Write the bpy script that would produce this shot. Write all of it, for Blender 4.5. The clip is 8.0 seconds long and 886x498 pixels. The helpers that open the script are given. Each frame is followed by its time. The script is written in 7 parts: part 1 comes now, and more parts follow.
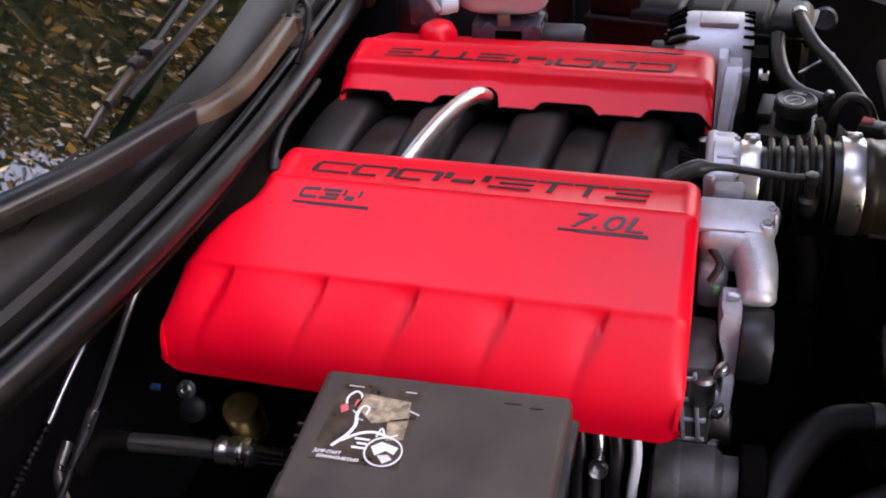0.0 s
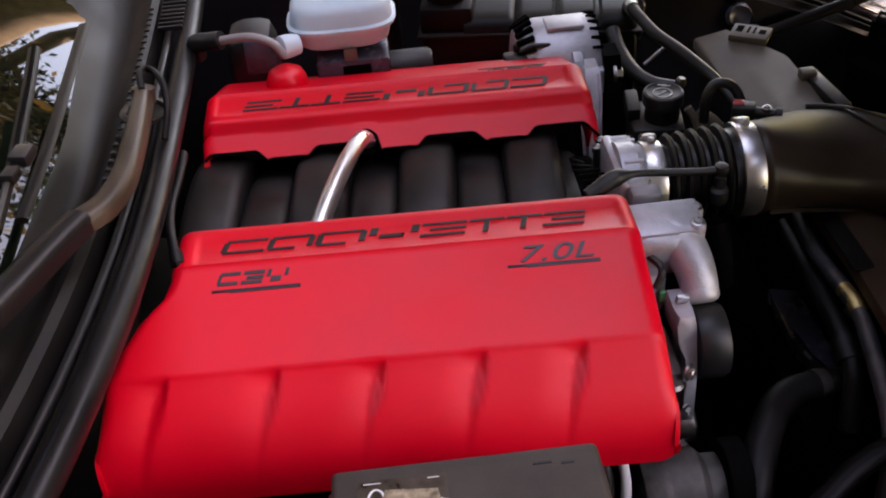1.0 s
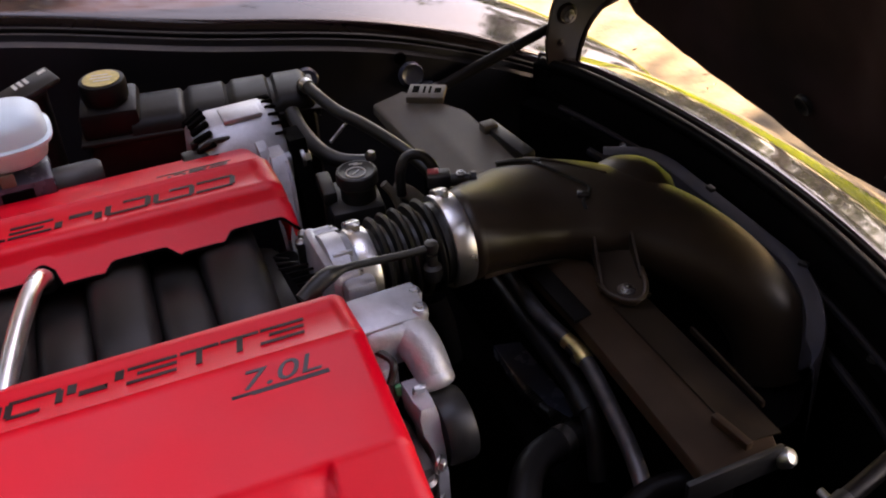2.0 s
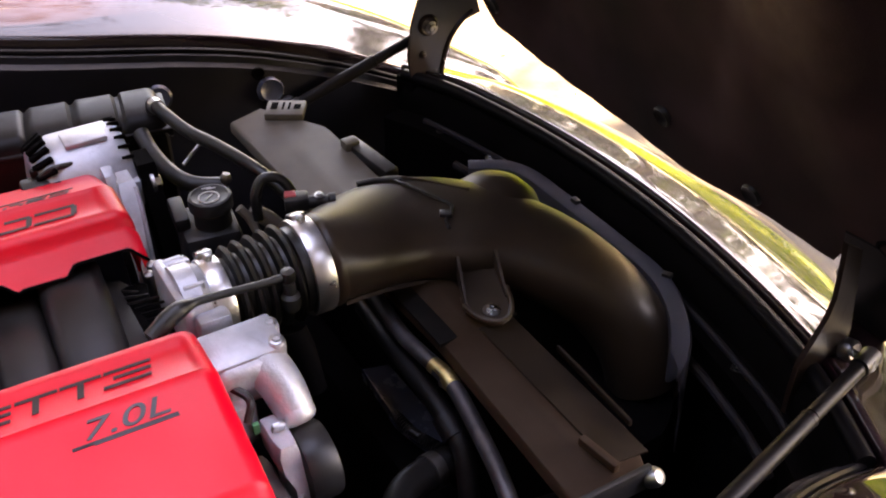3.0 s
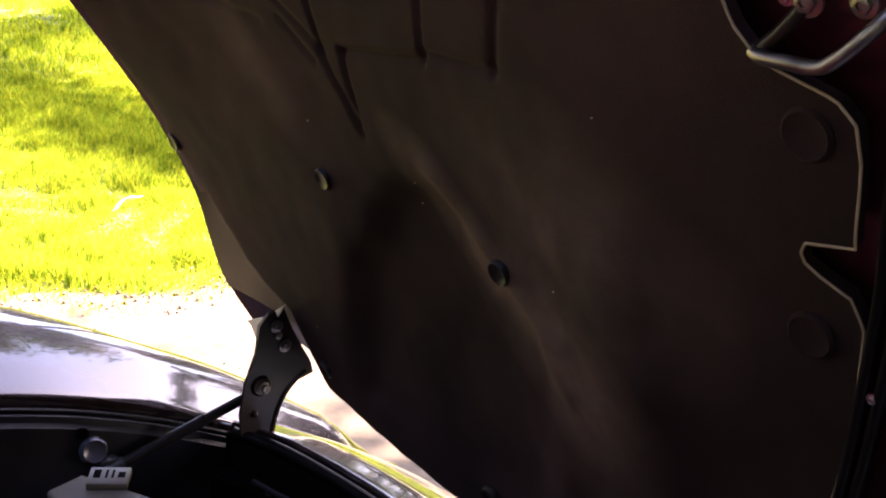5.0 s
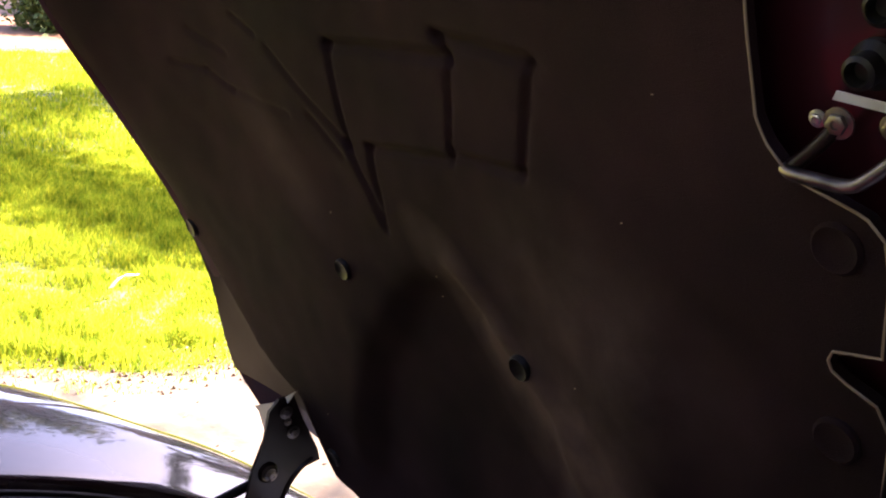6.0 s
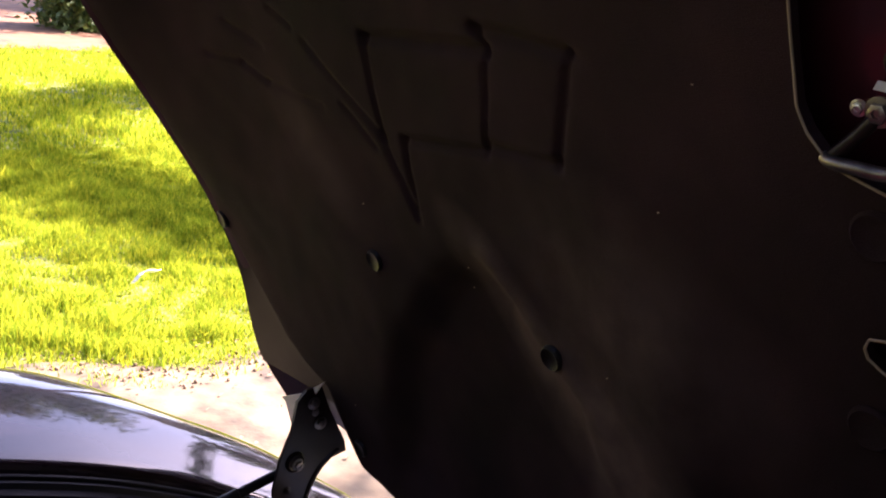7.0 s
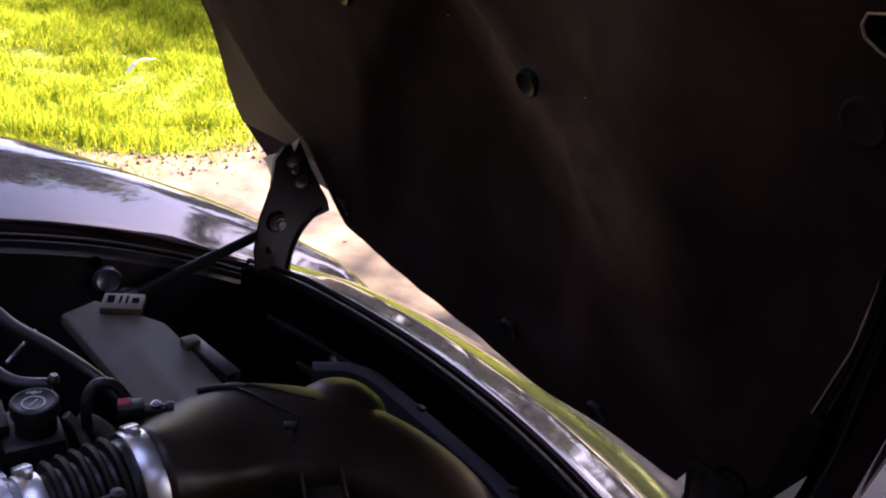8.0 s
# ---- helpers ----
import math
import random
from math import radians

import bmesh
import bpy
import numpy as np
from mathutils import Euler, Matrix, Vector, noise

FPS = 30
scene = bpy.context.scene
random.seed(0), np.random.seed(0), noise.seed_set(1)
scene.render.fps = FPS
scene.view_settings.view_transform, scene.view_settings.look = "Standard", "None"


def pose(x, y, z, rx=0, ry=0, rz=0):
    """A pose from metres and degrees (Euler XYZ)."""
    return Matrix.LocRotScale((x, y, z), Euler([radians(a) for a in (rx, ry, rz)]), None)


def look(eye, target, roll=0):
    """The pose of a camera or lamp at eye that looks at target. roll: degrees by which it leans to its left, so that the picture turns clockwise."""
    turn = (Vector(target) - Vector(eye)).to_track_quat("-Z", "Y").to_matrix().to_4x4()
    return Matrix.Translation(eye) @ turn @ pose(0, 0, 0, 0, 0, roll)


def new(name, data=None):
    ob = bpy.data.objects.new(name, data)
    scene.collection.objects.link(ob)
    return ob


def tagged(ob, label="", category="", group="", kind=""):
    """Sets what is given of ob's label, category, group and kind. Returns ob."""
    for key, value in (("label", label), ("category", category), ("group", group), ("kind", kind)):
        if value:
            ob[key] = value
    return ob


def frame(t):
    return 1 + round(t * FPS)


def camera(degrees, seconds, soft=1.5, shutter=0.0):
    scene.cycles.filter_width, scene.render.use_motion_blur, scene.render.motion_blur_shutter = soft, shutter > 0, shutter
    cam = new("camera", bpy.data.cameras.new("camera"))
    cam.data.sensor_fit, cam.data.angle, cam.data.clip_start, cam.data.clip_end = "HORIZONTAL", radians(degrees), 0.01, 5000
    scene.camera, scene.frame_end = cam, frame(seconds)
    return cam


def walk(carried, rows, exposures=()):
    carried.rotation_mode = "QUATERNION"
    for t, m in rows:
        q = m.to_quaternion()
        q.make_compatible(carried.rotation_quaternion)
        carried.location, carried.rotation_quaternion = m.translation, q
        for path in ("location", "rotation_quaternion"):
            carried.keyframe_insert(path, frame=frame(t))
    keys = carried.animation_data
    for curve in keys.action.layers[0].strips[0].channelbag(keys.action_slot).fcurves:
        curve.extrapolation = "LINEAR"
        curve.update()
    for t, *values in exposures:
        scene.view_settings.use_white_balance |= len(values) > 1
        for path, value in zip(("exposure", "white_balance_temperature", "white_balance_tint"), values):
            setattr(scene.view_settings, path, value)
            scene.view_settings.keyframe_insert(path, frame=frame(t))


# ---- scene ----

# ---------- camera ----------
cam = camera(46.0, 8.0, soft=2.0)
PATH = [
    (0, (0.207, -0.952, 1.367), (-0.251, 0.602, 0.194), -4.8),
    (0.5, (0.107, -0.913, 1.375), (-0.146, 0.674, 0.185), -3.2),
    (1, (0.004, -0.893, 1.391), (0.062, 0.697, 0.18), -5.1),
    (1.5, (-0.012, -0.867, 1.394), (0.386, 0.667, 0.174), -3.6),
    (2, (0.016, -0.809, 1.401), (0.631, 0.685, 0.222), -3.5),
    (2.2, (0.021, -0.8, 1.416), (0.687, 0.679, 0.248), -2.6),
    (3.3, (0.062, -0.781, 1.393), (0.955, 0.569, 0.218), -0.1),
    (3.5, (0.065, -0.779, 1.396), (1.024, 0.541, 0.239), 0.7),
    (4, (0.085, -0.776, 1.441), (1.211, 0.566, 0.475), 2.6),
    (4.1, (0.081, -0.775, 1.446), (1.238, 0.577, 0.533), 3.3),
    (4.5, (0.067, -0.76, 1.482), (1.259, 0.638, 0.691), 4.5),
    (5, (0.055, -0.748, 1.505), (1.277, 0.677, 0.816), 5.2),
    (5.2, (0.046, -0.746, 1.509), (1.284, 0.688, 0.868), 5.6),
    (6.5, (-0.001, -0.737, 1.522), (1.254, 0.73, 0.998), 7.1),
    (7, (-0.009, -0.74, 1.51), (1.228, 0.737, 0.973), 7.1),
    (7.5, (0.032, -0.741, 1.463), (1.226, 0.694, 0.745), 6.4),
    (8, (0.058, -0.741, 1.42), (1.223, 0.623, 0.535), 6.5),
]
walk(cam, [(t, look(eye, target, roll)) for t, eye, target, roll in PATH],
     [(0.0, 4.1, 8300, 28), (0.5, 3.65, 8600, 28), (1.0, 3.45, 8900, 29), (1.5, 3.25, 9000, 30), (2.0, 3.4, 9100, 31), (3.4, 4.75, 8500, 34), (4.0, 4.9, 7700, 37), (4.5, 4.25, 7200, 39), (5.2, 3.75, 6700, 40), (6.5, 3.35, 6500, 42), (7.0, 3.0, 6400, 43), (7.5, 2.85, 6400, 43), (8.0, 2.9, 6500, 44)])

# ---------- light ----------
SUN_DIR = Vector((0.86, 0.10, 0.66)).normalized()
world = bpy.data.worlds.new("world")
scene.world = world
world.use_nodes = True
wn = world.node_tree
sky = wn.nodes.new("ShaderNodeTexSky")
sky.sky_type = "NISHITA"
sky.sun_disc = False
sky.sun_elevation = math.asin(SUN_DIR.z)
sky.sun_rotation = math.atan2(SUN_DIR.x, SUN_DIR.y)
sky.air_density, sky.dust_density, sky.ozone_density = 1.0, 1.5, 1.0
wn.nodes["Background"].inputs["Strength"].default_value = 0.14
wn.links.new(sky.outputs[0], wn.nodes["Background"].inputs["Color"])
sun = new("sun", bpy.data.lights.new("sun", "SUN"))
sun.data.energy, sun.data.angle, sun.data.color = 5.0, radians(0.55), (1.0, 0.93, 0.80)
sun.matrix_world = look(SUN_DIR * 30, (0, 0, 0))


# ---------- materials ----------
def material(name, col, rough=0.5, metal=0.0, var=0.15, scale=30.0, bump=0.05, bscale=400.0, coat=0.0,
             spec=0.5, trans=0.0, rvar=0.1, col2=None, sss=0.0, dust=0.0):
    m = bpy.data.materials.new(name)
    m.use_nodes = True
    nt = m.node_tree
    b = nt.nodes["Principled BSDF"]
    tc = nt.nodes.new("ShaderNodeTexCoord")
    big = nt.nodes.new("ShaderNodeTexNoise")
    big.inputs["Scale"].default_value = scale
    big.inputs["Detail"].default_value = 5
    fine = nt.nodes.new("ShaderNodeTexNoise")
    fine.inputs["Scale"].default_value = bscale
    fine.inputs["Detail"].default_value = 3
    for n in (big, fine):
        nt.links.new(tc.outputs["Object"], n.inputs["Vector"])
    ramp = nt.nodes.new("ShaderNodeMix")
    ramp.data_type = "RGBA"
    lo = [c * (1 - var) for c in col]
    hi = [min(1, c * (1 + var)) for c in (col2 or col)]
    ramp.inputs[6].default_value = (*lo, 1)
    ramp.inputs[7].default_value = (*hi, 1)
    con = nt.nodes.new("ShaderNodeMapRange")
    con.inputs[1].default_value, con.inputs[2].default_value = 0.3, 0.7
    nt.links.new(big.outputs["Fac"], con.inputs[0])
    nt.links.new(con.outputs[0], ramp.inputs[0])
    out = ramp.outputs[2]
    if dust:
        geo = nt.nodes.new("ShaderNodeNewGeometry")
        sep = nt.nodes.new("ShaderNodeSeparateXYZ")
        nt.links.new(geo.outputs["Normal"], sep.inputs[0])
        up = nt.nodes.new("ShaderNodeMapRange")
        up.inputs[1].default_value, up.inputs[2].default_value, up.inputs[4].default_value = 0.3, 1.0, dust
        nt.links.new(sep.outputs[2], up.inputs[0])
        mul = nt.nodes.new("ShaderNodeMath")
        mul.operation = "MULTIPLY"
        nt.links.new(up.outputs[0], mul.inputs[0])
        nt.links.new(con.outputs[0], mul.inputs[1])
        dm = nt.nodes.new("ShaderNodeMix")
        dm.data_type = "RGBA"
        dm.inputs[7].default_value = (0.34, 0.29, 0.22, 1)
        nt.links.new(mul.outputs[0], dm.inputs[0])
        nt.links.new(out, dm.inputs[6])
        out = dm.outputs[2]
    nt.links.new(out, b.inputs["Base Color"])
    rr = nt.nodes.new("ShaderNodeMapRange")
    rr.inputs[1].default_value, rr.inputs[2].default_value = 0.25, 0.75
    rr.inputs[3].default_value, rr.inputs[4].default_value = max(0.02, rough - rvar), min(1, rough + rvar)
    nt.links.new(big.outputs["Fac"], rr.inputs[0])
    nt.links.new(rr.outputs[0], b.inputs["Roughness"])
    b.inputs["Metallic"].default_value = metal
    b.inputs["Coat Weight"].default_value = coat
    b.inputs["Coat Roughness"].default_value = 0.055
    b.inputs["Specular IOR Level"].default_value = spec
    b.inputs["Transmission Weight"].default_value = trans
    b.inputs["Subsurface Weight"].default_value = sss
    b.inputs["Subsurface Radius"].default_value = (0.02, 0.02, 0.02)
    if bump:
        bp = nt.nodes.new("ShaderNodeBump")
        bp.inputs["Strength"].default_value = bump
        bp.inputs["Distance"].default_value = 0.002
        nt.links.new(fine.outputs["Fac"], bp.inputs["Height"])
        nt.links.new(bp.outputs[0], b.inputs["Normal"])
    return m


RED = material("red_plastic", (0.80, 0.004, 0.017), 0.40, spec=0.36, var=0.05, scale=9, bump=0.06, bscale=900)
INK = material("dark_inset", (0.022, 0.016, 0.018), 0.35, var=0.2)
BLACK = material("black_plastic", (0.009, 0.0085, 0.009), 0.44, spec=0.45, var=0.3, scale=25, bump=0.10, bscale=700, dust=0.06)
RUNNER = material("manifold_plastic", (0.009, 0.0078, 0.0082), 0.44, spec=0.32, var=0.25, scale=18, bump=0.08, bscale=800, dust=0.05)
DUCT = material("duct_plastic", (0.031, 0.0200, 0.0135), 0.38, var=0.25, scale=10, bump=0.05, bscale=900, dust=0.05, spec=0.32, rvar=0.05)
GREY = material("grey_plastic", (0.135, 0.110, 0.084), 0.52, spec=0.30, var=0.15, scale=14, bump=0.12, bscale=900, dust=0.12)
# darker brown for the cover's near half, shade mixed into the colour
PLATE = material("shaded_brown_cover_plastic", (0.037, 0.0200, 0.0115), 0.5, spec=0.15, var=0.25, scale=14, bump=0.12, bscale=900, dust=0.04)
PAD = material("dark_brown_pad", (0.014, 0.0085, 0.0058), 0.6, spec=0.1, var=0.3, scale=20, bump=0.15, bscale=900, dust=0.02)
RUBBER = material("rubber", (0.0065, 0.0060, 0.0058), 0.38, spec=0.45, var=0.3, scale=30, bump=0.15, bscale=500, dust=0.09)
SEAL = material("seal_rubber", (0.004, 0.0033, 0.004), 0.42, spec=0.09, var=0.3, scale=12, bump=0.05, bscale=500, dust=0.01)
STRIP = material("weather_strip_rubber", (0.0050, 0.0046, 0.0052), 0.36, spec=0.30, var=0.3, scale=14, bump=0.08, bscale=500, dust=0.01)
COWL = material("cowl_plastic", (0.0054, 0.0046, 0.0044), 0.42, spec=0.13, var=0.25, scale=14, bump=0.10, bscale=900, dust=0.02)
CAST = material("cast_aluminium", (0.50, 0.50, 0.53), 0.45, metal=0.6, var=0.15, scale=60, bump=0.25, bscale=350, rvar=0.12)
CHROME = material("polished_steel", (0.75, 0.73, 0.72), 0.33, metal=1.0, var=0.08, scale=40, bump=0.03)
STEEL = material("zinc_steel", (0.5, 0.5, 0.5), 0.32, metal=1.0, var=0.2, scale=80, bump=0.1)
BRASS = material("gold_zinc", (0.78, 0.60, 0.27), 0.35, metal=1.0, var=0.3, scale=60)
PAINT = material("dark_cherry_paint", (0.010, 0.003, 0.0045), 0.5, var=0.2, scale=5, bump=0.0, coat=1.0, rvar=0.05, spec=0.1)
INNER = material("inner_body", (0.012, 0.0108, 0.0135), 0.45, spec=0.25, var=0.3, scale=10, bump=0.1, bscale=300, dust=0.04)
MAROON = material("hood_inner_paint", (0.035, 0.004, 0.008), 0.35, var=0.2, scale=8, coat=0.4)
MARGIN = material("dusty_hood_paint", (0.025, 0.0155, 0.014), 0.55, var=0.25, scale=12, spec=0.2)
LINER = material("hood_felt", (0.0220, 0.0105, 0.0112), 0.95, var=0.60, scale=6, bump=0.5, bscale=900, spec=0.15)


def pale_streaks(m, spots, tone):
    """Pale ragged streaks mixed into the felt's colour: each runs from one place to another, with a width and a weight.
    """
    nt = m.node_tree
    b = nt.nodes["Principled BSDF"]
    old = b.inputs["Base Color"].links[0].from_socket
    tc = nt.nodes.new("ShaderNodeTexCoord")
    rag = nt.nodes.new("ShaderNodeTexNoise")
    rag.inputs["Scale"].default_value, rag.inputs["Detail"].default_value = 22, 6
    nt.links.new(tc.outputs["Object"], rag.inputs["Vector"])
    total = None

    def calc(op, p, q):
        n = nt.nodes.new("ShaderNodeMath")
        n.operation = op
        for k, v in enumerate((p, q)):
            if isinstance(v, (int, float)):
                n.inputs[k].default_value = v
            else:
                nt.links.new(v, n.inputs[k])
        return n.outputs[0]
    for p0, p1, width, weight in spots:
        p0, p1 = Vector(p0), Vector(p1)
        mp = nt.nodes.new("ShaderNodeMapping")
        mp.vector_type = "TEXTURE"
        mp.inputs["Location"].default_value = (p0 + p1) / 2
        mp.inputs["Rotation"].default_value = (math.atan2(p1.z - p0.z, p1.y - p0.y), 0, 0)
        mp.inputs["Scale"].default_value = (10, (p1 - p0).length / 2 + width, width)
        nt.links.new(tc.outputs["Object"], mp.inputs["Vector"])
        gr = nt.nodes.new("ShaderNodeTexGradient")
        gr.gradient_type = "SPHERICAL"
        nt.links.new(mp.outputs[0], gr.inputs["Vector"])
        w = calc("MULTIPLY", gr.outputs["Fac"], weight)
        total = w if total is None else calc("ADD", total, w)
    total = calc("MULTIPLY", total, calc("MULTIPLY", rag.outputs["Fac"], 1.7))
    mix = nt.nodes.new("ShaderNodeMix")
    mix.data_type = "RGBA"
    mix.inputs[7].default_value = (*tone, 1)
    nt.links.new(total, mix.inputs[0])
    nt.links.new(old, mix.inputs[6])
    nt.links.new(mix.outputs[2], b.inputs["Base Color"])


pale_streaks(LINER, (((0.69, 0.075, 1.225), (0.74, -0.06, 1.09), 0.055, 1.3), ((0.73, -0.06, 1.10), (0.77, -0.19, 1.03), 0.10, 1.15), ((0.68, -0.10, 1.24), (0.68, -0.24, 1.19), 0.13, 0.6),
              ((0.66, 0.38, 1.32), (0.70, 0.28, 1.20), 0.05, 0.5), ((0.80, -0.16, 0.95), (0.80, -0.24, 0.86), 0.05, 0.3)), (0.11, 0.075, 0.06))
EDGE = material("felt_edge", (0.26, 0.20, 0.13), 0.9, var=0.2)
TANK = material("coolant_tank_plastic", (0.010, 0.0065, 0.0056), 0.48, var=0.3, scale=20, dust=0.03, spec=0.22)
WHITE = material("reservoir_plastic", (0.52, 0.64, 0.72), 0.38, var=0.06, scale=12, bump=0.02, sss=0.2)
LABEL = material("cap_print", (0.62, 0.60, 0.55), 0.5, var=0.1)
GOLD = material("cap_sticker", (0.50, 0.38, 0.12), 0.4, var=0.25, scale=120)
STICK = material("sticker_ground", (0.05, 0.035, 0.025), 0.35, var=0.5, scale=90)
STICKART = material("sticker_art", (0.30, 0.23, 0.15), 0.4, var=0.6, scale=160)
PAPER = material("white_print", (0.80, 0.80, 0.78), 0.4, var=0.05)
PINK = material("red_print", (0.65, 0.12, 0.12), 0.4, var=0.1)
# near-black for belts, trim and slots; also paints the low bay's deep shade
BELT_SHADE = material("belt_rubber_and_bay_shade", (0.0032, 0.0027, 0.0027), 0.8, spec=0.02, var=0.3)
LID = material("fuse_lid_plastic", (0.044, 0.034, 0.029), 0.55, var=0.1, scale=20, bump=0.12, bscale=900, spec=0.25, dust=0.06)
DULL = material("dull_steel", (0.22, 0.20, 0.19), 0.38, metal=1.0, var=0.3, scale=60)
BROWN = material("hinge_paint", (0.016, 0.009, 0.007), 0.34, var=0.3, scale=14, spec=0.25, rvar=0.03)
# darker rubber copy; low in the bay its colour carries the shade
DARK_RUBBER = material("dull_dark_rubber", (0.006, 0.005, 0.005), 0.45, spec=0.22, var=0.4, scale=20, bump=0.15, bscale=400)
WORN = material("worn_brown_metal", (0.040, 0.026, 0.016), 0.45, spec=0.4, var=0.4, scale=30, bump=0.1, bscale=300)
TOPS = material("satin_black_plastic", (0.0072, 0.0058, 0.0055), 0.42, spec=0.15, var=0.3, scale=25, bump=0.05, bscale=600, rvar=0.08)
CAPBROWN = material("brown_cap", (0.085, 0.058, 0.026), 0.45, var=0.35, scale=60)
GREEN = material("green_connector", (0.05, 0.25, 0.10), 0.5)
CASE = material("compressor_case", (0.085, 0.078, 0.074), 0.5, metal=0.5, var=0.35, scale=50, bump=0.2, bscale=300)
PIPE = material("worn_dark_pipe", (0.10, 0.092, 0.095), 0.40, metal=0.7, var=0.4, scale=40, bump=0.1)
RIM = material("airbox_rim_plastic", (0.050, 0.048, 0.060), 0.45, spec=0.4, var=0.15, scale=20, bump=0.05)
LAMPIN = material("bluish_grey_plastic", (0.050, 0.052, 0.070), 0.25, var=0.2)


def glass(name, col, rough=0.02):
    m = bpy.data.materials.new(name)
    m.use_nodes = True
    b = m.node_tree.nodes["Principled BSDF"]
    b.inputs["Base Color"].default_value = (*col, 1)
    b.inputs["Roughness"].default_value = rough
    b.inputs["Transmission Weight"].default_value = 1.0
    b.inputs["IOR"].default_value = 1.5
    return m


LENS = glass("lamp_lens", (0.95, 0.97, 0.97))
SCREEN = material("tinted_windscreen", (0.003, 0.005, 0.003), 0.012, var=0.1, bump=0, spec=0.8, rvar=0.004)


# ---------- building kit ----------
def as_object(name, me, mat, parent, label, smooth=40):
    me.materials.append(mat)
    if smooth:
        me.shade_smooth()
        me.set_sharp_from_angle(angle=radians(smooth))
    ob = new(name, me)
    if parent is not None:
        ob.parent = parent
        if parent.type == "EMPTY":
            ob.matrix_parent_inverse = Matrix.Translation(-parent.location)
    if label:
        tagged(ob, label)
    return ob


def part(name, bm, mat, parent=None, label="", smooth=40):
    bmesh.ops.recalc_face_normals(bm, faces=bm.faces)
    me = bpy.data.meshes.new(name)
    bm.to_mesh(me)
    bm.free()
    return as_object(name, me, mat, parent, label, smooth)


def thing(name, at, label, category, group="", kind=""):
    e = new(name)
    e.location = at
    e.empty_display_size = 0.02
    return tagged(e, label, category, group, kind)


def box(c, size, bevel=0.0, rot=None, bm=None, seg=2):
    bm = bm or bmesh.new()
    made = bmesh.ops.create_cube(bm, size=1.0)["verts"]
    m = Matrix.Translation(c) @ (rot or Matrix()) @ Matrix.Diagonal((*size, 1))
    bmesh.ops.transform(bm, matrix=m, verts=made)
    if bevel:
        edges = list({e for v in made for e in v.link_edges})
        bmesh.ops.bevel(bm, geom=edges, offset=bevel, segments=seg, affect="EDGES", profile=0.5)
    return bm


def rotz(d):
    return Matrix.Rotation(radians(d), 4, "Z")


def rotx(d):
    return Matrix.Rotation(radians(d), 4, "X")


def roty(d):
    return Matrix.Rotation(radians(d), 4, "Y")


def rings(loops, bm=None, cap=True, closed=True):
    """Skin between loops of equal length."""
    bm = bm or bmesh.new()
    vs = [[bm.verts.new(p) for p in loop] for loop in loops]
    n = len(vs[0])
    for a, b in zip(vs, vs[1:]):
        for i in range(n if closed else n - 1):
            j = (i + 1) % n
            bm.faces.new((a[i], a[j], b[j], b[i]))
    if cap and closed:
        bm.faces.new(vs[0][::-1])
        bm.faces.new(vs[-1])
    return bm


def frame_at(d, up=Vector((0, 0, 1))):
    d = Vector(d).normalized()
    if abs(d.dot(up)) > 0.97:
        up = Vector((0, 1, 0))
    s = d.cross(up).normalized()
    return s, s.cross(d).normalized()


def smooth_path(pts, n=8):
    """Catmull-Rom through the points."""
    p = [Vector(q) for q in pts]
    if len(p) < 3:
        return p
    p = [2 * p[0] - p[1]] + p + [2 * p[-1] - p[-2]]
    out = []
    for a, b, c, d in zip(p, p[1:], p[2:], p[3:]):
        for k in range(n):
            t = k / n
            out.append(0.5 * (2 * b + (c - a) * t + (2 * a - 5 * b + 4 * c - d) * t * t + (3 * b - a - 3 * c + d) * t ** 3))
    return out + [p[-2]]


def tube(pts, r, seg=14, n=8, bm=None, ends=True, squash=1.0):
    path = smooth_path(pts, n)
    m = len(path)
    loops = []
    side = None
    for i, q in enumerate(path):
        d = path[min(i + 1, m - 1)] - path[max(i - 1, 0)]
        s, u = frame_at(d)
        if side is not None and s.dot(side) < 0:
            s, u = -s, -u
        side = s
        rr = r(i / (m - 1)) if callable(r) else r
        loops.append([q + rr * (math.cos(a) * s + squash * math.sin(a) * u)
                      for a in (2 * math.pi * k / seg for k in range(seg))])
    return rings(loops, bm, cap=ends)


def lathe(profile, at, axis=(0, 0, 1), seg=28, bm=None, cap=True):
    """profile: (radius, height along axis) pairs."""
    s, u = frame_at(axis)
    d = Vector(axis).normalized()
    loops = [[Vector(at) + h * d + max(r, 1e-4) * (math.cos(a) * s + math.sin(a) * u)
              for a in (2 * math.pi * k / seg for k in range(seg))] for r, h in profile]
    return rings(loops, bm, cap=cap)


def slab(outline, thick, to_world, bm=None, bevel=0.0):
    """A plate: a flat outline of (a, b) pairs, to_world(a, b, h) gives places."""
    bm = bm or bmesh.new()
    lo = [bm.verts.new(to_world(a, b, 0)) for a, b in outline]
    hi = [bm.verts.new(to_world(a, b, thick)) for a, b in outline]
    n = len(lo)
    bm.faces.new(lo[::-1])
    top = bm.faces.new(hi)
    for i in range(n):
        bm.faces.new((lo[i], lo[(i + 1) % n], hi[(i + 1) % n], hi[i]))
    if bevel:
        bmesh.ops.bevel(bm, geom=list(top.edges), offset=bevel, segments=2, affect="EDGES", profile=0.5)
    return bm


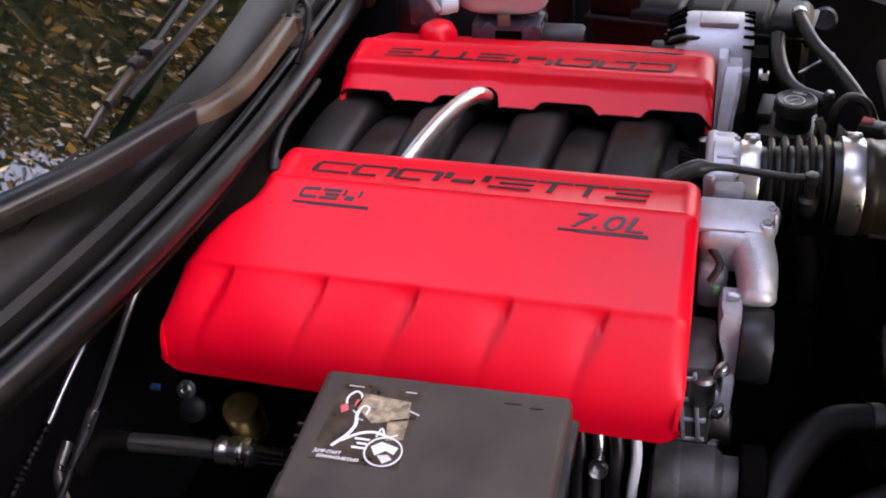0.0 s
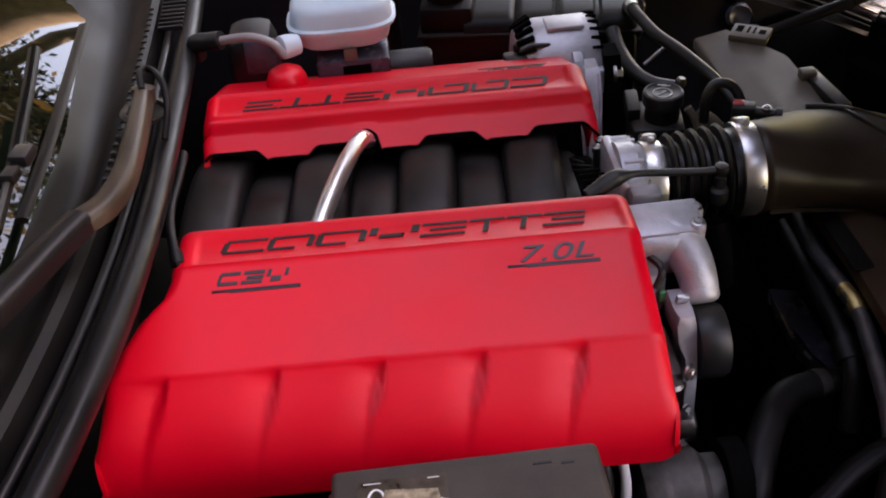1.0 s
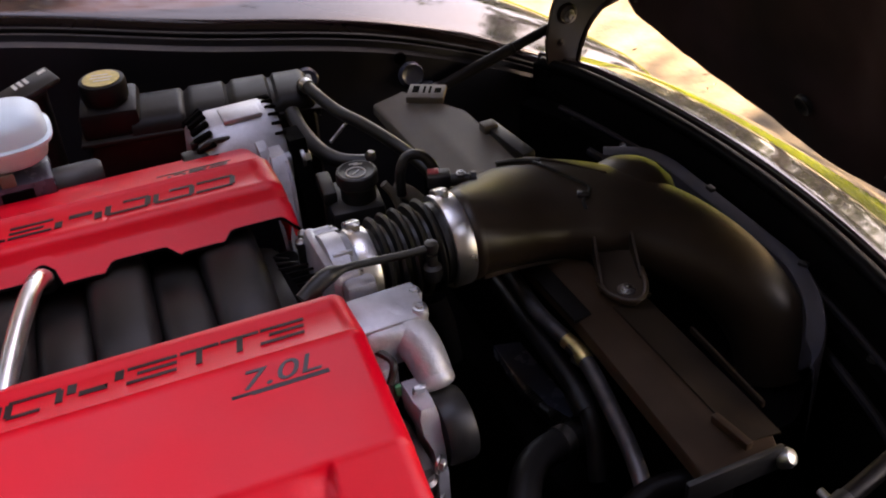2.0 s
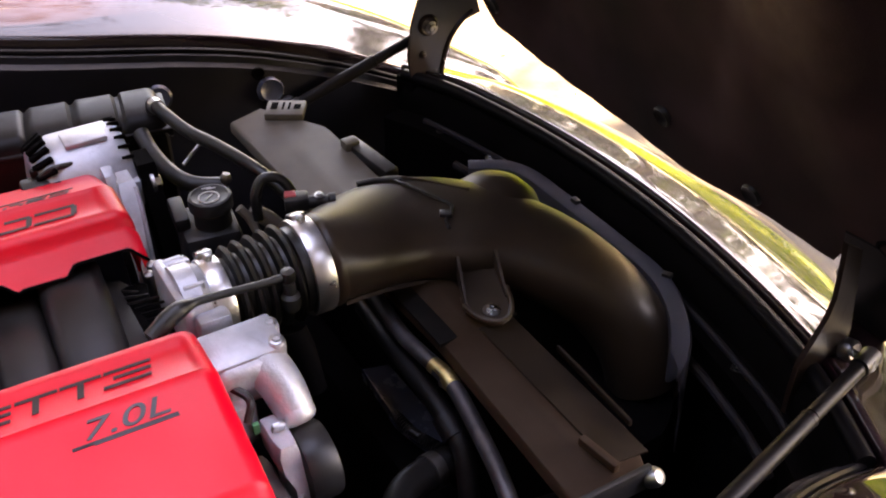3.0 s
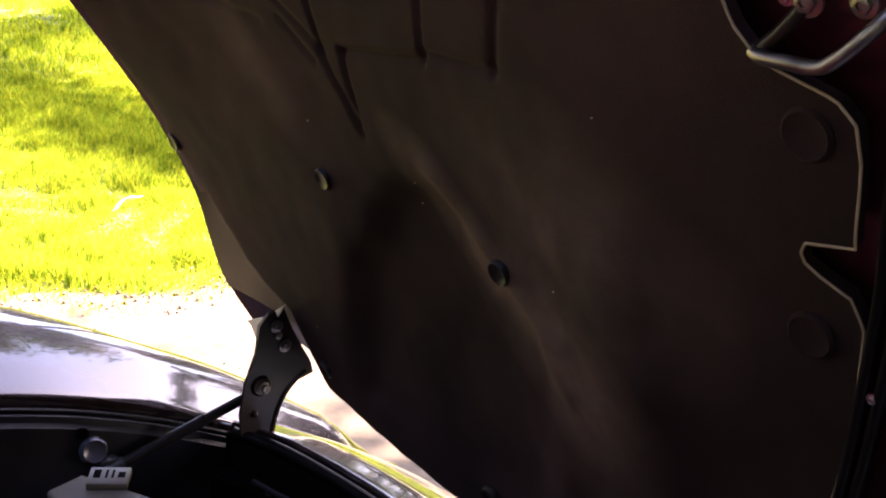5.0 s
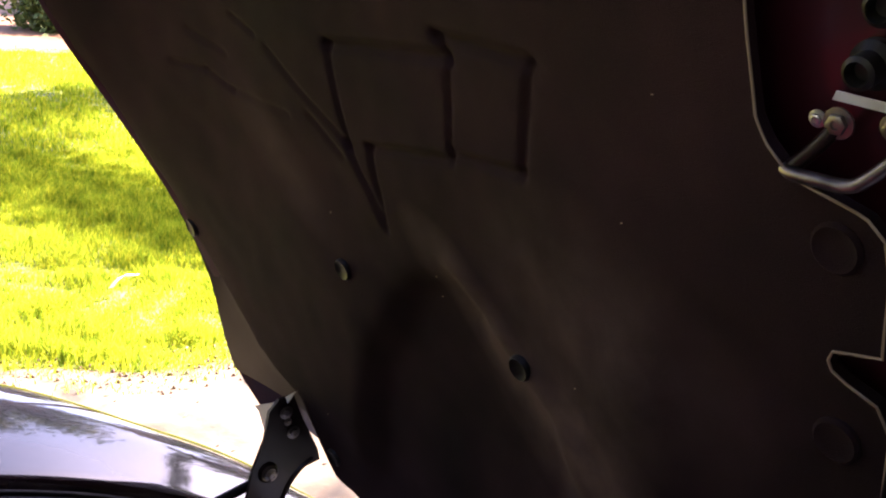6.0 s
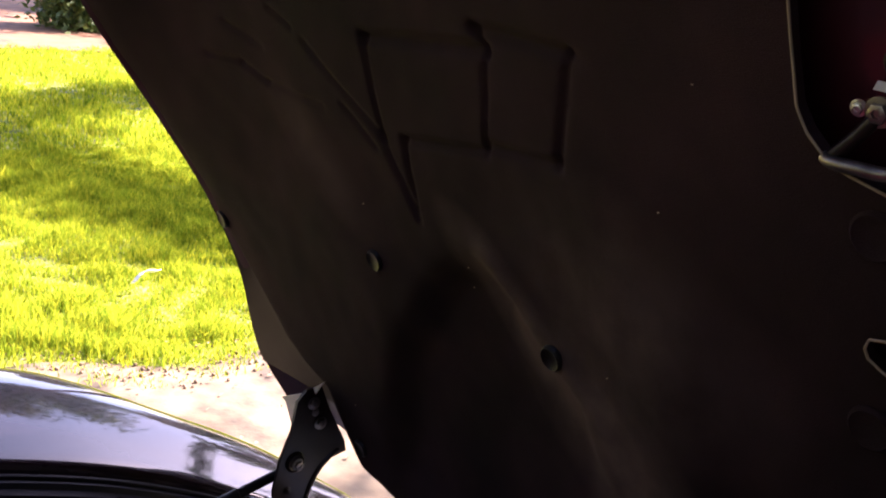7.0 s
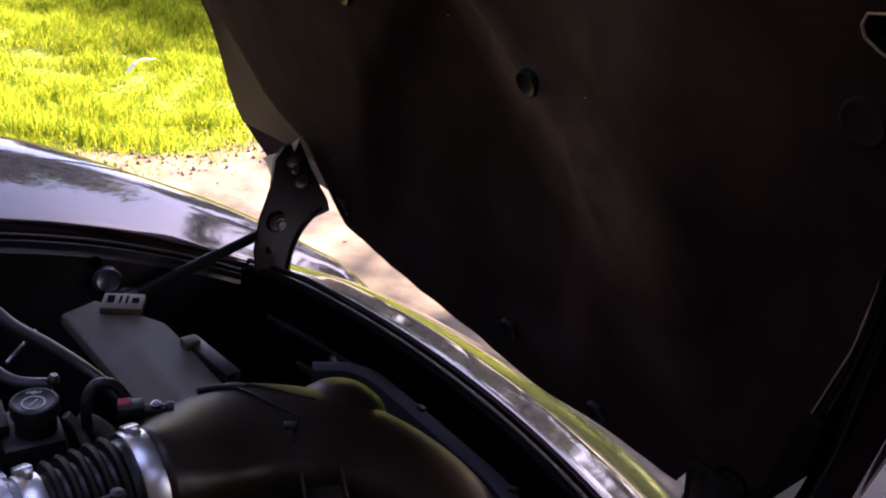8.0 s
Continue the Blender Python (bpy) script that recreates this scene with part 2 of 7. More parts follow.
def sheet(rows, thick=0.0, bm=None):
    """A curved panel from rows of places, with a back side at -thick along its normals."""
    bm = bm or bmesh.new()
    P = np.array([[tuple(p) for p in row] for row in rows], float)
    front = [[bm.verts.new(p) for p in row] for row in P]
    nr, nc = P.shape[:2]
    for i in range(nr - 1):
        for j in range(nc - 1):
            bm.faces.new((front[i][j], front[i][j + 1], front[i + 1][j + 1], front[i + 1][j]))
    if thick:
        du = np.gradient(P, axis=0)
        dv = np.gradient(P, axis=1)
        nrm = np.cross(du, dv)
        nrm /= np.linalg.norm(nrm, axis=2, keepdims=True) + 1e-12
        back = [[bm.verts.new(p) for p in row] for row in P - thick * nrm]
        for i in range(nr - 1):
            for j in range(nc - 1):
                bm.faces.new((back[i][j], back[i + 1][j], back[i + 1][j + 1], back[i][j + 1]))
        ring = [(i, 0) for i in range(nr)] + [(nr - 1, j) for j in range(1, nc)] + \
               [(i, nc - 1) for i in range(nr - 2, -1, -1)] + [(0, j) for j in range(nc - 2, 0, -1)]
        for (a, b), (c, d) in zip(ring, ring[1:] + ring[:1]):
            bm.faces.new((front[a][b], front[c][d], back[c][d], back[a][b]))
    return bm


def bolt(at, axis, r=0.006, h=0.005, bm=None, washer=True):
    bm = bm or bmesh.new()
    if washer:
        lathe([(r * 1.5, 0), (r * 1.5, h * 0.3), (r * 1.3, h * 0.36)], at, axis, 18, bm)
    lathe([(r, 0), (r, h * 0.9), (r * 0.85, h), (r * 0.45, h), (r * 0.4, h * 0.75)], at, axis, 6, bm)
    return bm


def lettering(text, size, m, mat, parent, name, depth=0.0004, shear=0.3, spread=1.0):
    cu = bpy.data.curves.new(name, "FONT")
    cu.body, cu.size, cu.extrude, cu.shear, cu.space_character = text, size, depth, shear, spread
    cu.align_x = "CENTER"
    tmp = new("tmp", cu)
    bpy.context.view_layer.update()
    me = bpy.data.meshes.new_from_object(tmp.evaluated_get(bpy.context.evaluated_depsgraph_get()))
    bpy.data.objects.remove(tmp)
    me.transform(m)
    me.materials.clear()
    me.name = name
    return as_object(name, me, mat, parent, "", 0)


def lerp(x, xs, ys):
    return float(np.interp(x, xs, ys))


def sstep(a, b, x):
    t = min(1, max(0, (x - a) / (b - a)))
    return t * t * (3 - 2 * t)


# ---------- ground ----------
def ground_mat():
    m = material("soil_and_grass_base", (0.10, 0.14, 0.022), 0.95, var=0.45, scale=3, bump=0.6, bscale=40, col2=(0.23, 0.26, 0.035))
    return m


def sand_mat():
    return material("sandy_verge", (0.085, 0.064, 0.036), 0.95, var=0.45, scale=7, bump=0.9, bscale=60, col2=(0.165, 0.126, 0.074))


def drive_mat():
    return material("worn_concrete", (0.070, 0.060, 0.047), 0.9, var=0.25, scale=4, bump=0.35, bscale=120, col2=(0.095, 0.080, 0.062))


def mulch_mat():
    return material("mulch", (0.19, 0.092, 0.040), 0.95, var=0.4, scale=5, bump=0.8, bscale=50)


bm = bmesh.new()
bmesh.ops.create_grid(bm, x_segments=8, y_segments=8, size=900)
ground = part("ground", bm, ground_mat(), smooth=0)
tagged(ground, "lawn soil under bright green grass", "ground", kind="structure")


def strip_patch(name, edge_near, edge_far, x0, x1, z, mat, label, category, n=60):
    rows = []
    for i in range(n + 1):
        x = x0 + (x1 - x0) * i / n
        a, b = edge_near(x), edge_far(x)
        rows.append([(x, a + (b - a) * k, z + (0 if 0 < k < 1 else -0.02)) for k in (0, 0.006, 0.25, 0.5, 0.75, 0.994, 1)])
    ob = part(name, sheet(rows), mat, smooth=30)
    return tagged(ob, label, category, kind="structure")


strip_patch("pavement", lambda x: -9.0, lambda x: 0.72 + 0.05 * math.sin(x * 1.7), -8, 4.3, 0.012, drive_mat(),
            "worn dark grey driveway under the car", "driveway")
strip_patch("sandy_verge", lambda x: 0.6, lambda x: 2.55 + 0.10 * math.sin(x * 2.3) + 0.06 * math.sin(x * 7.1), -8, 2.35, 0.006,
            sand_mat(), "pale sandy verge between driveway and lawn", "verge", n=160)
strip_patch("mulch_bed", lambda x: 10.9 + 0.15 * math.sin(x * 2.1), lambda x: 22.0, -14, 30, 0.03, mulch_mat(),
            "reddish brown mulch bed behind the lawn", "mulch bed")

# ---------- car body ----------
YC = 0.055          # centre line of the body
FX = (-0.9, -0.45, 0.0, 0.27, 0.42, 0.574, 0.634, 0.777, 0.90, 1.02)
FZ = (0.95, 0.935, 0.868, 0.806, 0.785, 0.741, 0.717, 0.652, 0.585, 0.50)
FY = (0.66, 0.65, 0.62, 0.585, 0.565, 0.55, 0.545, 0.525, 0.50, 0.47)


def eased(x, ys):
    """A body line through the stations, rounded off between them."""
    return sum(lerp(x + d, FX, ys) for d in (-0.09, -0.06, -0.03, 0, 0.03, 0.06, 0.09)) / 7


def fender_z(x):
    return eased(x, FZ)


def fender_y(x):
    return eased(x, FY)


car = thing("car_body", (0, YC, 0.0), "dark cherry sports car with its hood open", "car")


def mirror_y(y, side, x=1.0):
    return y if side > 0 else 2 * YC - y - 0.14 * sstep(0.65, 0.25, x)


def fender(side):
    rows = []
    broad = ((0.0, -0.018), (0.004, -0.004), (0.012, 0.002), (0.04, 0.011), (0.09, 0.025), (0.15, 0.036), (0.20, 0.041),
             (0.25, 0.039), (0.29, 0.030), (0.33, 0.012), (0.37, -0.015), (0.40, -0.05), (0.415, -0.12), (0.415, -0.25), (0.40, -0.42))
    crested = ((0.0, -0.018), (0.004, -0.004), (0.012, 0.002), (0.035, 0.010), (0.065, 0.021), (0.10, 0.033), (0.135, 0.041),
               (0.17, 0.042), (0.20, 0.035), (0.235, 0.014), (0.27, -0.022), (0.30, -0.070), (0.32, -0.14), (0.33, -0.24), (0.33, -0.42))
    n = 70
    for i in range(n + 1):
        x = -0.9 + 2.0 * i / n
        taper = 1 - 0.5 * sstep(0.75, 1.12, x)
        drop = 0.10 * sstep(0.95, 1.12, x)
        k = sstep(0.48, 0.72, x)
        prof = smooth_path([(p[0] + (q[0] - p[0]) * k, p[1] + (q[1] - p[1]) * k, 0) for p, q in zip(broad, crested)], 3)
        row = [(x, mirror_y(fender_y(x) + a * taper, side, x), fender_z(min(x, 1.02)) + b - drop) for a, b, _ in prof]
        rows.append(row if side > 0 else row[::-1])
    return part("front_fender", sheet(rows, 0.004), PAINT, car, "glossy dark cherry front fender")


def inner_wall(side):
    rows = []
    n = 40
    for i in range(n + 1):
        x = -0.56 + 1.40 * i / n
        y, z = fender_y(x), fender_z(x)
        prof = ((-0.001, -0.016), (-0.004, -0.020), (-0.018, -0.022), (-0.020, -0.030), (-0.028, -0.034), (-0.032, -0.06),
                (-0.034, -0.14), (-0.055, -0.22), (-0.075, -0.34), (-0.09, -0.55))
        row = [(x, mirror_y(y + a, side, x), z + b) for a, b in prof]
        rows.append(row if side > 0 else row[::-1])
    return part("inner_wing", sheet(rows, 0.003), INNER, car, "black inner wing panel with a gutter along the top")


def wing_seal(side):
    pts = [(x, mirror_y(fender_y(x) - 0.010, side, x), fender_z(x) - 0.016) for x in np.linspace(-0.2, 0.74, 14)]
    return part("wing_gutter", tube(pts, 0.0045, 8, 4), SEAL, car)


for side in (1, -1):
    fender(side)
    inner_wall(side)
    wing_seal(side)

# holes and plugs in the inner wing
part("drain_hole", lathe([(0.0001, 0), (0.0095, 0), (0.0095, 0.003), (0.0075, 0.004), (0.0072, 0.001), (0.0001, 0.001)],
                         (0.514, 0.524, 0.719), (0, -1, 0)), BELT_SHADE, car, "round black hole in the inner wing")


def nose_lip(y):
    """x and z of the hood opening's front edge."""
    d = y - YC
    x = 0.822 - 0.38 * d * d - (0.10 * max(0, abs(d) - 0.35))
    return x, 0.690 - 0.06 * max(0, abs(d) - 0.36)


def nose():
    rows = []
    ys = np.linspace(YC - 0.52, YC + 0.45, 74)
    for y in ys:
        x, z = nose_lip(y)
        d = abs(y - YC)
        reach = 0.30 - 0.22 * max(0, d - 0.28) ** 1.2
        prof = smooth_path([(a, b, 0) for a, b in ((0.0, -0.028), (0.002, -0.008), (0.008, -0.003), (0.03, -0.009), (0.055, -0.0165), (0.066, -0.0212), (0.078, -0.0272), (0.092, -0.035),
                                                   (0.115, -0.050), (0.16, -0.082), (0.23, -0.138), (0.30, -0.20), (0.35, -0.265), (0.385, -0.35), (0.40, -0.46), (0.38, -0.54))], 3)
        swell = 0.016 * sstep(-0.18, -0.33, y)      # fuller above the headlight
        rows.append([(x + a * reach / 0.28, y, z + b + swell * math.exp(-((a - 0.13) / 0.06) ** 2)) for a, b, _ in prof])
    return part("nose_panel", sheet(rows[::-1], 0.004), PAINT, car, "glossy dark cherry nose panel")


nose()
# dark seal and ledge along the front of the bay
part("nose_seal", tube([(nose_lip(y)[0] - 0.012, y, nose_lip(y)[1] - 0.012) for y in np.linspace(YC - 0.47, YC + 0.43, 19)],
                       0.010, 10, 3), SEAL, car, "black rubber seal along the nose edge")
rows = []
for y in np.linspace(YC - 0.46, YC + 0.42, 31):
    x, z = nose_lip(y)
    rows.append([(x - 0.015, y, z - 0.02), (x - 0.03, y, z - 0.035), (x - 0.035, y, z - 0.06), (x - 0.06, y, z - 0.068), (x - 0.065, y, z - 0.3)])
part("front_ledge", sheet(rows, 0.003), BELT_SHADE, car, "black ledge behind the nose")
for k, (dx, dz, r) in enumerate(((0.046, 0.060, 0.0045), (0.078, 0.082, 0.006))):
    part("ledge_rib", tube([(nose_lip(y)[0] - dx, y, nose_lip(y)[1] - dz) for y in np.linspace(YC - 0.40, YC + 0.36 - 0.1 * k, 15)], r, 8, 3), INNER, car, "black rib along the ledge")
part("bay_floor", box((0.3, YC, 0.16), (1.25, 1.1, 0.02), 0.004), BELT_SHADE, car, "dark undertray of the engine bay")
part("underbody", box((-0.10, YC, 0.20), (1.7, 1.5, 0.06), 0.02), BELT_SHADE, car, "dark underside of the car")


def wheel(side, x=0.22):
    y = mirror_y(0.83, side) + (0.10 * side if x < 0 else 0.0)
    w = part("wheel", lathe([(0.20, -0.11), (0.31, -0.12), (0.33, -0.10), (0.335, 0), (0.33, 0.10), (0.31, 0.12), (0.20, 0.11)],
                            (x, y, 0.335), (0, 1, 0), 40), RUBBER, car, "black tyre on a wide wheel")
    part("rim", lathe([(0.02, 0.05), (0.08, 0.06), (0.18, 0.02), (0.205, 0.10), (0.20, -0.1)], (x, y, 0.335), (0, side, 0), 32), CAST, w)


wheel(1), wheel(-1), wheel(1, -2.47), wheel(-1, -2.47)


def firewall():
    rows = []
    for y in np.linspace(-0.72, 0.72, 25):
        e = cowl_edge(y)
        rows.append([(e - 0.012, y, 0.842), (e - 0.03, y, 0.828), (e - 0.20, y, 0.80), (e - 0.24, y, 0.70), (e - 0.25, y, 0.18)])
    return part("firewall", sheet(rows, 0.004), INNER, car, "black firewall below the cowl")


def cowl_edge(y):
    d = y + 0.03
    return -0.222 - (0.05 if d > 0 else 0.24) * d * d


firewall()

# weather strip: a fat rubber bulb along the cowl's front edge
ys = np.linspace(-0.62, 0.62, 32)
strip = part("weather_strip", tube([(cowl_edge(y) - 0.010, y, 0.849) for y in ys], 0.0125, 16, 2), STRIP, car, "fat black rubber hood seal along the cowl")
part("seal_lip", tube([(cowl_edge(y) - 0.034, y, 0.852) for y in ys], 0.0050, 10, 2), STRIP, strip)
rows = []
for y in ys:
    e = cowl_edge(y)
    rows.append([(e - 0.014, y, 0.822), (e - 0.043, y, 0.828), (e - 0.046, y, 0.848), (e - 0.050, y, 0.862), (e - 0.058, y, 0.867), (e - 0.064, y, 0.864)])
part("cowl_lip", sheet(rows, 0.003), COWL, car, "raised black lip of the cowl panel")


def glass_edge(y):
    return lerp(y, (-0.7, -0.45, -0.2, 0.0, 0.3, 0.7), (-0.425, -0.372, -0.325, -0.318, -0.352, -0.43))


rows = []
for y in ys:
    e, g = cowl_edge(y) - 0.063, glass_edge(y)
    rows.append([(e + (g - 0.02 - e) * k, y, 0.862 - 0.012 * math.sin(math.pi * min(1, k * 1.4)) + 0.035 * k ** 1.5) for k in np.linspace(0, 1, 9)])
part("cowl_panel", sheet(rows, 0.003), COWL, car, "matt black plastic cowl panel")
rows = []
for y in np.linspace(-0.72, 0.82, 32):
    g = glass_edge(y)
    rows.append([(g - s * 0.85, y * (1 - 0.1 * s), 0.889 + s * 0.54 - 0.10 * s * s - 0.06 * (y - YC) ** 2) for s in np.linspace(0, 1.1, 12)])
part("windscreen", sheet(rows, 0.005), SCREEN, car, "dark raked windscreen reflecting trees and sky")
rows = []
for y in np.linspace(-0.66, 0.74, 16):
    g = glass_edge(y) - 1.1 * 0.85
    rows.append([(g + 0.02 - s * 0.9, y * (1 - 0.12 * s), 1.36 - 0.12 * s * s - 0.1 * (y - YC) ** 2) for s in np.linspace(0, 1, 5)])
part("roof", sheet(rows, 0.01), PAINT, car, "dark cherry roof")


def tail_ring(x, half, top, low, round_=3.0):
    """One cross-section of the body behind the engine bay."""
    c, h = (top + low) / 2, (top - low) / 2
    return [Vector((x, -0.015 + half * math.copysign(abs(math.cos(t)) ** (2 / round_), math.cos(t)), c + h * math.copysign(abs(math.sin(t)) ** (2 / round_), math.sin(t))))
            for t in (2 * math.pi * k / 40 for k in range(40))]


part("rear_body", rings([tail_ring(-0.90, 1.00, 0.93, 0.22), tail_ring(-1.1, 1.01, 0.925, 0.20), tail_ring(-1.8, 0.99, 0.92, 0.20), tail_ring(-2.3, 1.02, 0.95, 0.22),
                         tail_ring(-2.7, 1.05, 0.97, 0.25), tail_ring(-3.1, 1.00, 0.96, 0.32), tail_ring(-3.3, 0.92, 0.93, 0.42), tail_ring(-3.36, 0.80, 0.86, 0.50)]), PAINT, car, "dark cherry doors and tail of the car")
for sd in (1, -1):
    for xa, xb in ((-0.98, -2.05),):
        door = part("door", sheet([[(xa + (xb - xa) * k / 8, -0.015 + sd * (1.012 + 0.004 * math.sin(math.pi * j / 6)), 0.34 + 0.46 * j / 6) for j in range(7)] for k in range(9)], 0.006), PAINT, car, "dark cherry car door")
        part("door_handle", box((xb + 0.16, -0.015 + sd * 1.02, 0.74), (0.12, 0.016, 0.03), 0.006), BLACK, door)
    part("side_window", sheet([[(-1.02 - 1.25 * k / 8, -0.015 + sd * (0.86 - 0.24 * j / 3), 0.92 + 0.36 * (j / 3) * math.sin(math.pi * (0.12 + 0.76 * k / 8))) for j in range(4)] for k in range(9)], 0.005), SCREEN, car, "dark side window")
part("rear_window", sheet([[(-2.12 - 0.95 * k / 8, -0.60 + 1.2 * j / 8, 1.24 - 0.28 * (k / 8) ** 1.2 - 0.1 * (j / 8 - 0.5) ** 2) for j in range(9)] for k in range(9)], 0.005), SCREEN, car, "dark sloping rear window")
# ---------- hood ----------
HA = Vector((0.835, 0, 0.775))
HT = radians(70.6)
HD = Vector((-math.cos(HT), 0, math.sin(HT)))
HN = Vector((math.sin(HT), 0, math.cos(HT)))
hood = thing("hood", (0.83, YC, 0.72), "open front-hinged hood with a dark felt liner underneath", "hood")


def hood_at(y, v, h=0.0):
    """A place on the hood's underside: across, up along it, out of it."""
    d = abs(y - YC)
    curl = 0.11 * sstep(0.2, 0.75, v) * (max(0, y - YC - 0.30) / 0.35) ** 2
    dome = 0.020 * math.exp(-((y - YC) / 0.22) ** 2) * sstep(0.0, 0.3, v)
    return HA + Vector((0, y, 0)) + HD * v + HN * (dome - curl + h)


def hood_far(v):
    return lerp(v, (-0.02, 0.0, 0.011, 0.03, 0.055, 0.08, 0.12, 0.23, 0.31, 0.40, 0.55, 0.7, 1.2), (0.60, 0.604, 0.611, 0.635, 0.664, 0.676, 0.678, 0.664, 0.662, 0.668, 0.682, 0.704, 0.762))


def hood_near(v):
    return lerp(v, (-0.02, 0.0, 0.2, 0.33, 0.5, 0.7, 1.2), (-0.385, -0.405, -0.462, -0.492, -0.512, -0.535, -0.62))


def hood_bottom(y):
    return lerp(y, (-0.42, -0.262, -0.240, -0.13, 0.0, 0.05, 0.15, 0.28, 0.44, 0.64), (0.012, 0.010, -0.044, -0.046, -0.056, -0.055, -0.044, -0.032, -0.008, 0.0))


# grooves of the crossed-flags emblem pressed into the felt: from, to, depth, half-width
PRESSED = ((0.190, 0.677, -0.008, 0.690, 0.0065, 0.0075), (-0.008, 0.690, 0.008, 0.586, 0.0050, 0.0045), (0.008, 0.586, 0.147, 0.569, 0.0050, 0.0055),
           (0.147, 0.569, 0.149, 0.483, 0.0050, 0.0050), (0.190, 0.677, 0.187, 0.560, 0.0050, 0.0050), (0.306, 0.659, 0.189, 0.564, 0.0032, 0.0055),
           (0.189, 0.564, 0.150, 0.470, 0.0050, 0.0060), (0.007, 0.709, -0.126, 0.707, 0.0065, 0.0075), (-0.126, 0.707, -0.100, 0.600, 0.0055, 0.0060),
           (-0.100, 0.600, 0.000, 0.594, 0.0050, 0.0055), (0.007, 0.709, -0.009, 0.686, 0.0050, 0.0045), (0.521, 0.620, 0.456, 0.615, 0.0030, 0.0050),
           (0.456, 0.615, 0.405, 0.594, 0.0030, 0.0050), (0.405, 0.594, 0.294, 0.582, 0.0030, 0.0055), (0.253, 0.589, 0.204, 0.547, 0.0030, 0.0050),
           (0.371, 0.691, 0.330, 0.673, 0.0030, 0.0050), (0.470, 0.665, 0.405, 0.640, 0.0025, 0.0060))


def felt_relief(y, v):
    """Soft moulded forms of the liner."""
    left = lerp(v, (0.0, 0.245, 0.39, 0.47), (0.34, 0.262, 0.165, 0.06))
    right = lerp(v, (0.0, 0.10, 0.248, 0.326, 0.394, 0.465), (-0.02, -0.06, -0.095, -0.072, 0.009, 0.06))
    h = 0.0
    if v < 0.47:
        h += 0.019 * sstep(-0.012, 0.06, left - y) * sstep(-0.065, 0.012, y - right) * sstep(0.47, 0.40, v) * sstep(0.0, 0.06, v)
    h -= 0.010 * math.exp(-(((y + 0.26) - 0.25 * (v - 0.2)) / 0.06) ** 2) * sstep(0.0, 0.2, v) * sstep(0.55, 0.4, v)
    h += 0.010 * sstep(-0.24, -0.32, y) * sstep(0.58, 0.48, v) * sstep(0.0, 0.2, v)
    h -= 0.009 * math.exp(-((y - right + 0.034) / 0.034) ** 2) * sstep(0.22, 0.30, v) * sstep(0.50, 0.44, v)
    for y0, v0, y1, v1, deep, wide in PRESSED:
        if min(y0, y1) - 0.02 < y < max(y0, y1) + 0.02 and min(v0, v1) - 0.02 < v < max(v0, v1) + 0.02:
            dy, dv = y1 - y0, v1 - v0
            k = min(1, max(0, ((y - y0) * dy + (v - v0) * dv) / (dy * dy + dv * dv)))
            d2 = (y - y0 - dy * k) ** 2 + (v - v0 - dv * k) ** 2
            h += deep * math.exp(-d2 / wide ** 2)
    h += 0.006 * noise.noise(Vector((y * 6, v * 6, 3.1))) + 0.0016 * noise.noise(Vector((y * 25, v * 25, 1.1)))
    return h


def liner_near(v):
    return lerp(v, (-0.04, 0.0, 0.03, 0.127, 0.27, 0.39, 0.49, 0.514, 0.524, 0.531, 0.540, 0.549, 0.558, 0.62, 0.645, 0.658, 0.664, 0.670, 0.676, 0.692, 0.71, 0.74, 0.794, 1.1),
                (-0.332, -0.335, -0.345, -0.372, -0.418, -0.441, -0.448, -0.439, -0.416, -0.406, -0.404, -0.408, -0.444, -0.447, -0.443, -0.430, -0.409, -0.388, -0.375, -0.361, -0.352, -0.348, -0.343, -0.335))


def liner_far(v):
    return lerp(v, (-0.02, 0.0, 0.06, 0.114, 0.121, 0.135, 0.165, 0.203, 0.26, 0.32, 0.45, 0.7, 1.1), (0.40, 0.415, 0.445, 0.465, 0.497, 0.525, 0.563, 0.585, 0.625, 0.657, 0.669, 0.700, 0.74))


# outer skin, set back from the liner
rows = []
for k in range(49):
    v = -0.03 + 1.15 * k / 48
    a, b = hood_near(v), hood_far(v)
    row = []
    for j in range(41):
        s = j / 40
        y = a + (b - a) * s
        rim = 0.012 * sstep(0.05, 0.0, s) + 0.033 * sstep(0.93, 1.0, s)
        row.append(hood_at(y, v if v > 0 else max(v, hood_bottom(y) - 0.012), 0.035 - rim))
    rows.append(row)
part("hood_skin", sheet(rows, 0.006), MAROON, hood, "dark maroon painted inner skin of the hood")

# bare painted margin at the far lower corner
rows = []
for v in np.linspace(0.06, 0.36, 16):
    a, b = liner_far(v) - 0.012, hood_far(v) + 0.001
    rows.append([hood_at(a + (b - a) * k, v, 0.014 - 0.014 * k ** 2 + 0.001) for k in np.linspace(0, 1, 8)])
part("hood_margin", sheet(rows, 0.003), MARGIN, hood, "dusty grey-brown bare margin of the hood")


